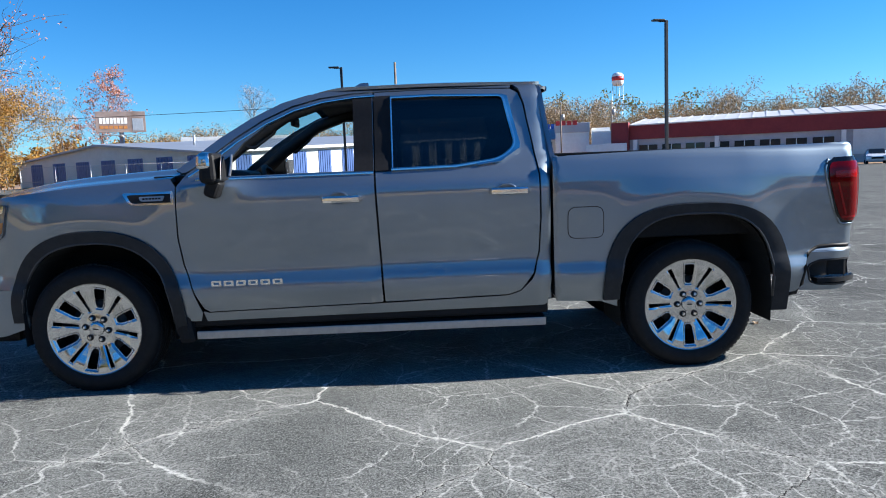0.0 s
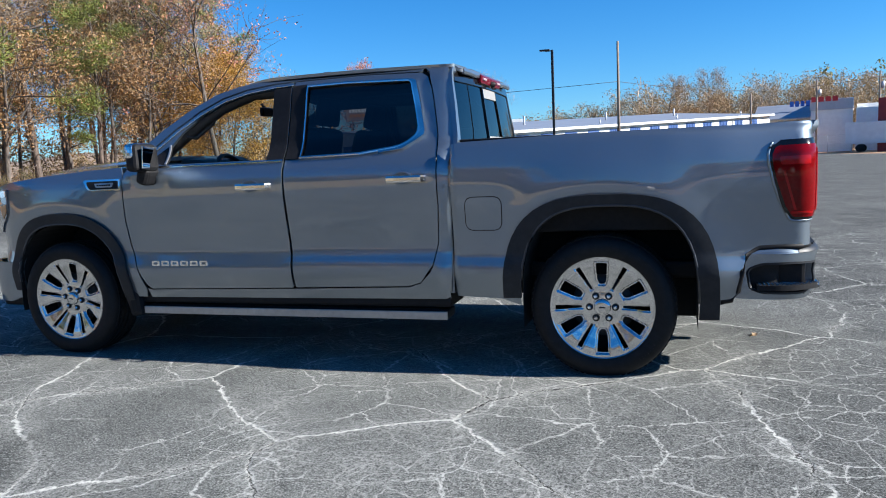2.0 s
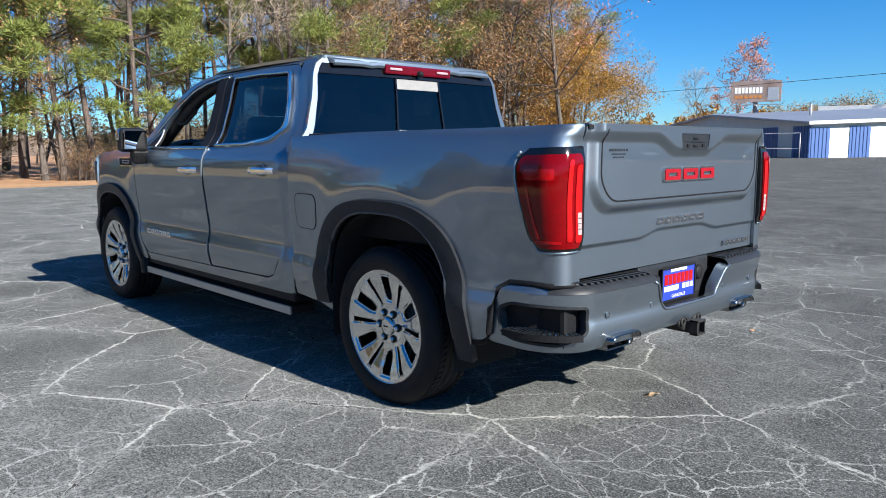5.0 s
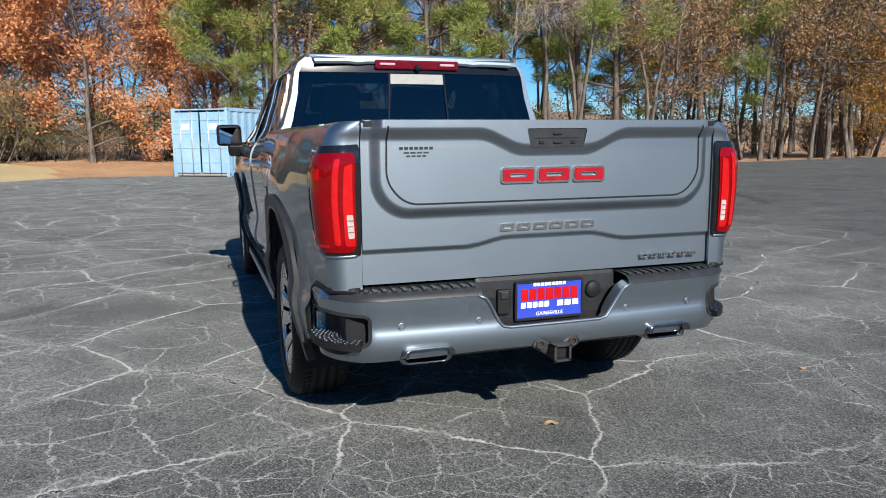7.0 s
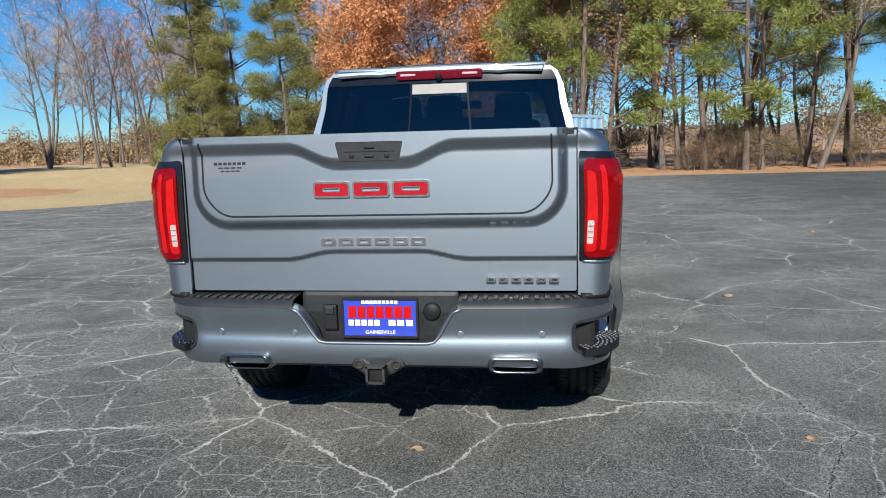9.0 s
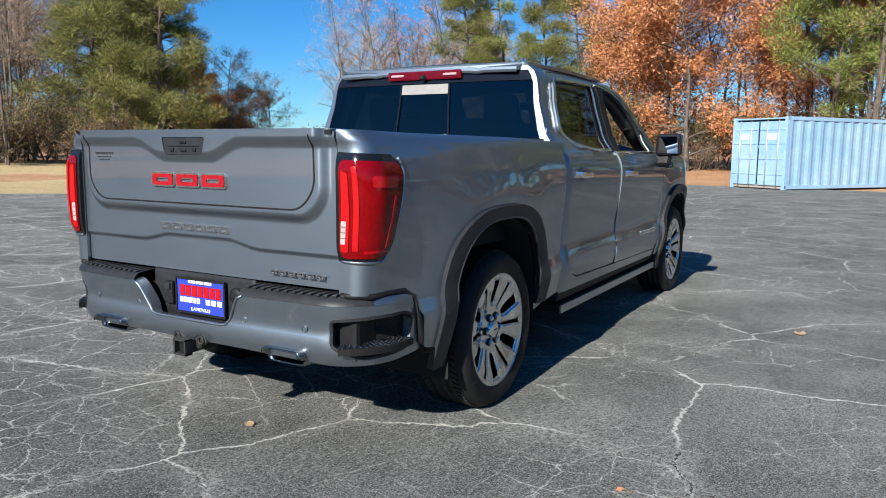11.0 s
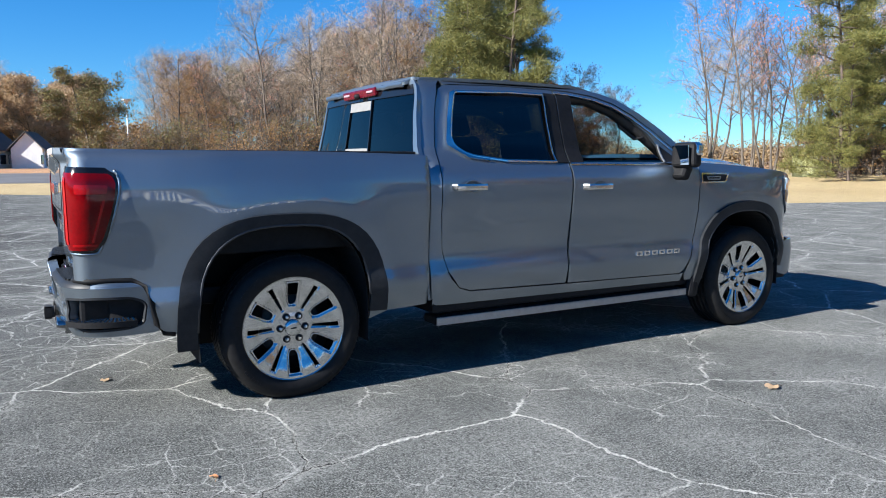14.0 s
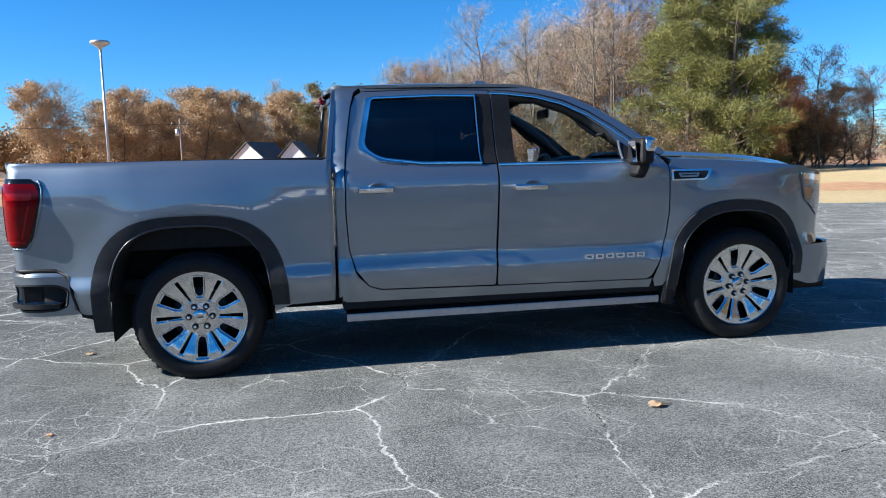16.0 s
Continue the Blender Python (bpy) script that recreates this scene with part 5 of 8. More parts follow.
far_wood("far_woods", "far brown woods beyond the road", 44, arc(90, -100, -40, 118, 155, 0.55, 0.82), BROWN_LEAF, 11.5, 0.30, 800)
far_wood("far_woods", "far mixed woods behind the lawn", 45, arc(60, -168, -100, 88, 130, 0.22, 0.46), FAR_LEAF, 11, 0.20, 900)
# added trees, never in view, for reflections in the truck's paint
far_wood("far_woods", "added far woods, out of view, for reflections", 46, arc(60, -40, 40, 120, 170, 0.7, 1.1), BROWN_LEAF, 12, 0.5, 300)
far_wood("far_woods", "far woods behind the pines", 47, arc(46, 122, 200, 72, 100, 0.28, 0.55), SHADE_LEAF, 13, 0.16, 700)
plant(KIND, [(-56.3, 122.4, "red", 1.55), (-29.8, 121, "bare_a", 1.09), (2, 134, "brown", 1.0), (9, 132, "brown", 1.05), (15, 132, "bare_a", 0.9), (-52, 106, "bare_a", 1.0), (-42, 70, "bare_b", 0.75)], 50)
# a low ridge of far woods closes the horizon
RIDGE = varied("far_woods_ridge", (0.14, 0.095, 0.065), (0.24, 0.175, 0.125), 0.05, 0.95)
ridge_v, ridge_f = [], []
for i in range(181):
    a = radians(2 * i)
    top = 6.5 + 2.6 * math.sin(5 * a + 1) + 1.4 * math.sin(17 * a) + 0.8 * math.sin(41 * a) + (5.0 if 25 < 2 * i < 80 else 0) - (3.5 if 180 < 2 * i < 262 else 0)
    for r, h in ((225, -1.0), (240, top * 0.75), (262, top), (330, -1.0)):
        ridge_v.append((4 + r * math.cos(a), r * math.sin(a), h))
for i in range(180):
    for q in range(3):
        ridge_f.append((i * 4 + q, i * 4 + q + 1, i * 4 + q + 5, i * 4 + q + 4))
tagged(new("backdrop", mesh_of("backdrop", ridge_v, ridge_f, RIDGE, True)), "low brown wooded ridge on the horizon", "ridge", kind="structure")


# ---------------------------------------------------------------- fallen leaves on the asphalt
TAN_LEAF = leaf_material("dry_tan_leaf", [(0.50, 0.36, 0.22), (0.60, 0.44, 0.28), (0.42, 0.29, 0.17), (0.55, 0.42, 0.28)])


def fallen_leaf(x, y, size, turn, mat, label):
    """A curled lobed leaf lying on the ground."""
    v, f = [(0, 0, 0.012)], []
    n = 20
    for i in range(n):
        a = 2 * math.pi * i / n
        r = size * (0.62 + 0.38 * abs(math.cos(2.5 * a))) * (1.25 if abs(math.sin(a / 2)) > 0.97 else 1.0)
        v.append((r * math.cos(a), 0.75 * r * math.sin(a), 0.006 + 0.30 * size * math.sin(a) ** 2 + 0.10 * size * math.cos(3 * a)))
        f.append((0, i + 1, (i + 1) % n + 1))
    ob = thing("fallen_leaf", label, "leaf", "fallen leaves", at=pose(x, y, 0.0, 0, 0, turn))
    part("blade", mesh_of("blade", v, f, mat, True), ob)
    part("stalk", tube("stalk", [(-size * 0.5, 0, 0.010), (-size * 1.1, 0.01, 0.008), (-size * 1.6, 0.03, 0.004)], 0.0018, BROWN_LEAF, 5), ob)


for x, y, size, turn, mat, label in ((-0.60, 2.20, 0.055, 20, TAN_LEAF, "curled tan leaf lying on the asphalt"), (2.78, 0.11, 0.035, 80, TAN_LEAF, "small tan leaf lying on the asphalt"),
                                     (-5.2, 4.4, 0.05, 200, OAK_LEAF, "russet leaf lying on the asphalt"),
                                     (2.52, 1.83, 0.022, 310, OAK_LEAF, "small russet leaf lying on the asphalt")):
    fallen_leaf(x, y, size, turn, mat, label)


# dark curved mark left by tyres on the asphalt
def mark_material():
    m = Mat("tyre_mark", (0.035, 0.035, 0.037), 0.8)
    n = m.noise(9, 4, 0.7)
    m.link(m.ramp(n, [(0.35, (0.05, 0.05, 0.05)), (0.65, (0.34, 0.34, 0.34))]), m.b.inputs["Alpha"])
    return m.m


TYRE_MARK = mark_material()
track = smooth_curve([(-46, 20.2), (-33.4, 17.2), (-21.6, 14.2), (-13.9, 11.6), (-8.4, 8.9), (-4.1, 6.7), (-1.5, 5.6)])
for off in (0.0, 1.7):
    xs = np.linspace(-44, -6.0, 60)
    mv = [(x + dx, float(track(x)) + off + dy, 0.004) for x in xs for dx, dy in ((-0.05, -0.13), (0.05, 0.13))]
    tagged(new("tyre_mark", mesh_of("tyre_mark", mv, [(2 * i, 2 * i + 2, 2 * i + 3, 2 * i + 1) for i in range(59)], TYRE_MARK)), "dark curved tyre mark on the asphalt", "tyre mark", "tyre marks")

# ---------------------------------------------------------------- the pickup truck
# It stands along x with its nose at -x; its left side is at -y.
HUB_X, HUB_Y, HUB_Z, TYRE_R = 1.8725, 0.992, 0.395, 0.405

side_profile = smooth_curve([(0.30, 0.90), (0.42, 0.950), (0.50, 0.972), (0.60, 0.991), (0.632, 0.990), (0.66, 0.984), (0.70, 0.973), (0.735, 0.968), (0.785, 0.970), (0.85, 0.977), (0.98, 0.990),
                             (1.10, 1.000), (1.17, 1.001), (1.235, 0.990), (1.285, 0.962), (1.32, 0.938), (1.36, 0.922), (1.55, 0.862), (1.72, 0.795), (1.79, 0.758), (1.83, 0.715), (1.86, 0.64)])
bed_profile = smooth_curve([(0.30, 0.92), (0.44, 0.955), (0.55, 0.982), (0.60, 0.991), (0.635, 0.990), (0.665, 0.984), (0.71, 0.976), (0.85, 0.982), (1.00, 0.996), (1.12, 1.004), (1.20, 1.002), (1.30, 0.985), (1.36, 0.966), (1.385, 0.945), (1.40, 0.91)])
nose_in = smooth_curve([(-3.0, 0.75), (-2.85, 0.52), (-2.76, 0.37), (-2.68, 0.265), (-2.60, 0.18), (-2.45, 0.085), (-2.30, 0.035), (-2.05, 0.0), (0.0, 0.0)])
tail_in = smooth_curve([(0.0, 0.0), (2.20, 0.0), (2.45, 0.012), (2.75, 0.042), (2.885, 0.052), (3.2, 0.070)])


def waist(z):
    return step01(z, 1.30, 1.42) * (1 - step01(z, 1.56, 1.80))


def half_width(x, z):
    """The half width of cab and fenders."""
    x, z = np.asarray(x, float), np.asarray(z, float)
    y = side_profile(z) - nose_in(x)
    # a swell shaped in by the mirror stands for the sun patch thrown there
    y = y + 0.055 * np.exp(-((x + 1.08) / 0.16) ** 2) * np.exp(-((z - 1.262) / 0.042) ** 2)
    # the cab narrows behind, above the belt
    y = y - (0.028 + 0.014 * step01(x, 0.25, 0.98)) * waist(z)
    # the cab's rear edge turns in
    y = y - 0.042 * step01(x, 0.885, 1.030) ** 2 * (1 - 0.5 * step01(z, 1.28, 1.36))
    # fenders swell round the wheels
    r = np.hypot(x + HUB_X, (z - 0.42) * 0.9)
    y = y + 0.022 * np.exp(-((r - 0.56) / 0.14) ** 2) * (z < 1.3)
    return y


def bed_width(x, z):
    x, z = np.asarray(x, float), np.asarray(z, float)
    r = np.hypot(x - HUB_X, (z - 0.42) * 0.92)
    front = 0.016 * (1 - step01(x, 1.012, 1.045)) ** 2
    return bed_profile(z) - tail_in(x) - front + 0.024 * np.exp(-((r - 0.60) / 0.15) ** 2)


TAIL_X, TAIL_R, TAIL_L, SAG = 2.950, 0.082, 0.11, 0.018
TAIL_U = TAIL_X - TAIL_R


def bed_skin(u, z, s, out=0.0):
    """The bed's side, bent round the rear corner; u is x, and then the way along the bend to the tailgate."""
    u, z = np.asarray(u, float), np.asarray(z, float)
    a = np.clip((u - TAIL_U) / TAIL_R, 0, math.pi / 2)
    t = np.clip((u - TAIL_U - TAIL_R * math.pi / 2) / TAIL_L, 0, 1)
    y = bed_width(np.minimum(u, TAIL_U), z)
    # the corner's lip at the top goes on from the tailgate's
    lip = 0.010 * step01(z, 1.335, 1.375) * step01(u, TAIL_U, TAIL_U + 0.10)
    x = np.minimum(u, TAIL_U) + (TAIL_R + out) * np.sin(a) + lip
    y = y - TAIL_R + (TAIL_R + out) * np.cos(a)
    y = y * (1 - t) + 0.800 * t
    return x, s * y, z - SAG * step01(u, 1.5, 2.75)


def soft_ramp(v, a, b):
    w = 0.15 * (b - a)
    return sum(np.clip((v - k * w - a) / (b - a), 0, 1) for k in (-1.5, -0.5, 0.5, 1.5)) / 4


def row_of(make, name, size, count, gap, mat, at, axis, parent, label="", s=1, **more):
    """A row of badge pieces, each a part of its own."""
    w = (size[0] - gap * (count - 1)) / count
    for i in range(count):
        c = -size[0] / 2 + w / 2 + i * (w + gap)
        p = (at[0], at[1] + c, at[2]) if axis == "x" else (at[0] + c, at[1], at[2])
        part(name, make(name, (w, size[1], size[2]), 1, 0, mat, p, axis, s, **more), parent, label)


def arch(cx, a, b, z0, z1, n=26, power=2.5, cz=0.40):
    """Points of a wheel arch from its rear foot over the top to its front foot (rising x first at +)."""
    out = []
    for t in np.linspace(-0.12, math.pi + 0.12, n):
        c, s = math.cos(t), math.sin(t)
        x = cx + a * math.copysign(abs(c) ** (2 / power), c)
        z = cz + b * math.copysign(abs(s) ** (2 / power), s)
        foot = z0 if c > 0 else z1
        if z > foot + 0.004:
            out.append((x, z))
        elif not out or out[-1][1] > foot or (out[-1][0] - cx) * c < 0:
            out.append((x, foot))
    return out


def side_sheet(name, outline, mat, s, holes=(), width=half_width, out=0.0, step=0.045, thick=0.02, edge=None):
    return panel(name, outline, lambda u, v: (u, s * (width(u, v) + out), v), mat, holes, step, thick, flip=(s > 0), edge=edge)


def build_wheel(s):
    """A wheel with its outer face towards y = s; origin at the hub cap."""
    w = thing("wheel", "", "")
    half = 0.138
    prof = []
    R = TYRE_R
    out, inn = -0.02, -0.02 - 2 * half + 0.02
    pts = [(0.283, out - 0.012), (0.288, out + 0.004), (0.305, out + 0.014), (0.335, out + 0.022), (0.365, out + 0.018), (0.385, out + 0.004), (0.395, out - 0.012), (R, out - 0.035)]
    grooves = []
    for g in (-0.075, -0.120, -0.165, -0.210):
        grooves += [(R + 0.001, g + 0.007), (R - 0.009, g + 0.005), (R - 0.009, g - 0.005), (R + 0.001, g - 0.007)]
    back = [(R, inn + 0.035), (0.390, inn + 0.01), (0.34, inn - 0.01), (0.283, inn + 0.01)]
    tyre = part("tyre", lathe("tyre", [(r, s * h) for r, h in pts + grooves + back], RUBBER, 72), w, "black rubber tyre with grooved tread")
    # tread blocks on the shoulder
    v, f = [], []
    for i in range(76):
        a = 2 * math.pi * i / 76
        for y0, y1 in ((out - 0.028, out - 0.060), (inn + 0.028, inn + 0.060)):
            o = len(v)
            for da, rr in ((0, R - 0.004), (0.05, R - 0.004), (0.05, R + 0.0035), (0, R + 0.0035)):
                for y in (y0, y1):
                    aa = a + da + (0.02 if y == y1 else 0)
                    v.append((rr * math.cos(aa), s * y, rr * math.sin(aa)))
            f += [(o, o + 2, o + 3, o + 1), (o + 4, o + 6, o + 7, o + 5), (o + 2, o + 4, o + 5, o + 3), (o + 6, o, o + 1, o + 7), (o, o + 6, o + 4, o + 2), (o + 1, o + 3, o + 5, o + 7)]
    part("tread", mesh_of("tread", v, f, RUBBER), tyre)["kind"] = "stuff"
    # raised bars of lettering on the side wall
    v, f = [], []
    for a0 in (0.6, 2.2, 3.75, 5.3):
        for k in range(7):
            a = a0 + k * 0.055
            o = len(v)
            for da, rr in ((0, 0.338), (0.038, 0.338), (0.038, 0.358), (0, 0.358)):
                for h in (out + 0.0225, out + 0.019):
                    v.append((rr * math.cos(a + da), s * h, rr * math.sin(a + da)))
            f += [(o, o + 2, o + 4, o + 6), (o + 1, o + 7, o + 5, o + 3), (o, o + 1, o + 3, o + 2), (o + 2, o + 3, o + 5, o + 4), (o + 4, o + 5, o + 7, o + 6), (o + 6, o + 7, o + 1, o)]
    part("sidewall_mark", mesh_of("sidewall_mark", v, f, RUBBER), tyre)["kind"] = "stuff"
    rim = part("rim", lathe("rim", [(0.300, s * (out - 0.002)), (0.303, s * (out + 0.004)), (0.297, s * (out + 0.008)), (0.286, s * (out + 0.004)), (0.280, s * (out - 0.012)),
                                    (0.272, s * -0.07), (0.262, s * -0.16), (0.285, s * -0.24)], ALU, 64), w, "polished aluminium rim with twin spokes")
    dish = smooth_curve([(0.0, -0.050), (0.05, -0.050), (0.10, -0.054), (0.18, -0.038), (0.25, -0.019), (0.30, -0.016)])

    def face(u, v):
        r, a = np.hypot(u, v), np.arctan2(v, u)
        h = dish(r)
        # the spokes are bevelled towards the pockets, and less towards the slots
        for turn, rs, ws, near, far, deep, wide in ((0.0, (0.130, 0.155, 0.256), (0.016, 0.027, 0.034), 0.130, 0.260, 0.011, 0.013), (math.pi / 6, (0.115, 0.262), (0.0065, 0.0135), 0.115, 0.262, 0.006, 0.009)):
            da = (a - math.pi / 2 - turn + math.pi / 6) % (math.pi / 3) - math.pi / 6
            t, rr = np.abs(r * np.sin(da)), r * np.cos(da)
            d = np.maximum(np.maximum(t - np.interp(rr, rs, ws), near - rr), rr - far)
            h = h - deep * (1 - step01(d, 0.0, wide))
        return u, s * h, v

    ring = [(0.286 * math.cos(t), 0.286 * math.sin(t)) for t in np.linspace(0, 2 * math.pi, 73)[:-1]]
    holes = []
    for k in range(6):
        a = math.pi / 2 + k * math.pi / 3
        c, sn = math.cos(a), math.sin(a)
        pocket = rounded([(0.130, -0.016), (0.155, -0.027), (0.256, -0.034), (0.260, 0.0), (0.256, 0.034), (0.155, 0.027), (0.130, 0.016)], [0.015, 0.02, 0.008, 0.02, 0.008, 0.02, 0.015], 3)
        holes.append([(r * c - t * sn, r * sn + t * c) for r, t in pocket])
        a += math.pi / 6
        c, sn = math.cos(a), math.sin(a)
        slot = rounded([(0.115, -0.0065), (0.262, -0.0135), (0.262, 0.0135), (0.115, 0.0065)], 0.005, 2)
        holes.append([(r * c - t * sn, r * sn + t * c) for r, t in slot])
    fm = panel("spoke_face", ring, face, ALU, holes, 0.0065, 0.055, flip=(s > 0), edge=0.007)
    part("spoke_face", fm, rim, "polished aluminium spokes with dark pockets")
    for hole in holes[::2]:
        loop = [tuple(float(q) for q in face(np.array(a), np.array(b))) for a, b in resample(hole, 0.012)]
        part("pocket_edge", sweep("pocket_edge", loop, [(-0.002, -0.0022), (0.0008, -0.002), (0.0012, 0.0), (0.0008, 0.002), (-0.002, 0.0022)], CHROME, lambda p: (0, s, 0), closed=True, smooth=True), rim)
    part("brake_disc", lathe("brake_disc", [(0.0, s * -0.11), (0.085, s * -0.11), (0.09, s * -0.095), (0.175, s * -0.095), (0.178, s * -0.12), (0.0, s * -0.12)], STEEL_DARK, 40), w, "grey steel brake disc")
    part("drum_back", lathe("drum_back", [(0.0, s * -0.15), (0.262, s * -0.15), (0.262, s * -0.16), (0, s * -0.16)], BLACK_PLASTIC, 40), w, "dark inner wheel back")
    part("hub_cap", lathe("hub_cap", [(0.0, s * -0.030), (0.026, s * -0.031), (0.042, s * -0.034), (0.047, s * -0.040), (0.049, s * -0.056)], ALU, 36), rim, "round metal hub cap")
    part("cap_emblem", block("cap_emblem", (0.034, 0.003, 0.008), (0, s * -0.030, 0), TRIM_GREY, 0.001), rim)
    nut = lathe("wheel_nut", [(0.0, s * -0.028), (0.008, s * -0.029), (0.0125, s * -0.036), (0.014, s * -0.058)], CHROME, 6, smooth=False)
    seat = lathe("nut_seat", [(0.012, s * -0.045), (0.0205, s * -0.0455), (0.0225, s * -0.060)], BLACK_PLASTIC, 16)
    for k in range(6):
        a = math.pi / 2 + math.pi / 6 + k * math.pi / 3
        q = part("wheel_nut", nut, rim, "chrome wheel nut")
        q.location = (0.072 * math.cos(a), 0, 0.072 * math.sin(a))
        q = part("nut_seat", seat, rim)
        q.location = (0.072 * math.cos(a), 0, 0.072 * math.sin(a))
    return w


truck = thing("pickup_truck", "grey metallic crew-cab pickup truck with chrome trim, parked on cracked asphalt", "pickup truck")

ARCH_F = arch(-HUB_X + 0.035, 0.465, 0.545, 0.425, 0.40)
ARCH_R = arch(HUB_X + 0.034, 0.497, 0.585, 0.36, 0.40, power=2.9)
A_LINE = [(-1.245, 1.338), (-1.10, 1.435), (-0.95, 1.545), (-0.78, 1.648), (-0.60, 1.728), (-0.42, 1.775), (-0.22, 1.800), (-0.09, 1.806)]
FRONT_WIN = [(-0.985, 1.315), (-0.985, 1.425), (-0.90, 1.525), (-0.76, 1.622), (-0.59, 1.700), (-0.42, 1.748), (-0.22, 1.774), (-0.145, 1.778), (-0.145, 1.315)]
REAR_WIN = rounded([(-0.015, 1.318), (-0.015, 1.772), (0.30, 1.776), (0.735, 1.762), (0.805, 1.440), (0.700, 1.360), (0.42, 1.325)], [0.005, 0.01, 0, 0.03, 0.06, 0.10, 0])

for s in (-1, 1):
    # front fender with the wheel opening
    fen = [(-1.305, 1.262), (-1.312, 0.95), (-1.29, 0.78), (-1.235, 0.60), (-1.195, 0.47), (-1.21, 0.42)] + ARCH_F + [(-2.355, 0.66), (-2.55, 0.655), (-2.74, 0.66), (-2.80, 0.80), (-2.82, 1.00), (-2.78, 1.14), (-2.64, 1.180), (-2.40, 1.232), (-2.0, 1.272), (-1.6, 1.300), (-1.345, 1.312)]
    part("fender", side_sheet("fender", fen, PAINT, s), truck, "grey metallic front fender")
    # front door
    dr = [(-1.297, 1.262), (-1.303, 0.95), (-1.281, 0.78), (-1.227, 0.60), (-1.182, 0.502), (-1.150, 0.478)] + [(-0.072, 0.494), (-0.066, 0.500), (-0.080, 0.90), (-0.092, 1.30)] + A_LINE[::-1]
    door = part("front_door", side_sheet("front_door", dr, PAINT, s, [FRONT_WIN]), truck, "grey metallic front door with its window down")
    rd = [(-0.080, 1.30), (-0.068, 0.90), (-0.054, 0.500), (-0.047, 0.495), (0.72, 0.510), (0.80, 0.535), (0.880, 0.64), (0.918, 0.78), (0.930, 1.00), (0.928, 1.26), (0.905, 1.45), (0.862, 1.70), (0.835, 1.775), (0.79, 1.803), (0.40, 1.816), (-0.078, 1.808)]
    rdoor = part("rear_door", side_sheet("rear_door", rd, PAINT, s, [REAR_WIN], out=-0.007), truck, "grey metallic rear door with a tinted window")
    # cab corner behind the door
    cc = [(0.937, 1.26), (0.939, 1.00), (0.926, 0.78), (0.888, 0.632), (0.865, 0.59), (0.982, 0.47), (0.996, 0.60), (1.000, 1.26), (1.03, 1.33), (1.035, 1.36), (1.00, 1.62), (0.972, 1.76), (0.955, 1.83), (0.80, 1.838), (0.842, 1.805), (0.872, 1.70), (0.914, 1.45)]
    part("cab_corner", side_sheet("cab_corner", cc, PAINT, s), truck, "grey metallic cab corner")
    # roof rail above the doors
    rr = [(-1.275, 1.345)] + [(x - 0.004, z + 0.010) for x, z in A_LINE] + [(0.40, 1.823), (0.79, 1.811), (0.80, 1.842), (0.4, 1.856), (-0.09, 1.848), (-0.30, 1.838), (-0.50, 1.808), (-0.66, 1.762), (-0.86, 1.668), (-1.05, 1.555), (-1.20, 1.445), (-1.315, 1.365)]
    part("roof_rail", side_sheet("roof_rail", rr, PAINT, s), truck, "grey metallic roof rail and windscreen pillar")
    # sill under the doors
    sl = [(-1.175, 0.415), (0.975, 0.430), (0.975, 0.50), (0.885, 0.615), (0.80, 0.528), (0.72, 0.502), (-0.03, 0.486), (-1.155, 0.470), (-1.190, 0.480)]
    part("sill", side_sheet("sill", sl, PAINT, s, out=-0.004, step=0.03), truck)
    # bed side
    bs = [(1.020, 1.352), (1.016, 1.20), (1.016, 0.60), (1.024, 0.452), (1.30, 0.445)] + ARCH_R[::-1] + [(2.42, 0.44), (2.54, 0.455), (2.585, 0.50), (2.605, 0.62), (2.635, 0.715), (2.70, 0.752), (3.105, 0.757), (3.105, 1.05), (3.105, 1.30), (3.105, 1.404), (2.80, 1.400), (1.10, 1.362)]
    bed_side = part("bed_side", panel("bed_side", bs, lambda u, z, s=s: bed_skin(u, z, s), PAINT, (), 0.032, 0.02, flip=(s > 0)), truck, "grey metallic bed side")
    # wheel arch mouldings
    for cx, path, width in ((-HUB_X + 0.035, ARCH_F, half_width), (HUB_X + 0.034, ARCH_R, bed_width)):
        big = arch(cx, 0.592 if cx > 0 else 0.545, 0.640 if cx > 0 else 0.610, 0.33 if cx < 0 else 0.335, 0.45, power=2.9 if cx > 0 else 2.5)
        small = arch(cx, 0.487 if cx > 0 else 0.470, 0.578 if cx > 0 else 0.538, 0.33 if cx < 0 else 0.335, 0.45, power=2.9 if cx > 0 else 2.5)
        ring = big + small[::-1]

        def bulge(u, v, width=width):
            return width(u, v) + 0.022
        part("arch_moulding", panel("arch_moulding", ring, lambda u, v, b=bulge: (u, s * b(u, v), v), TRIM_GREY, (), 0.03, 0.035, flip=(s > 0)), truck, "charcoal wheel arch moulding")
        lip = [(x, s * (float(width(x, z)) + 0.017), z) for x, z in small[1:-1]]
        part("arch_lip", tube("arch_lip", lip, 0.0075, SATIN_BLACK, 8), truck, "satin inner lip of the arch")
        # liner inside the arch
        lin, lf = [], []
        pts = arch(cx, 0.482 if cx > 0 else 0.465, 0.572 if cx > 0 else 0.532, 0.2, 0.2, power=2.9 if cx > 0 else 2.5)
        for x, z in pts:
            lin += [(x, s * 0.975, z), (x, s * 0.55, z)]
        for i in range(len(pts) - 1):
            lf.append((2 * i, 2 * i + 2, 2 * i + 3, 2 * i + 1))
        lf.append(tuple(2 * i + 1 for i in range(len(pts))))
        part("wheel_liner", mesh_of("wheel_liner", lin, lf, LINER), truck, "black wheel well liner")
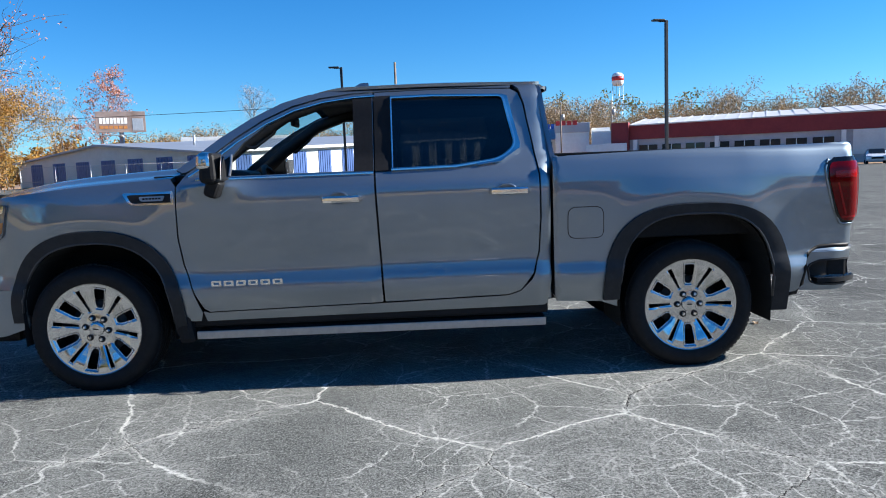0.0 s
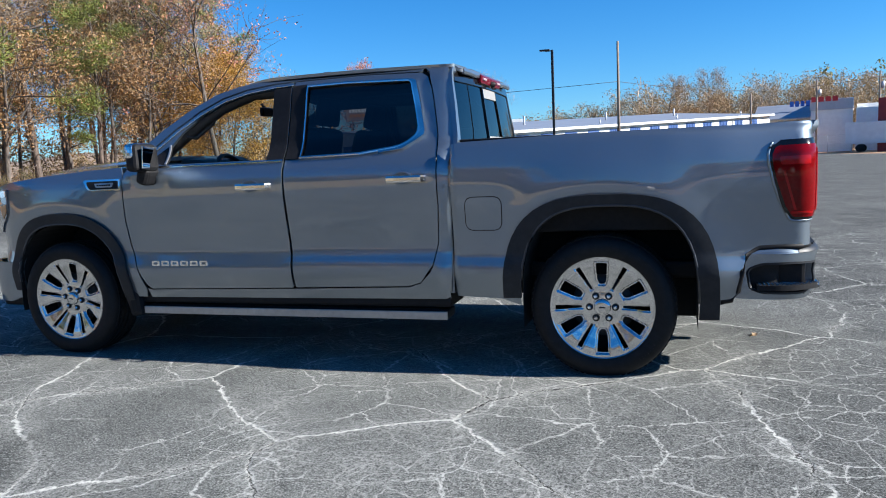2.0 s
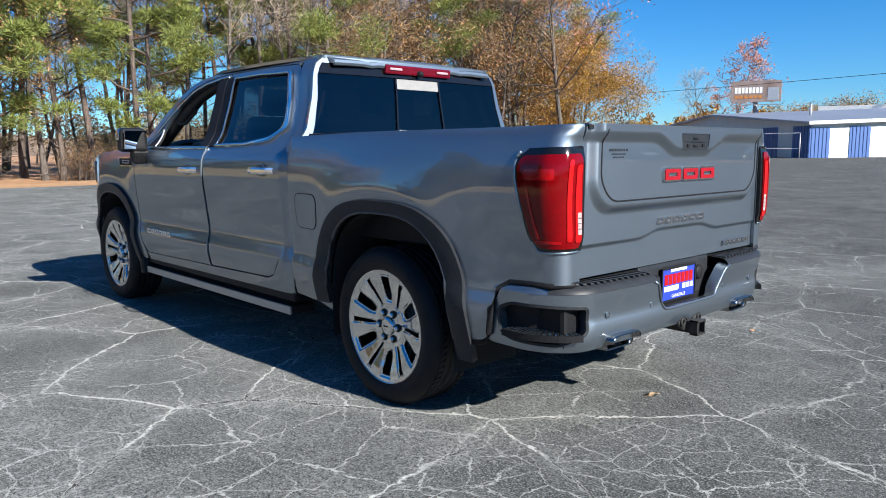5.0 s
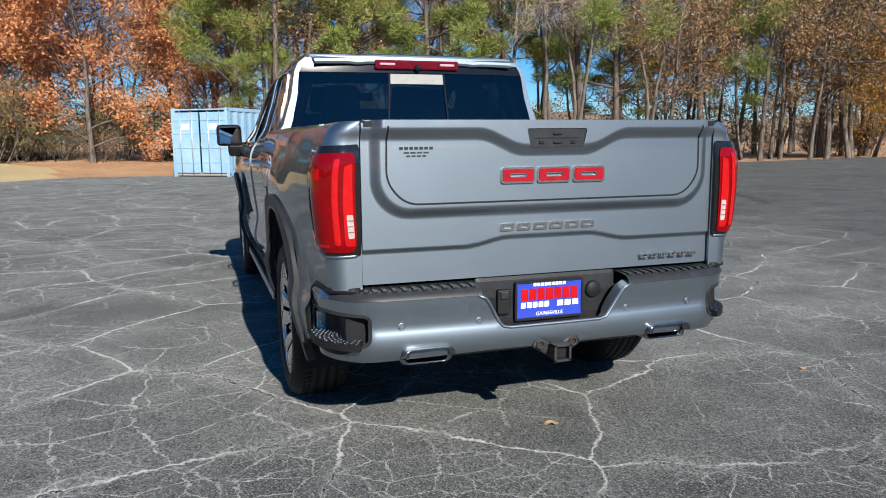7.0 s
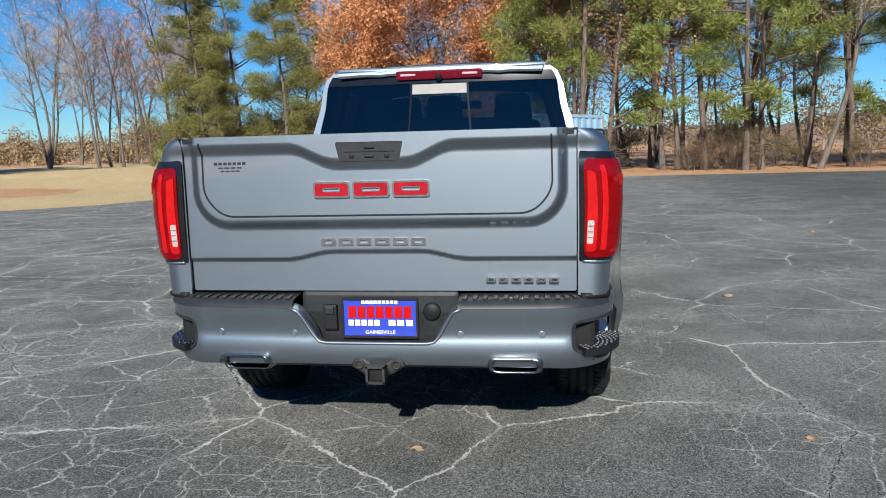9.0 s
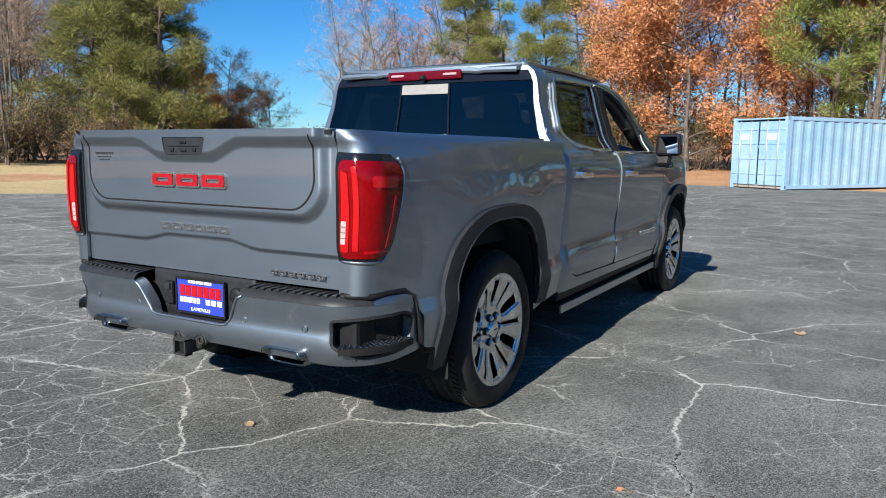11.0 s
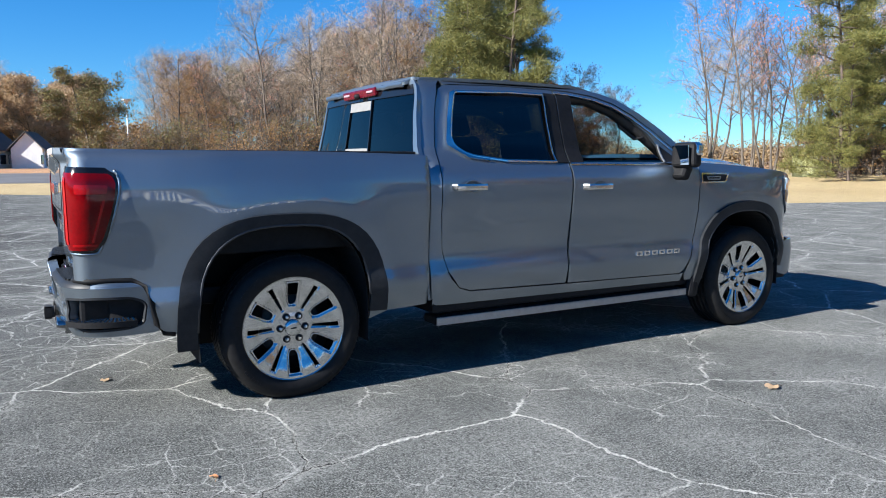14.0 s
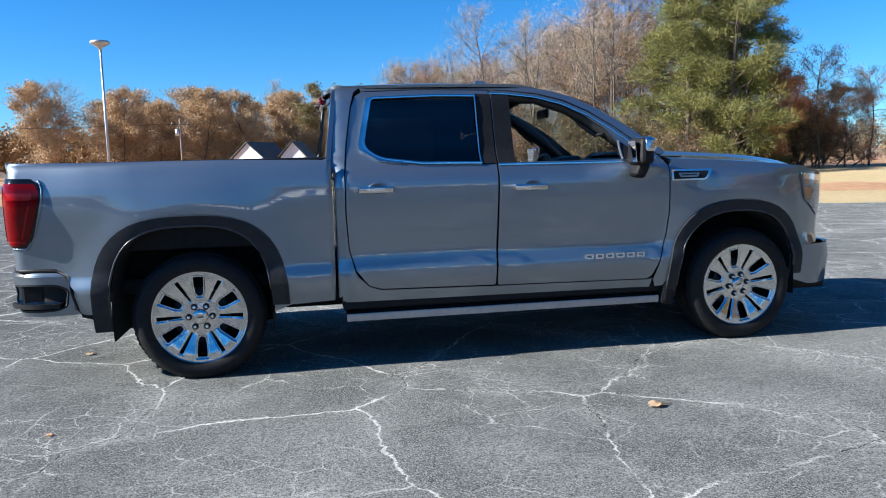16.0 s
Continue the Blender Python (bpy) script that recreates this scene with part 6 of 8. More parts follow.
    # belt and window chrome
    def trim_normal(p, s=s):
        return (0, s, 0.35)

    def on_side(pts, out=0.006, s=s):
        return [(x, s * (float(half_width(x, z)) + out), z) for x, z in pts]

    sect = [(-0.004, -0.009), (0.004, -0.008), (0.006, 0.0), (0.004, 0.008), (-0.004, 0.009)]
    part("belt_trim", sweep("belt_trim", on_side([(x, 1.300 + 0.004 * (x + 1.1)) for x in np.linspace(-1.18, -0.092, 24)]), sect, CHROME, trim_normal), door, "chrome belt trim")
    part("window_trim", sweep("window_trim", on_side(list(resample(A_LINE + [(-0.09, 1.806)], 0.05))[:-1] if False else [(x + 0.012, z - 0.018) for x, z in A_LINE]), [(a * 0.8, b * 0.7) for a, b in sect], CHROME, trim_normal), door, "chrome window trim")
    rw = [p for p in resample(REAR_WIN, 0.03) if p[0] > -0.005]
    rw = rw[:]
    part("window_trim", sweep("window_trim", on_side([(p[0], p[1]) for p in rw]), sect, CHROME, trim_normal), rdoor, "chrome window trim")
    # broad bright piece at the rear edge of the window
    bt = [(0.725, 1.772), (0.765, 1.758), (0.832, 1.455), (0.828, 1.425), (0.70, 1.345), (0.55, 1.327), (0.55, 1.340), (0.69, 1.363), (0.790, 1.442), (0.790, 1.46)]
    part("corner_trim", side_sheet("corner_trim", bt, CHROME, s, out=0.010, step=0.025, thick=0.012), rdoor, "broad chrome window corner")
    # panes
    part("side_pane", side_sheet("side_pane", [(-0.01, 1.322), (-0.01, 1.768), (0.30, 1.772), (0.73, 1.758), (0.80, 1.442), (0.698, 1.364), (0.42, 1.330)], TINT, s, out=-0.012, step=0.06, thick=0.004), rdoor, "dark tinted side pane")
    # pillar cover, black gloss, with a thin bright strip
    pl = [(-0.143, 1.318), (-0.143, 1.768), (-0.098, 1.780), (-0.10, 1.318)]
    part("pillar_cover", side_sheet("pillar_cover", [(-0.215, 1.312), (-0.215, 1.770), (-0.094, 1.782), (-0.094, 1.312)], BLACK_PLASTIC, s, out=0.004, step=0.04, thick=0.02), door, "black pillar cover")
    part("pillar_cover", side_sheet("pillar_cover", [(-0.082, 1.314), (-0.082, 1.782), (0.022, 1.786), (0.022, 1.314)], BLACK_PLASTIC, s, out=0.003, step=0.04, thick=0.01), rdoor, "black pillar cover")
    part("pillar_strip", sweep("pillar_strip", on_side([(0.026, z) for z in np.linspace(1.325, 1.772, 10)], 0.007), [(a * 0.8, b * 0.55) for a, b in sect], CHROME, lambda p, s=s: (0, s, 0.3)), rdoor, "thin chrome strip")
    part("corner_cover", side_sheet("corner_cover", [(-1.150, 1.315), (-0.975, 1.315), (-0.975, 1.445), (-1.06, 1.392)], BLACK_PLASTIC, s, out=0.004, step=0.04), door, "black mirror corner cover")
    part("division_bar", sweep("division_bar", on_side([(-0.978, z) for z in np.linspace(1.318, 1.448, 6)], 0.006), [(a, b * 0.8) for a, b in sect], SATIN, lambda p, s=s: (0, s, 0.3)), door)
    # handles
    for par, hx, hz in ((door, -0.292, 1.150), (rdoor, 0.742, 1.163)):
        y = float(half_width(hx, hz))
        cup = lathe("handle_cup", [(0.0, -s * 0.004), (0.045, s * 0.002), (0.055, s * 0.006), (0.058, s * 0.002)], PAINT, 28)
        q = part("handle_cup", cup, par)
        q.location, q.scale = (hx - 0.02, s * (y + 0.001), hz + 0.004), (1.15, 1, 0.72)
        path = [(hx + dx, s * (y + o), hz) for dx, o in ((-0.128, -0.008), (-0.112, 0.024), (-0.06, 0.036), (0.0, 0.038), (0.06, 0.037), (0.108, 0.031), (0.128, -0.008))]
        part("door_handle", sweep("door_handle", path, [(-0.006, -0.016), (0.004, -0.019), (0.009, -0.008), (0.009, 0.008), (0.004, 0.019), (-0.006, 0.016)], CHROME, lambda p, s=s: (0, s, 0), smooth=False), par, "chrome door handle")
    # badges as plain bars
    y = float(half_width(-0.9, 0.655))
    row_of(rings, "door_badge", (0.44, 0.034, 0.006), 6, 0.014, CHROME, (-0.905, s * (y - 0.001), 0.655), "y", door, "plain chrome badge ring", s)
    hb = rounded([(-1.625, 1.235), (-1.312, 1.237), (-1.312, 1.158), (-1.575, 1.158)], [0.02, 0.01, 0.01, 0.03])
    vent = part("fender_vent", side_sheet("fender_vent", hb, CHROME, s, out=0.010, step=0.03), truck, "chrome fender vent with a dark inset")
    part("inset", side_sheet("inset", rounded([(-1.592, 1.222), (-1.330, 1.224), (-1.330, 1.170), (-1.562, 1.170)], [0.015, 0.005, 0.005, 0.02]), BLACK_PLASTIC, s, out=0.014, step=0.03), vent)
    part("vent_badge", side_sheet("vent_badge", rounded([(-1.52, 1.210), (-1.36, 1.212), (-1.375, 1.182), (-1.505, 1.182)], 0.01), SATIN, s, out=0.017, step=0.03), vent)
    row_of(bars, "vent_bar", (0.11, 0.010, 0.003), 6, 0.006, BLACK_PLASTIC, (-1.44, s * (float(half_width(-1.44, 1.197)) + 0.017), 1.197), "y", vent, "", s)
    # mirror
    mir = part("door_mirror", block("door_mirror", (0.110, 0.215, 0.180), (-1.035, s * 1.100, 1.366), BLACK_PLASTIC, 0.045, (0, 0, s * 6), 4, (0.86, 0.92)), truck, "black door mirror with a chrome cap")
    part("mirror_cap", block("mirror_cap", (0.105, 0.222, 0.104), (-1.052, s * 1.102, 1.408), CHROME, 0.042, (0, 0, s * 6), 4, (0.80, 0.92)), mir, "chrome mirror cap")
    part("mirror_pane", block("mirror_pane", (0.006, 0.178, 0.140), (-0.980, s * 1.096, 1.366), MIRROR_GLASS, 0.002, (0, 5, s * -10)), mir, "mirror glass")
    part("mirror_foot", block("mirror_foot", (0.085, 0.15, 0.115), (-1.05, s * 1.035, 1.245), BLACK_PLASTIC, 0.035, (0, s * -22, 0), 3, (1.1, 1.1)), mir, "black mirror foot")
    # running board
    brd = part("running_board", block("running_board", (2.20, 0.165, 0.055), (-0.145, s * 0.868, 0.330), BLACK_PLASTIC, 0.012), truck, "black running board with a satin metal edge")
    part("board_edge", block("board_edge", (2.20, 0.014, 0.050), (-0.145, s * 0.957, 0.328), SATIN, 0.005), brd, "satin metal edge strip")
    for k in range(3):
        part("tread_rib", block("tread_rib", (2.10, 0.012, 0.006), (-0.145, s * (0.82 + 0.04 * k), 0.3595), RUBBER, 0.002), brd)
    for bx in (-0.95, 0.60):
        part("board_arm", tube("board_arm", [(bx, s * 0.80, 0.32), (bx, s * 0.70, 0.37), (bx, s * 0.62, 0.44)], 0.02, STEEL_DARK), brd, "dark steel arm")
    # lower dark sill
    part("lower_sill", block("lower_sill", (2.25, 0.30, 0.10), (-0.15, s * 0.79, 0.425), BLACK_PLASTIC, 0.02), truck, "black lower sill")
    # mud flaps
    part("mud_flap", block("mud_flap", (0.105, 0.20, 0.21), (-HUB_X + 0.560, s * 0.885, 0.385), BLACK_PLASTIC, 0.035, (0, -8, 0)), truck, "black mud flap")
    # headlamp wrapping the corner
    def lamp_skin(u, v, s=s):
        return u, s * (half_width(u, v) + 0.012), v
    hl = rounded([(-2.345, 1.195), (-2.66, 1.165), (-2.78, 1.12), (-2.78, 0.95), (-2.60, 0.86), (-2.395, 1.00)], 0.03)
    head = part("headlamp", panel("headlamp", hl, lamp_skin, LAMP_GREY, (), 0.03, 0.03, flip=(s > 0)), truck, "dark headlamp with bright bars")
    part("lamp_bar", panel("lamp_bar", rounded([(-2.36, 1.185), (-2.60, 1.165), (-2.60, 1.120), (-2.372, 1.140)], 0.01), lambda u, v, s=s: (u, s * (half_width(u, v) + 0.016), v), CHROME, (), 0.02, 0.01, flip=(s > 0)), head, "bright lamp bar")
    part("amber_corner", panel("amber_corner", rounded([(-2.378, 1.085), (-2.50, 1.065), (-2.47, 0.975), (-2.40, 1.02)], 0.01), lambda u, v, s=s: (u, s * (half_width(u, v) + 0.016), v), AMBER, (), 0.02, 0.01, flip=(s > 0)), head, "amber corner lamp")
    # fuel door on the left side only
    if s < 0:
        fd = rounded([(1.103, 1.040), (1.318, 1.040), (1.318, 0.850), (1.103, 0.850)], 0.05)
        part("fuel_door", side_sheet("fuel_door", fd, PAINT, s, width=bed_width, out=0.003, step=0.04, thick=0.02), bed_side, "grey metallic fuel door")
        part("fuel_gap", sweep("fuel_gap", [(x, s * (float(bed_width(x, z)) + 0.0012), z) for x, z in resample(fd, 0.02)], [(-0.002, -0.005), (0.001, -0.005), (0.001, 0.005), (-0.002, 0.005)], BLACK_PLASTIC, lambda p, s=s: (0, s, 0), closed=True), bed_side)
    # bed rail cap and inner wall
    part("rail_cap", sweep("rail_cap", [(x, s * (0.880 - float(tail_in(x))), 1.352 + 0.0205 * (x - 1.05) - SAG * float(step01(x, 1.5, 2.75))) for x in np.linspace(1.03, 2.86, 20)], [(0.004, -0.040), (0.007, 0.0), (0.003, 0.034), (-0.01, 0.034), (-0.01, -0.040)], BLACK_PLASTIC, lambda p: (0, 0, 1)), truck, "black bed rail cap")
    part("bed_wall", block("bed_wall", (1.90, 0.03, 0.56), (1.98, s * 0.84, 1.10), BLACK_PLASTIC, 0.008), truck, "black bed inner wall")

for s in (-1, 1):
    for hx in (-HUB_X, HUB_X):
        w = build_wheel(s) if hx < 0 else None
        if w is None:
            w = copy_thing(last, Matrix.Identity(4))
        last = w
        for key in ("label", "category"):
            if key in w:
                del w[key]
        w.parent = truck
        w["label"] = "black tyre on a polished twin-spoke alloy rim"
        w.matrix_basis = pose(hx, s * HUB_Y, HUB_Z, 0, (10 if hx < 0 else 0), 0)

# roof, hood, windscreen, rear window
roof_half = smooth_curve([(-0.70, 0.68), (-0.3, 0.715), (0.3, 0.722), (0.95, 0.705), (1.06, 0.69)])
roof_top = smooth_curve([(-0.85, 1.735), (-0.66, 1.806), (-0.45, 1.858), (-0.10, 1.893), (0.35, 1.902), (0.80, 1.882), (0.98, 1.855), (1.06, 1.84)])


def roof_skin(x, q):
    e = np.abs(q) ** 2.6
    z = roof_top(x) * (1 - e) + (1.842 + 0.014 * np.cos((x - 0.2) * 1.6) - 0.09 * step01(-x, 0.25, 0.80)) * e
    z = z - 0.006 * np.exp(-((np.abs(q) - 0.55) / 0.05) ** 2)
    return x, q * roof_half(x), z


part("roof", panel("roof", [(-0.62, -1), (-0.62, 1), (0.985, 1), (0.985, -1)], roof_skin, PAINT, (), 0.05, 0.02, flip=False), truck, "grey metallic roof")
part("roof_spoiler", panel("roof_spoiler", [(0.955, -0.965), (0.955, 0.965), (1.035, 0.935), (1.035, -0.935)], lambda x, q: (x, q * 0.705, roof_skin(np.minimum(x, 0.985), q)[2] + 0.004 - 0.036 * step01(x, 0.952, 1.03)), PAINT, (), 0.03, 0.020), truck, "grey metallic roof lip")
lip_q = np.linspace(-0.935, 0.935, 25)
lip_z = roof_skin(np.full(25, 0.985), lip_q)[2] - 0.046
part("lip_edge", sweep("lip_edge", [(1.037, q * 0.705, float(z)) for q, z in zip(lip_q, lip_z)], [(-0.012, -0.017), (0.002, -0.016), (0.004, 0.0), (0.0, 0.014), (-0.014, 0.017)], PAINT, lambda p: (1, 0, 0)), truck, "grey metallic edge of the roof lip")
ch = part("high_brake_lamp", block("high_brake_lamp", (0.10, 0.56, 0.058), (1.002, 0, 1.795), MAROON, 0.012, (0, 8, 0)), truck, "dark red high brake lamp with clear ends")
for s in (-1, 1):
    part("cargo_lamp", block("cargo_lamp", (0.02, 0.10, 0.016), (1.050, s * 0.20, 1.791), PALE_RED, 0.006), ch, "clear cargo lamp")
part("camera_pod", lathe("camera_pod", [(0.0, 0.03), (0.014, 0.026), (0.022, 0.0)], BLACK_PLASTIC, 20, "x", (1.052, 0, 1.772)), ch)
fin_v = [(-0.36, 0, 1.875), (-0.22, 0, 1.955), (-0.165, 0, 1.955), (-0.15, 0, 1.888)]
fv, ff = [], []
for x, _, z in fin_v:
    wdt = 0.018 if z > 1.93 else 0.035
    fv += [(x, -wdt, z), (x, wdt, z)]
ff = [(0, 2, 3, 1), (2, 4, 5, 3), (4, 6, 7, 5), (0, 6, 4, 2), (1, 3, 5, 7), (0, 1, 7, 6)]
part("antenna_fin", mesh_of("antenna_fin", fv, ff, PAINT), truck, "grey shark-fin antenna")


def screen_skin(u, q):
    """Windscreen: u runs from cowl (0) to roof (1)."""
    x = -1.40 + 0.80 * u - 0.06 * (1 - q * q) * (1 - u)
    x = x - 0.05 * (1 - q * q)
    z = 1.315 + (1.805 - 1.315) * (np.maximum(u, 0) ** 0.93)
    z = z + 0.03 * u * (1 - q * q)
    return x + 0.05, q * (0.80 - 0.135 * u), z


part("windscreen", panel("windscreen", [(0, -1), (0, 1), (1, 1), (1, -1)], screen_skin, CLEAR, (), 0.1, 0.006), truck, "clear curved windscreen")
part("cowl", block("cowl", (0.20, 1.60, 0.05), (-1.40, 0, 1.305), BLACK_PLASTIC, 0.012), truck, "black windscreen cowl")
hood_line = smooth_curve([(-2.84, 1.135), (-2.70, 1.185), (-2.40, 1.250), (-2.0, 1.300), (-1.6, 1.325), (-1.33, 1.338)])


def hood_skin(x, q):
    w = 0.895 - nose_in(x) * 0.9
    z = hood_line(x) + 0.035 * step01(1 - np.abs(q), 0.18, 0.42) + 0.012 * (1 - q * q) - 0.03 * np.abs(q) ** 8
    return x, q * w, z


part("hood", panel("hood", [(-2.80, -1), (-2.80, 1), (-1.36, 1), (-1.36, -1)], hood_skin, PAINT, (), 0.05, 0.03), truck, "grey metallic hood")
# nose, seen only from the side and above
part("front_panel", block("front_panel", (0.22, 1.10, 0.62), (-2.70, 0, 0.84), BLACK_PLASTIC, 0.06, seg=3), truck, "dark front panel")
gr = part("grille", block("grille", (0.05, 0.96, 0.46), (-2.838, 0, 0.93), CHROME, 0.03), truck, "chrome grille surround with dark mesh")
part("grille_mesh", block("grille_mesh", (0.02, 0.88, 0.38), (-2.862, 0, 0.93), BLACK_PLASTIC, 0.01), gr)
for k in range(9):
    part("grille_bar", block("grille_bar", (0.012, 0.84, 0.012), (-2.874, 0, 0.77 + 0.04 * k), SATIN, 0.004), gr)


def wrap(sv, side0=0.80, r=0.15):
    """Plan of a bumper: distance from the middle to x offset and y."""
    a = np.abs(sv)
    y = np.where(a < side0, a, np.where(a < side0 + r * math.pi / 2, side0 + r * np.sin((a - side0) / r), side0 + r + 0.0 * a))
    x = np.where(a < side0, 0, np.where(a < side0 + r * math.pi / 2, r * (1 - np.cos((a - side0) / r)), r + (a - side0 - r * math.pi / 2)))
    return x, y * np.sign(sv)


def front_skin(sv, z):
    x, y = wrap(sv, 0.52, 0.38)
    bow = 0.06 * (y / 0.9) ** 2
    return -2.865 + x + bow + 0.03 * np.abs(z - 0.55) / 0.2, y * 1.03, z


part("front_bumper", panel("front_bumper", rounded([(-1.22, 0.655), (1.22, 0.655), (1.24, 0.42), (1.05, 0.36), (-1.05, 0.36), (-1.24, 0.42)], 0.04), front_skin, PAINT, [rounded([(-0.55, 0.60), (0.55, 0.60), (0.48, 0.42), (-0.48, 0.42)], 0.03)], 0.05, 0.03, flip=True), truck, "grey front bumper")
part("front_valance", block("front_valance", (0.28, 1.50, 0.10), (-2.60, 0, 0.34), BLACK_PLASTIC, 0.03), truck, "black front valance")

# cab back with the rear window
def back_x(z):
    return 0.985 + (1.80 - z) * 0.135


def back_half(z):
    return side_profile(z) - 0.002 - 0.042 * waist(z)


def back_skin(q, z):
    return back_x(z) + 0.035 * (1 - q * q), q * back_half(z), z


W_TOP, W_BOT = 1.745, 1.37
part("cab_back", panel("cab_back", [(-1.0, 1.22), (1.0, 1.22), (1.0, 1.84), (-1.0, 1.84)], back_skin, PAINT, [rounded([(-0.940, W_BOT), (0.940, W_BOT), (0.966, W_TOP), (-0.966, W_TOP)], 0.02)], 0.05, 0.03, flip=False), truck, "grey metallic cab back")
part("cab_back_lower", block("cab_back_lower", (0.03, 1.86, 0.78), (0.985, 0, 0.85), PAINT, 0.01), truck, "grey metallic lower cab back")
rear_glass = part("rear_window", panel("rear_window", rounded([(-0.945, W_BOT - 0.004), (0.945, W_BOT - 0.004), (0.970, W_TOP + 0.004), (-0.970, W_TOP + 0.004)], 0.02), lambda q, z: (back_skin(q, z)[0] - 0.006, *back_skin(q, z)[1:]), TINT, (), 0.08, 0.004), truck, "dark tinted rear window with a sliding pane")
for q0 in (-0.235, 0.235):
    part("slider_frame", panel("slider_frame", [(q0 - 0.007, W_BOT), (q0 + 0.007, W_BOT), (q0 + 0.007, W_TOP), (q0 - 0.007, W_TOP)], lambda q, z: (back_skin(q, z)[0] + 0.004, *back_skin(q, z)[1:]), GLOSS_BLACK, (), 0.05, 0.01), rear_glass, "black slider frame")
for z0, z1 in ((W_TOP - 0.075, W_TOP - 0.012), (W_BOT + 0.004, W_BOT + 0.040)):
    part("slider_band", panel("slider_band", [(-0.225, z0), (0.225, z0), (0.225, z1), (-0.225, z1)], lambda q, z: (back_skin(q, z)[0] + 0.002, *back_skin(q, z)[1:]), BAND_GREY, (), 0.05, 0.006), rear_glass, "pale slider band")
part("window_frit", panel("window_frit", [(-0.962, W_TOP - 0.006), (0.962, W_TOP - 0.006), (0.958, 1.800), (-0.958, 1.800)], lambda q, z: (back_skin(q, z)[0] + 0.004, *back_skin(q, z)[1:]), GLOSS_BLACK, (), 0.05, 0.006), rear_glass)

# bed floor and front wall
part("bed_floor", block("bed_floor", (1.84, 1.68, 0.04), (1.97, 0, 0.84), BLACK_PLASTIC, 0.01), truck, "black bed floor")
for k in range(9):
    part("floor_rib", block("floor_rib", (1.80, 0.05, 0.02), (1.97, -0.64 + 0.16 * k, 0.868), BLACK_PLASTIC, 0.006), truck)
part("bed_front", block("bed_front", (0.04, 1.80, 0.90), (1.045, 0, 0.915), PAINT, 0.01), truck, "grey metallic bed front wall")

# tailgate
GX = 2.965


def gate_skin(y, z):
    a = np.abs(y)
    # the inner gate stands proud of the shell, with a chamfer and round lower corners
    qx, qz = a - 0.715 + 0.11, 1.075 + 0.11 - z
    d = np.hypot(np.maximum(qx, 0), np.maximum(qz, 0)) + np.minimum(np.maximum(qx, qz), 0) - 0.11
    x = GX - 0.020 + 0.030 * (1 - step01(d, 0.006, 0.052))
    # top lip, lower towards the handle
    low = 1.352 - 0.066 * (1 - soft_ramp(a, 0.165, 0.305))
    x = x + 0.030 * step01(z, low - 0.026, low + 0.026) * (1 - 0.35 * step01(d, 0.0, 0.04))
    # the shell curls under, then the lower band stands out again, higher in the middle
    led = 0.890 + 0.032 * (1 - soft_ramp(a, 0.205, 0.345))
    x = x - 0.013 * step01(led + 0.022 - z, 0.0, 0.022)
    return x + 0.006 * (1 - (y / 0.8) ** 2), y, z


gate = part("tailgate", panel("tailgate", rounded([(-0.796, 0.770), (0.796, 0.770), (0.795, 1.405), (-0.795, 1.405)], 0.008), gate_skin, PAINT,
                              [rounded([(-0.135, 1.372), (0.135, 1.372), (0.118, 1.296), (-0.118, 1.296)], 0.012)], 0.0062, 0.05), truck, "grey metallic tailgate with a split inner gate")
part("gate_inner", block("gate_inner", (0.06, 1.56, 0.56), (2.895, 0, 1.09), BLACK_PLASTIC, 0.01), gate, "black tailgate lining")
part("gate_cap", sweep("gate_cap", [(2.950, y, 1.394) for y in np.linspace(-0.786, 0.786, 24)], [(0.006, -0.030), (0.009, 0.0), (0.006, 0.022), (-0.012, 0.022), (-0.012, -0.030)], BLACK_PLASTIC, lambda p: (0, 0, 1)), gate, "black tailgate cap")
seam = rounded([(-0.700, 1.400), (-0.705, 1.17), (-0.630, 1.083), (0.630, 1.083), (0.705, 1.17), (0.700, 1.400)], [0, 0.05, 0.07, 0.07, 0.05, 0], 6)
seam = resample(seam, 0.02)
seam = [p for p in seam if p[1] < 1.399]
k0 = int(np.argmin([p[0] * 10 - p[1] for p in seam]))
seam = seam[k0:] + seam[:k0]
part("gate_seam", sweep("gate_seam", [(float(gate_skin(np.array(y), np.array(z))[0]) + 0.0005, y, z) for y, z in seam], [(-0.003, -0.0035), (0.0015, -0.0035), (0.0015, 0.0035), (-0.003, 0.0035)], BLACK_PLASTIC, lambda p: (1, 0, 0)), gate, "dark seam of the inner gate")
hnd = part("gate_handle", panel("gate_handle", rounded([(-0.133, 1.371), (0.133, 1.371), (0.117, 1.297), (-0.117, 1.297)], 0.012), lambda y, z: (GX + 0.042 + 0 * y, y, z), TRIM_GREY, (), 0.02, 0.02), gate, "charcoal tailgate handle with buttons")
for (yy, zz, w2, h2) in ((0, 1.350, 0.040, 0.010), (0, 1.315, 0.036, 0.010), (-0.07, 1.318, 0.020, 0.016), (0.07, 1.318, 0.020, 0.016)):
    part("button", block("button", (0.008, w2, h2), (GX + 0.044, yy, zz), BLACK_PLASTIC, 0.003), hnd)
part("handle_line", block("handle_line", (0.004, 0.20, 0.004), (GX + 0.0425, 0, 1.334), BLACK_PLASTIC, 0.001), hnd)
gate.location.z = -SAG
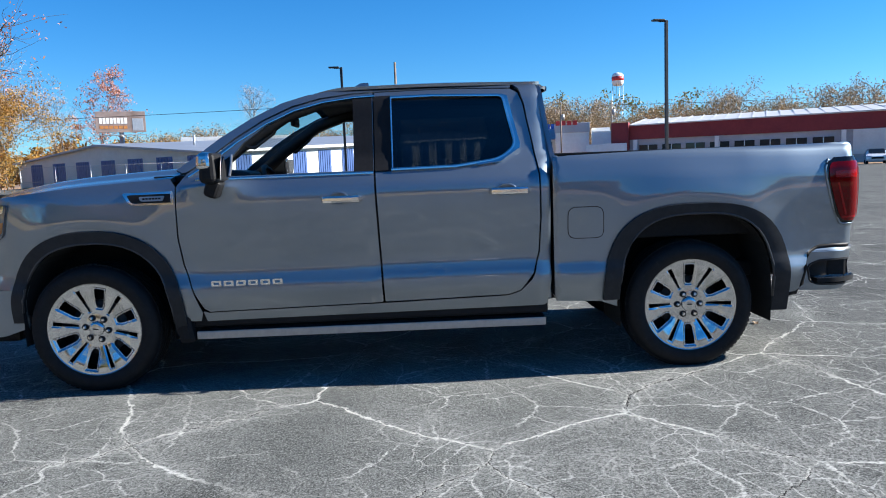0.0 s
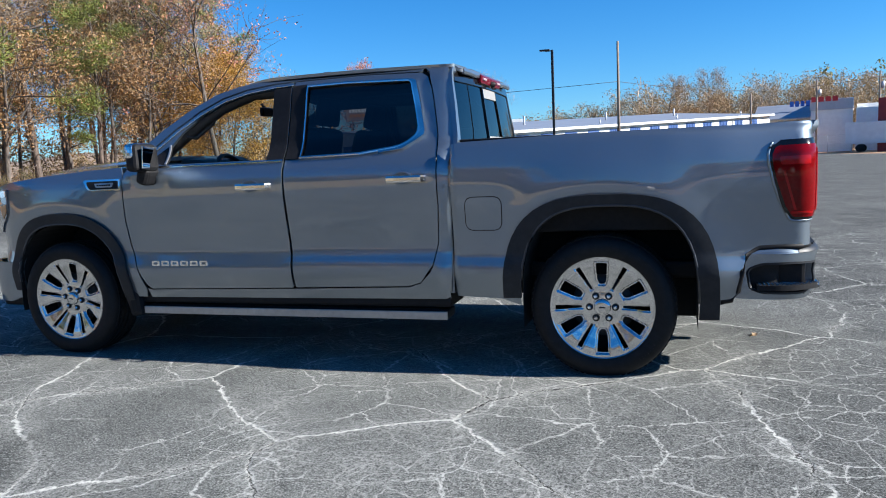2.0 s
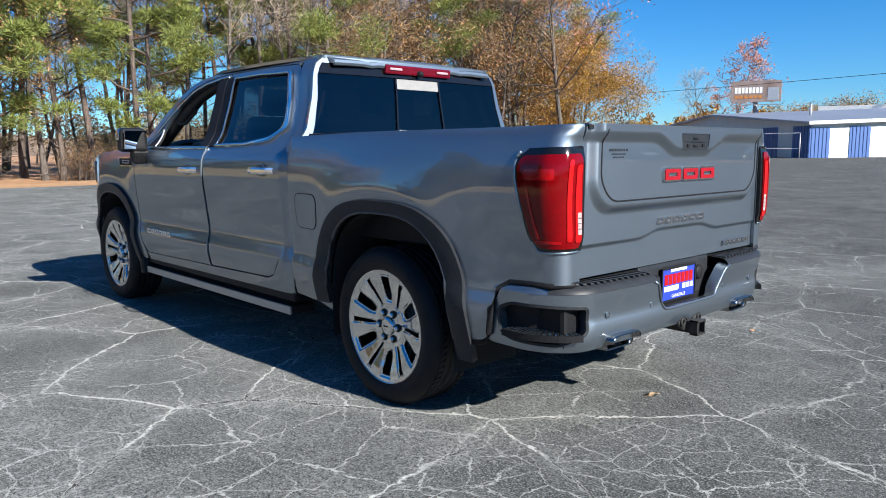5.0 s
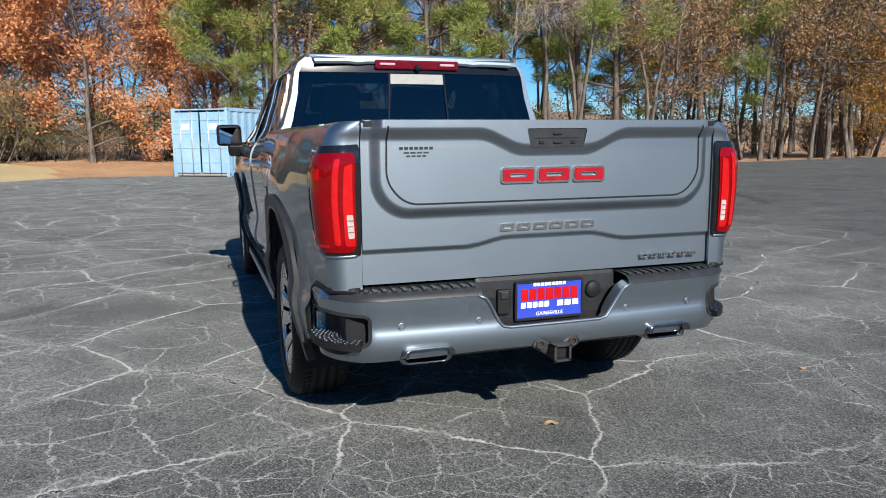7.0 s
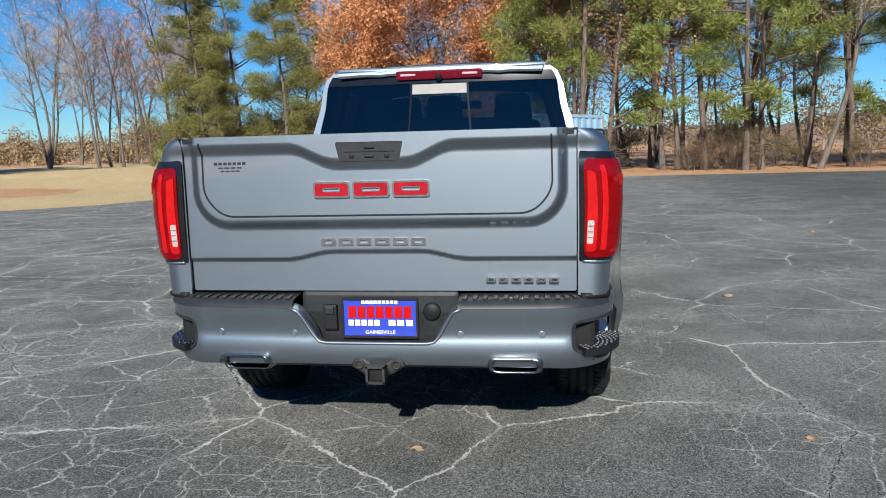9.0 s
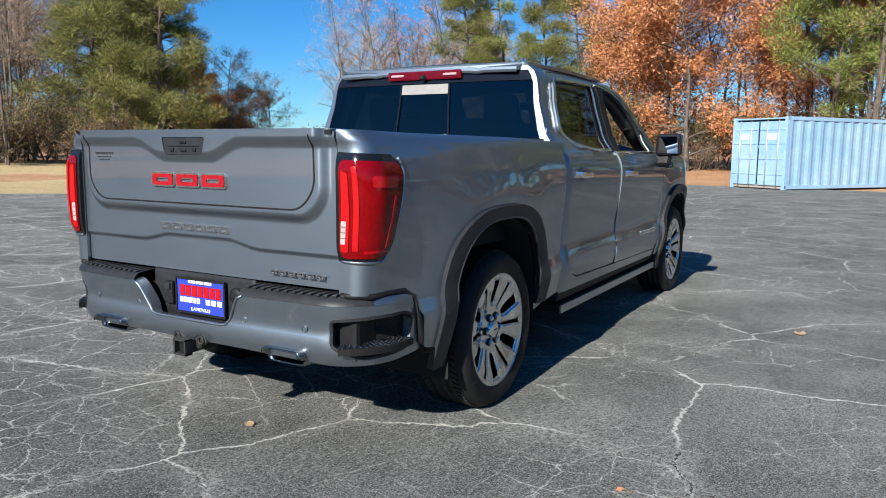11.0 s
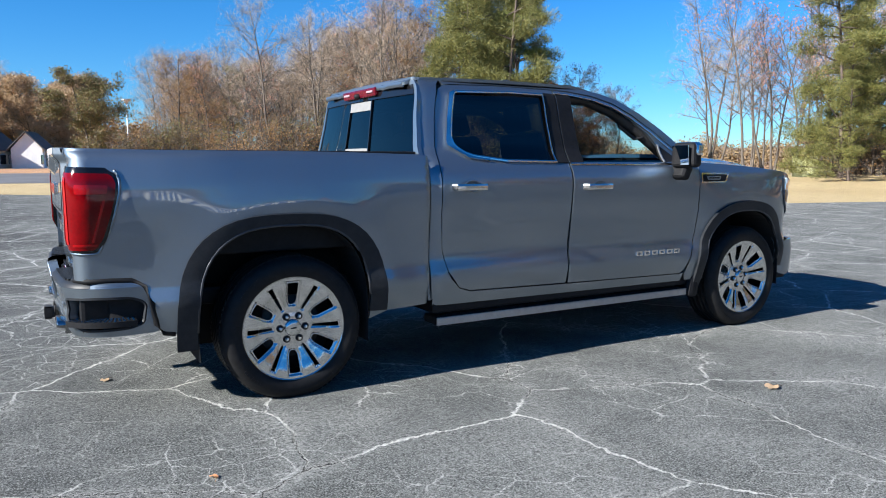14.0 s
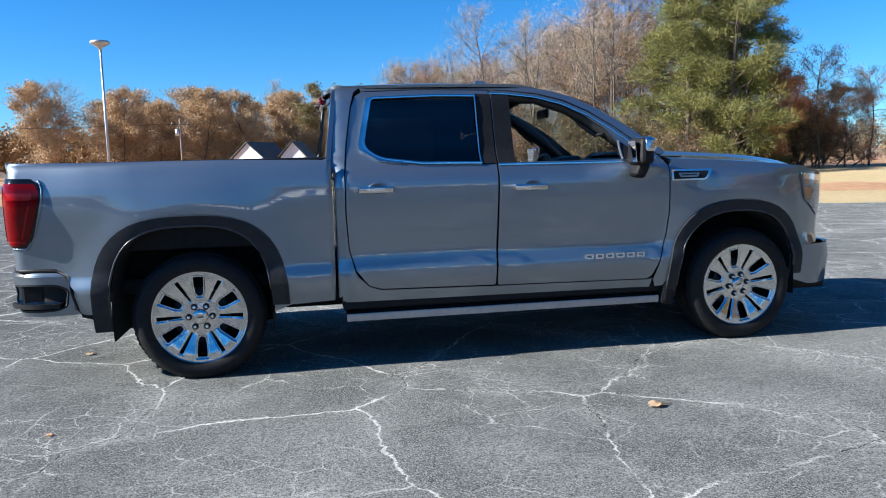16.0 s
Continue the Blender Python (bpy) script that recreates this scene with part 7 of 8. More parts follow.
# badge of three plain red rings with bright rims
for yc in (-0.163, -0.003, 0.157):
    r_ = part("gate_badge", rings("gate_badge", (0.148, 0.064, 0.014), 1, 0, CHROME, (GX + 0.012, yc, 1.186), "x", 1, (0.44, 0.16)), gate, "chrome-rimmed red badge ring")
    part("enamel", rings("enamel", (0.134, 0.050, 0.003), 1, 0, RED_BADGE, (GX + 0.0255, yc, 1.186), "x", 1, (0.55, 0.34)), r_, "red enamel")
row_of(rings, "model_badge", (0.43, 0.030, 0.008), 6, 0.014, CHROME, (GX - 0.015, -0.01, 0.974), "x", gate, "plain chrome badge ring")
row_of(rings, "trim_badge", (0.285, 0.020, 0.009), 6, 0.012, CHROME, (GX - 0.016, 0.585, 0.818), "x", gate, "small chrome badge ring")
for k, (zz, ww) in enumerate(((1.298, 0.135), (1.281, 0.10), (1.268, 0.08))):
    row_of(bars, "dealer_mark", (ww, 0.011 if k == 0 else 0.006, 0.003), 4 if k else 7, 0.005, TRIM_GREY, (GX + 0.0108, -0.585, zz), "x", gate, "small dark bar of a dealer sticker")

# tail lamps
LAMP_IN = TAIL_U + TAIL_R * math.pi / 2 + TAIL_L - 0.010
for s in (-1, 1):
    def lamp_part(name, pts, mat, out, parent, label="", s=s, thick=0.014):
        def skin(u, z):
            grow = out - 0.015 * (1 - step01(u, 2.73, 2.90)) - 0.010 * step01(z, 1.24, 1.315) - 0.014 * (1 - step01(z, 0.88, 0.96))
            return bed_skin(u, z, s, grow)
        return part(name, panel(name, pts, skin, mat, (), 0.022, thick, flip=(s > 0)), parent, label)
    edge = [(2.752, 1.306), (2.730, 1.245), (2.736, 1.18), (2.760, 1.08), (2.800, 0.960), (2.836, 0.886), (LAMP_IN, 0.892), (LAMP_IN + 0.004, 1.316)]
    ol = rounded(edge, [0.05, 0.02, 0, 0, 0, 0.03, 0.012, 0.025])
    tl = lamp_part("tail_lamp", ol, GLOSS_BLACK, 0.020, truck, "red tail lamp in a gloss black housing")
    lens = lamp_part("red_lens", rounded([(2.768, 1.278), (2.750, 1.232), (2.756, 1.17), (2.778, 1.08), (2.816, 0.965), (2.850, 0.906), (LAMP_IN - 0.034, 0.906), (LAMP_IN - 0.026, 1.287)], [0.03, 0.01, 0, 0, 0, 0.025, 0.05, 0.05]), RED_LENS, 0.025, tl, "deep red lens", thick=0.010)
    u0 = LAMP_IN - 0.046
    lamp_part("light_guide", rounded([(u0, 0.930), (u0 - 0.062, 0.930), (u0 - 0.052, 1.235), (u0, 1.245)], 0.014), RED_BRIGHT, 0.0285, lens, "bright red light guide", thick=0.006)
    lamp_part("light_guide", rounded([(u0 - 0.074, 0.935), (u0 - 0.092, 0.935), (u0 - 0.084, 1.262), (u0 - 0.068, 1.262)], 0.007), RED_BRIGHT, 0.028, lens, thick=0.006)
    lamp_part("light_guide", rounded([(2.785, 1.222), (u0 - 0.13, 1.226), (u0 - 0.13, 1.180), (2.792, 1.180)], 0.010), RED_MID, 0.0275, lens, "red upper light bar", thick=0.006)
    lamp_part("light_guide", rounded([(2.845, 0.925), (u0 - 0.11, 0.925), (u0 - 0.11, 0.936), (2.840, 0.936)], 0.004), RED_MID, 0.0275, lens, thick=0.006)
    lamp_part("light_guide", rounded([(2.800, 1.150), (2.812, 1.150), (2.868, 0.945), (2.856, 0.945)], 0.004), RED_MID, 0.0275, lens, thick=0.006)
    rev = lamp_part("reverse_lamp", rounded([(u0 - 0.004, 0.962), (u0 - 0.046, 0.962), (u0 - 0.044, 1.052), (u0 - 0.004, 1.052)], 0.008), WHITE_LENS, 0.031, tl, "clear reversing lamp", thick=0.006)
    for k in range(3):
        lamp_part("lens_rib", rounded([(u0 - 0.007, 0.984 + 0.022 * k), (u0 - 0.043, 0.984 + 0.022 * k), (u0 - 0.043, 0.988 + 0.022 * k), (u0 - 0.007, 0.988 + 0.022 * k)], 0.001), LAMP_GREY, 0.0325, rev, thick=0.003)
    # bright folded lip of the bed side along the lamp's front and lower edge
    lip_line = [p for p in resample(ol, 0.02) if p[0] < 2.79 or p[1] < 0.90]
    k0 = max(range(len(lip_line)), key=lambda i: (np.hypot(*(np.array(lip_line[i]) - lip_line[i - 1])) > 0.05))
    lip_line = lip_line[k0:] + lip_line[:k0]
    lip_line = [p for p in lip_line if p[0] < LAMP_IN - 0.02 and p[1] < 1.30]
    part("lamp_lip", tube("lamp_lip", [tuple(float(q) for q in bed_skin(u, z, s, 0.001)) for u, z in lip_line], 0.008, PAINT, 8), truck)

# a black tube draws the shade in the gap between bed and bumper
for s in (-1, 1):
    gap_line = [(2.50, 0.452), (2.555, 0.462), (2.588, 0.51), (2.606, 0.62), (2.634, 0.710), (2.695, 0.746), (2.80, 0.750), (2.90, 0.751), (3.00, 0.752), (3.08, 0.753)]
    part("bumper_gasket", tube("bumper_gasket", [tuple(float(q) for q in bed_skin(u, z, s, -0.006)) for u, z in gap_line], 0.015, BLACK_PLASTIC, 8), truck, "black tube for the shade in the gap above the bumper")

# rear bumper
bump_profile = smooth_curve([(0.44, -0.050), (0.47, -0.030), (0.50, -0.016), (0.55, -0.009), (0.572, -0.010), (0.60, -0.015), (0.65, -0.007), (0.70, 0.004), (0.74, 0.011)])


def bump_skin(sv, z):
    x, y = wrap(sv, 0.735, 0.215)
    return 3.030 - x - 0.045 * (y / 0.93) ** 2 + bump_profile(z), y * (1.0 + 0.3 * bump_profile(z)), z


bo = rounded([(-1.26, 0.722), (-0.345, 0.722), (-0.305, 0.700), (-0.235, 0.575), (0.235, 0.575), (0.305, 0.700), (0.345, 0.722), (1.26, 0.722), (1.30, 0.65), (1.28, 0.49), (1.22, 0.470), (0.80, 0.462), (0.30, 0.478), (-0.30, 0.478), (-0.80, 0.462), (-1.22, 0.470), (-1.28, 0.49), (-1.30, 0.65)],
             [0.03, 0.02, 0.02, 0.03, 0.03, 0.02, 0.02, 0.03, 0.05, 0.05, 0.03, 0.04, 0.04, 0.04, 0.04, 0.03, 0.05, 0.05])
STEP_EDGE = ((0.785, 0.655), (0.98, 0.664), (1.13, 0.660), (1.190, 0.632), (1.185, 0.530), (1.12, 0.505), (0.90, 0.498), (0.785, 0.545))
step_holes = [rounded([(sg * a, b) for a, b in STEP_EDGE], 0.025) for sg in (-1, 1)]
bumper = part("rear_bumper", panel("rear_bumper", bo, bump_skin, PAINT, step_holes, 0.03, 0.05), truck, "grey rear bumper with black corner steps")
bumper.location.z = -SAG
part("bumper_back", block("bumper_back", (0.14, 1.74, 0.22), (2.86, 0, 0.59), BLACK_PLASTIC, 0.02), bumper, "black bumper core")
lip_pts = [(-0.352, 0.716), (-0.318, 0.702), (-0.300, 0.676), (-0.258, 0.600), (-0.236, 0.577), (-0.205, 0.571), (-0.1, 0.571), (0.0, 0.571), (0.1, 0.571), (0.205, 0.571), (0.236, 0.577), (0.258, 0.600), (0.300, 0.676), (0.318, 0.702), (0.352, 0.716)]
part("recess_lip", tube("recess_lip", [(float(bump_skin(np.array(u), np.array(w))[0]) + 0.001, u, w) for u, w in lip_pts], 0.0065, PAINT, 8), bumper)
for s in (-1, 1):
    v, f = [], []
    us = np.linspace(0.335, 0.96, 26)
    for sv in us:
        x, y, z = (float(q) for q in bump_skin(np.array(s * sv), np.array(0.72)))
        t = max(0.0, min(1.0, (sv - 0.735) / 0.338)) * math.pi / 2
        nx, ny = math.cos(t), s * math.sin(t)
        for back, h in ((-0.003, 0.716), (0.003, 0.732), (0.022, 0.746), (0.045, 0.750), (0.15, 0.756)):
            v.append((x - nx * back, y - ny * back, h))
    for i in range(len(us) - 1):
        for q in range(4):
            a = i * 5 + q
            f.append((a, a + 5, a + 6, a + 1) if s > 0 else (a, a + 1, a + 6, a + 5))
    pad = part("step_pad", mesh_of("step_pad", v, f, TRIM_GREY, True), bumper, "charcoal ribbed step pad")
    # painted top of the bumper's corner
    tv, tf = [], []
    for sv in np.linspace(0.955, 1.30, 16):
        x, y, z = (float(q) for q in bump_skin(np.array(s * sv), np.array(0.72)))
        t = max(0.0, min(1.0, (sv - 0.735) / 0.338)) * math.pi / 2
        for back, h in ((-0.002, 0.714), (0.004, 0.732), (0.020, 0.744), (0.12, 0.748)):
            tv.append((x - math.cos(t) * back, y - s * math.sin(t) * back, h))
    for i in range(15):
        for q in range(3):
            a = i * 4 + q
            tf.append((a, a + 4, a + 5, a + 1) if s > 0 else (a, a + 1, a + 5, a + 4))
    part("corner_top", mesh_of("corner_top", tv, tf, PAINT, True), bumper)
    for k in range(15):
        sv = 0.36 + 0.040 * k
        x, y, z = (float(q) for q in bump_skin(np.array(s * sv), np.array(0.72)))
        t = max(0.0, min(1.0, (sv - 0.735) / 0.338)) * math.pi / 2
        part("pad_rib", block("pad_rib", (0.085, 0.020, 0.010), (x - math.cos(t) * 0.062, y - s * math.sin(t) * 0.062, 0.752), TRIM_GREY, 0.003, (0, 0, s * math.degrees(t))), pad)
    # corner step: recess and studded tread
    rim_ = rounded([(s * (a + (0.06 if a > 1 else -0.07)), b + (0.022 if b > 0.6 else -0.022)) for a, b in STEP_EDGE], 0.025)

    def inset(u, v):
        x, y, z = bump_skin(u, v)
        return x - 0.075, y * 0.95, z
    cs = part("corner_step", panel("corner_step", rim_, inset, BLACK_PLASTIC, (), 0.04, 0.02), bumper, "black recessed corner step")
    edge_ = resample(step_holes[(s + 1) // 2], 0.03)
    n = len(edge_)
    v = []
    for grow_ in (0.002, -0.03, -0.12):
        for u, w in edge_:
            p0, p1 = (np.array([float(q) for q in g(np.array(u), np.array(w))]) for g in (bump_skin, inset))
            v.append(p0 + (p1 - p0) * (-grow_ / 0.12))
    f = [(k * n + i, k * n + (i + 1) % n, (k + 1) * n + (i + 1) % n, (k + 1) * n + i) for k in range(2) for i in range(n)]
    part("recess_wall", mesh_of("recess_wall", v, f, BLACK_PLASTIC), cs, "black wall of the recess")
    part("recess_bezel", sweep("recess_bezel", [tuple(float(q) for q in bump_skin(np.array(u), np.array(w))) for u, w in edge_], [(-0.006, -0.007), (0.004, -0.006), (0.004, 0.006), (-0.006, 0.007)], TRIM_GREY, lambda p, s=s: (0.75, s * 0.65, 0), closed=True), cs, "charcoal bezel")
    v, f = [], []
    arc_ = np.linspace(0.82, 1.150, 16)
    for z in (0.548, 0.520):
        for q, grow_ in ((0, 0.030), (1, -0.12)):
            for u in arc_:
                x, y, _z = (float(k) for k in bump_skin(np.array(u), np.array(0.56)))
                nx, ny = math.cos(max(0, min(1, (u - 0.735) / 0.338)) * math.pi / 2), math.sin(max(0, min(1, (u - 0.735) / 0.338)) * math.pi / 2)
                v.append((x + nx * grow_, s * (y + ny * grow_), z))
    n = len(arc_)
    for i in range(n - 1):
        f += [(i, i + 1, n + i + 1, n + i), (2 * n + i, 3 * n + i, 3 * n + i + 1, 2 * n + i + 1), (i, 2 * n + i, 2 * n + i + 1, i + 1)]
    f += [(0, n, 3 * n, 2 * n), (n - 1, 3 * n - 1, 4 * n - 1, 2 * n - 1)]
    tread = part("step_tread", mesh_of("step_tread", v, f, BLACK_PLASTIC), cs, "textured black step tread")
    stud = block("tread_stud", (0.011, 0.011, 0.006), (0, 0, 0), DARK_CHROME, 0.002)
    for i, u in enumerate(np.linspace(0.835, 1.135, 15)):
        for j in range(5):
            x, y, _z = (float(k) for k in bump_skin(np.array(u), np.array(0.56)))
            t = max(0, min(1, (u - 0.735) / 0.338)) * math.pi / 2
            g_ = 0.018 - 0.019 * j - 0.009 * (i % 2)
            q = part("tread_stud", stud, tread)
            q.location = (x + math.cos(t) * g_, s * (y + math.sin(t) * g_), 0.5495)
    part("parking_sensor", lathe("parking_sensor", [(0.0, 0.0015), (0.009, 0.0015), (0.0095, -0.002), (0.012, -0.002), (0.0125, 0.0015), (0.014, 0.001), (0.0145, -0.001)], PAINT, 20, "x", (float(bump_skin(np.array(0.65), np.array(0.63))[0]) + 0.001, s * 0.66, 0.608), smooth=False), bumper, "round parking sensor")
    part("parking_sensor", lathe("parking_sensor", [(0.0, 0.0015), (0.009, 0.0015), (0.0095, -0.002), (0.012, -0.002), (0.0125, 0.0015), (0.014, 0.001), (0.0145, -0.001)], PAINT, 20, "x", (float(bump_skin(np.array(0.37), np.array(0.62))[0]) + 0.001, s * 0.34, 0.608), smooth=False), bumper, "round parking sensor")
    # exhaust tip
    ex = rounded([(-0.108, -0.036), (0.108, -0.036), (0.108, 0.036), (-0.108, 0.036)], 0.03, 4)
    n = len(ex)
    v, f = [], []
    for x, k in ((2.70, 1.0), (3.005, 1.0), (3.013, 0.95), (3.005, 0.80), (2.82, 0.78)):
        v += [(x + (0.02 if x > 2.9 else 0) * (1 if p[1] > 0 else -1), s * 0.555 + p[0] * k, 0.464 + p[1] * k) for p in ex]
    for a in range(4):
        for i in range(n):
            j = (i + 1) % n
            f.append((a * n + i, a * n + j, (a + 1) * n + j, (a + 1) * n + i))
    tip = part("exhaust_tip", mesh_of("exhaust_tip", v, f, DARK_CHROME, True), truck, "dark chrome oval exhaust tip")
    part("tip_inside", block("tip_inside", (0.02, 0.17, 0.05), (2.83, s * 0.555, 0.464), BLACK_PLASTIC, 0.01), tip)
# plate recess, plate, plug, lock
rec = part("plate_recess", block("plate_recess", (0.05, 0.66, 0.20), (2.905, 0, 0.668), TRIM_GREY, 0.02), bumper, "charcoal plate recess")
plate = part("number_plate", block("number_plate", (0.008, 0.308, 0.155), (2.943, 0.004, 0.658), BLUE_INK, 0.003), bumper, "blue dealer plate with red and white bars")
part("plate_frame", sweep("plate_frame", [(2.947, 0.004 + y, 0.658 + z) for y, z in resample([(-0.155, -0.079), (0.155, -0.079), (0.155, 0.079), (-0.155, 0.079)], 0.05)], [(-0.006, -0.005), (0.005, -0.005), (0.005, 0.005), (-0.006, 0.005)], BLACK_PLASTIC, lambda p: (1, 0, 0), closed=True), plate, "black plate frame")
row_of(bars, "plate_bar", (0.262, 0.050, 0.0015), 7, 0.007, RED_BRIGHT, (2.9475, 0.004, 0.682), "x", plate, "plain red bar")
row_of(bars, "plate_bar", (0.130, 0.024, 0.0015), 5, 0.006, WHITE, (2.9475, -0.063, 0.638), "x", plate, "plain white bar")
row_of(bars, "plate_bar", (0.100, 0.024, 0.0015), 3, 0.008, WHITE, (2.9475, 0.090, 0.638), "x", plate, "plain white bar")
row_of(bars, "plate_bar", (0.150, 0.014, 0.0015), 9, 0.004, WHITE, (2.9475, 0.004, 0.724), "x", plate, "plain white bar")
tx = bpy.data.curves.new("plate_text", "FONT")
tx.body, tx.size, tx.align_x, tx.align_y, tx.extrude = "GAINESVILLE", 0.022, "CENTER", "CENTER", 0.0005
tmp = bpy.data.objects.new("plate_text", tx)
scene.collection.objects.link(tmp)
bpy.context.view_layer.update()
tm = bpy.data.meshes.new_from_object(tmp.evaluated_get(bpy.context.evaluated_depsgraph_get()))
bpy.data.objects.remove(tmp)
tm.materials.clear()
tm.materials.append(WHITE)
tm.transform(pose(2.9485, 0.004, 0.598, 90, 0, 90))
part("plate_text", tm, plate, "white town lettering")
part("trailer_plug", block("trailer_plug", (0.03, 0.058, 0.105), (2.938, -0.205, 0.660), BLACK_PLASTIC, 0.008), bumper, "black trailer plug cover")
part("plug_latch", block("plug_latch", (0.012, 0.036, 0.030), (2.955, -0.205, 0.690), TRIM_GREY, 0.004), bumper)
part("spare_lock", lathe("spare_lock", [(0.0, 0.012), (0.030, 0.012), (0.036, 0.006), (0.038, -0.02)], BLACK_PLASTIC, 28, "x", (2.935, 0.218, 0.684)), bumper, "round black lock cover")
# hitch
hitch = part("hitch", block("hitch", (0.28, 0.075, 0.060), (2.90, 0.005, 0.437), STEEL_DARK, 0.01), truck, "dark steel tow hitch receiver")
bm = bmesh.new()
for sz, at in (((0.04, 0.009, 0.070), (0, -0.034, 0)), ((0.04, 0.009, 0.070), (0, 0.034, 0)), ((0.04, 0.077, 0.009), (0, 0, 0.032)), ((0.04, 0.077, 0.009), (0, 0, -0.032))):
    g = bmesh.ops.create_cube(bm, size=1)
    for vv in g["verts"]:
        vv.co = Vector((vv.co.x * sz[0] + at[0], vv.co.y * sz[1] + at[1], vv.co.z * sz[2] + at[2]))
bm.transform(pose(3.055, 0.005, 0.437))
part("receiver", from_bm("receiver", bm, STEEL_DARK), hitch, "square receiver opening")
part("receiver_hole", block("receiver_hole", (0.03, 0.056, 0.052), (3.036, 0.005, 0.437), BLACK_PLASTIC, 0.002), hitch)
for s in (-1, 1):
    part("chain_plate", block("chain_plate", (0.012, 0.075, 0.055), (3.01, 0.005 + s * 0.066, 0.462), STEEL_DARK, 0.012, (s * 32, 0, 0)), hitch, "chain plate")
    part("chain_ring", lathe("chain_ring", [(0.012, 0.004), (0.020, 0.004), (0.020, -0.004), (0.012, -0.004)], STEEL_DARK, 18, "x", (3.02, 0.005 + s * 0.076, 0.466), closed=True), hitch)
part("cross_tube", tube("cross_tube", [(2.88, -0.6, 0.45), (2.88, 0.6, 0.45)], 0.035, STEEL_DARK), hitch, "dark steel cross tube")
# chassis and axles
part("chassis", block("chassis", (4.6, 0.86, 0.18), (0.10, 0, 0.46), BLACK_PLASTIC, 0.02), truck, "dark chassis")
part("underbody", block("underbody", (5.0, 1.36, 0.10), (0.10, 0, 0.57), BLACK_PLASTIC, 0.02), truck, "dark underbody")
part("rear_axle", tube("rear_axle", [(HUB_X, -0.80, HUB_Z), (HUB_X, -0.12, HUB_Z), (HUB_X, 0, HUB_Z), (HUB_X, 0.12, HUB_Z), (HUB_X, 0.80, HUB_Z)], [0.05, 0.05, 0.14, 0.05, 0.05], STEEL_DARK, 14), truck, "dark rear axle")
part("front_axle", tube("front_axle", [(-HUB_X, -0.80, HUB_Z), (-HUB_X, 0, HUB_Z + 0.03), (-HUB_X, 0.80, HUB_Z)], 0.045, STEEL_DARK, 10), truck, "dark front axle")
part("muffler", tube("muffler", [(0.6, 0.35, 0.42), (0.7, 0.35, 0.42), (1.35, 0.35, 0.42), (1.45, 0.35, 0.42)], [0.05, 0.11, 0.11, 0.05], STEEL_DARK, 14), truck, "dark muffler")
part("spare_wheel", lathe("spare_wheel", [(0.10, -0.05), (0.33, -0.09), (0.36, 0.0), (0.33, 0.09), (0.10, 0.05)], RUBBER, 36, "z", (2.40, 0, 0.50)), truck, "spare wheel under the bed")

# cabin
part("cabin_floor", block("cabin_floor", (2.30, 1.76, 0.05), (-0.15, 0, 0.62), INTERIOR, 0.01), truck, "dark cabin floor")
part("headliner", panel("headliner", [(-0.55, -0.93), (-0.55, 0.93), (0.93, 0.93), (0.93, -0.93)], lambda x, q: (x, q * 0.70, roof_skin(x, q)[2] - 0.045), HEADLINER, (), 0.12, 0.01, flip=True), truck, "grey headliner")
dash = part("dashboard", block("dashboard", (0.42, 1.66, 0.34), (-1.16, 0, 1.14), INTERIOR, 0.09, (0, 8, 0), 4), truck, "dark dashboard")
part("dash_screen", block("dash_screen", (0.03, 0.26, 0.16), (-0.98, 0, 1.23), BLACK_PLASTIC, 0.01, (0, -15, 0)), dash, "black dash screen")
part("instrument_hood", block("instrument_hood", (0.20, 0.38, 0.10), (-1.04, -0.40, 1.30), INTERIOR, 0.04, (0, 6, 0), 3), dash)
part("firewall", block("firewall", (0.05, 1.70, 0.60), (-1.32, 0, 0.92), BLACK_PLASTIC, 0.01), truck)
v, f = [], []
for i in range(36):
    a = 2 * math.pi * i / 36
    for j in range(8):
        b = 2 * math.pi * j / 8
        r = 0.185 + 0.017 * math.cos(b)
        v.append((0.017 * math.sin(b), r * math.cos(a), r * math.sin(a)))
        f.append((i * 8 + j, ((i + 1) % 36) * 8 + j, ((i + 1) % 36) * 8 + (j + 1) % 8, i * 8 + (j + 1) % 8))
sw = part("steering_wheel", mesh_of("steering_wheel", v, f, INTERIOR, True), truck, "black steering wheel")
sw.matrix_basis = pose(-0.80, -0.40, 1.20, 0, -24, 0)
part("wheel_spokes", block("wheel_spokes", (0.035, 0.34, 0.07), (-0.02, 0, -0.01), INTERIOR, 0.015), sw)
part("wheel_hub", block("wheel_hub", (0.06, 0.14, 0.14), (-0.02, 0, -0.01), INTERIOR, 0.03, seg=3), sw)
part("wheel_column", tube("wheel_column", [(-0.03, 0, 0), (-0.30, 0, -0.02)], 0.035, BLACK_PLASTIC), sw)


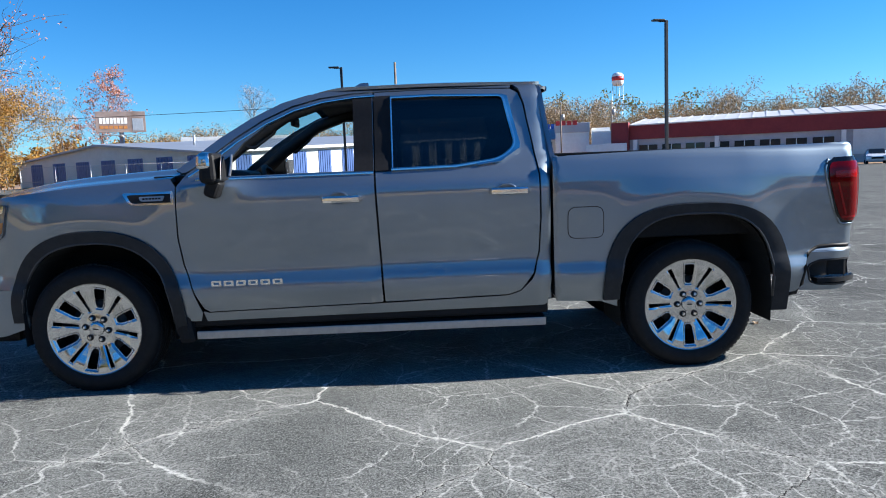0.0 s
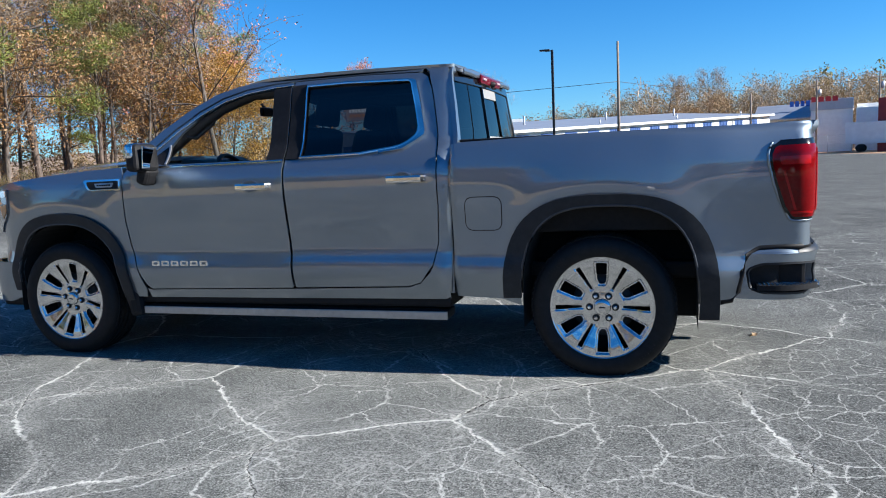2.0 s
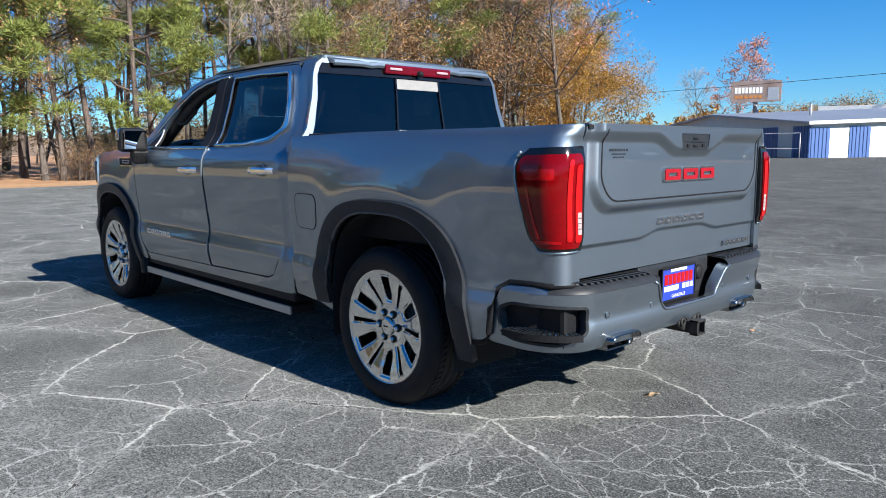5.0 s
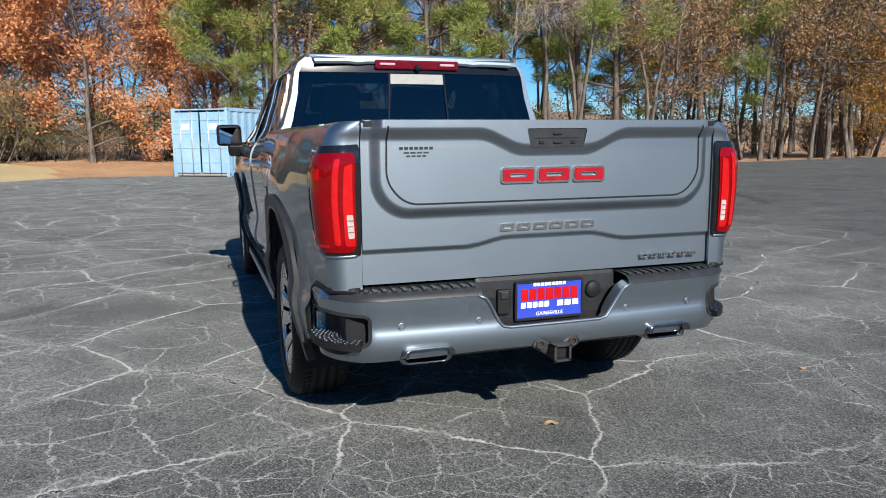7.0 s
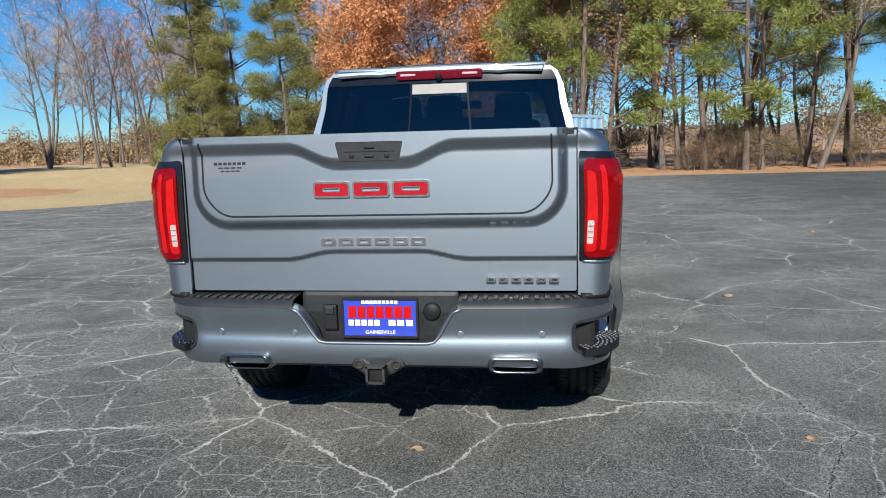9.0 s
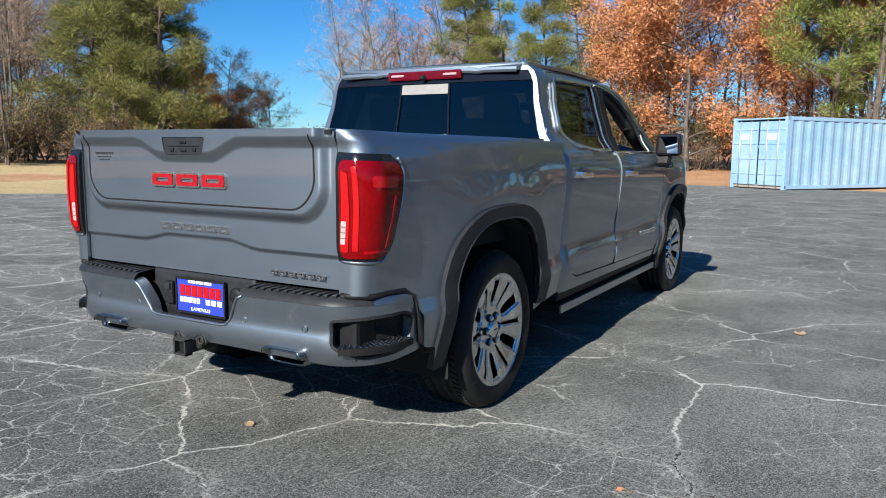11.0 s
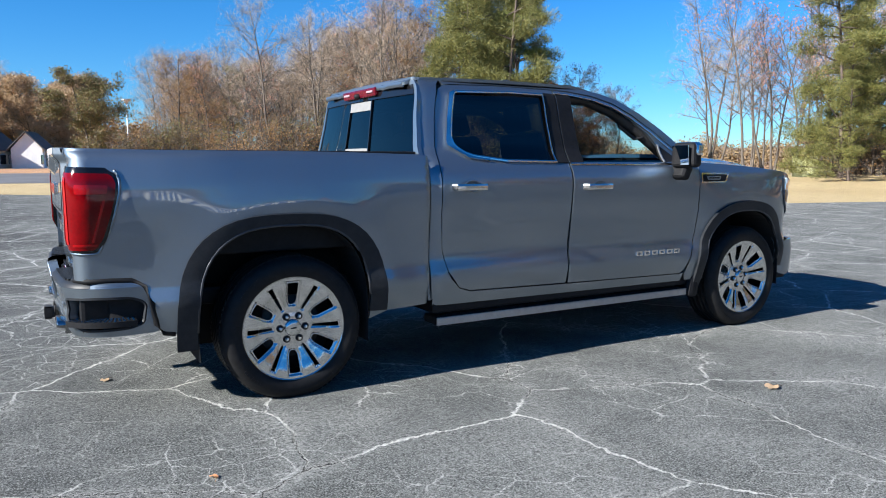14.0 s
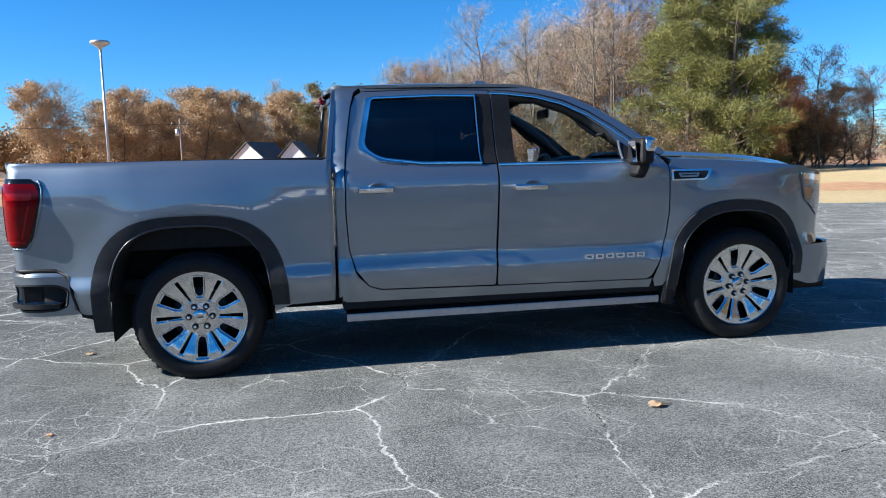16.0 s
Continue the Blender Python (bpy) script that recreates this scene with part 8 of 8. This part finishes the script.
def build_seat(x, y, wide, row):
    st = part("seat", block("seat", (0.52, wide, 0.16), (x, y, 0.90), INTERIOR, 0.05, (0, 6, 0), 3), truck, "dark leather seat")
    part("backrest", block("backrest", (0.16, wide * 0.96, 0.62), (x + 0.30, y, 1.22), INTERIOR, 0.06, (0, 14, 0), 3, (0.8, 0.86)), st, "dark leather backrest")
    n = 1 if wide < 0.8 else 3
    for k in range(n):
        yy = y + (k - (n - 1) / 2) * 0.46
        hr = part("headrest", block("headrest", (0.10, 0.26, 0.19), (x + 0.405, yy, 1.625 if row == 1 else 1.575), INTERIOR, 0.04, (0, 12, 0), 3, (0.9, 0.85)), st, "dark headrest")
        for d in (-0.06, 0.06):
            part("headrest_rod", tube("headrest_rod", [(x + 0.395, yy + d, 1.56), (x + 0.37, yy + d, 1.46)], 0.006, CHROME, 6), hr)
    part("seat_base", block("seat_base", (0.46, wide * 0.8, 0.20), (x, y, 0.74), BLACK_PLASTIC, 0.03), st)


build_seat(-0.42, -0.42, 0.52, 1)
build_seat(-0.42, 0.42, 0.52, 1)
build_seat(0.42, 0.0, 1.42, 2)
part("console", block("console", (0.62, 0.28, 0.36), (-0.55, 0, 0.86), INTERIOR, 0.05, seg=3), truck, "dark centre console")
for s in (-1, 1):
    part("door_lining", block("door_lining", (2.10, 0.05, 0.62), (-0.12, s * 0.885, 0.97), INTERIOR, 0.02), truck, "dark door lining")
    part("pillar_lining", tube("pillar_lining", [(-1.19, s * 0.83, 1.31), (-0.95, s * 0.77, 1.50), (-0.66, s * 0.71, 1.69), (-0.42, s * 0.68, 1.77), (0.9, s * 0.67, 1.77)], [0.05, 0.05, 0.05, 0.05, 0.05], INTERIOR, 8), truck, "dark pillar lining")
    part("pillar_lining", block("pillar_lining", (0.16, 0.05, 0.55), (-0.09, s * 0.765, 1.52), INTERIOR, 0.02, (s * 18, 0, 0)), truck)
    part("pillar_lining", block("pillar_lining", (0.12, 0.06, 0.48), (0.88, s * 0.725, 1.55), INTERIOR, 0.02, (s * 18, -8, 0)), truck)
    part("grab_handle", tube("grab_handle", [(-0.90, s * 0.80, 1.50), (-0.86, s * 0.75, 1.49), (-0.74, s * 0.715, 1.58), (-0.70, s * 0.74, 1.64)], 0.014, INTERIOR), truck, "dark grab handle")
im = part("inside_mirror", block("inside_mirror", (0.03, 0.24, 0.07), (-0.72, 0, 1.69), BLACK_PLASTIC, 0.015), truck, "black inside mirror")
part("mirror_stalk", tube("mirror_stalk", [(-0.74, 0, 1.70), (-0.78, 0, 1.76)], 0.012, BLACK_PLASTIC), im)
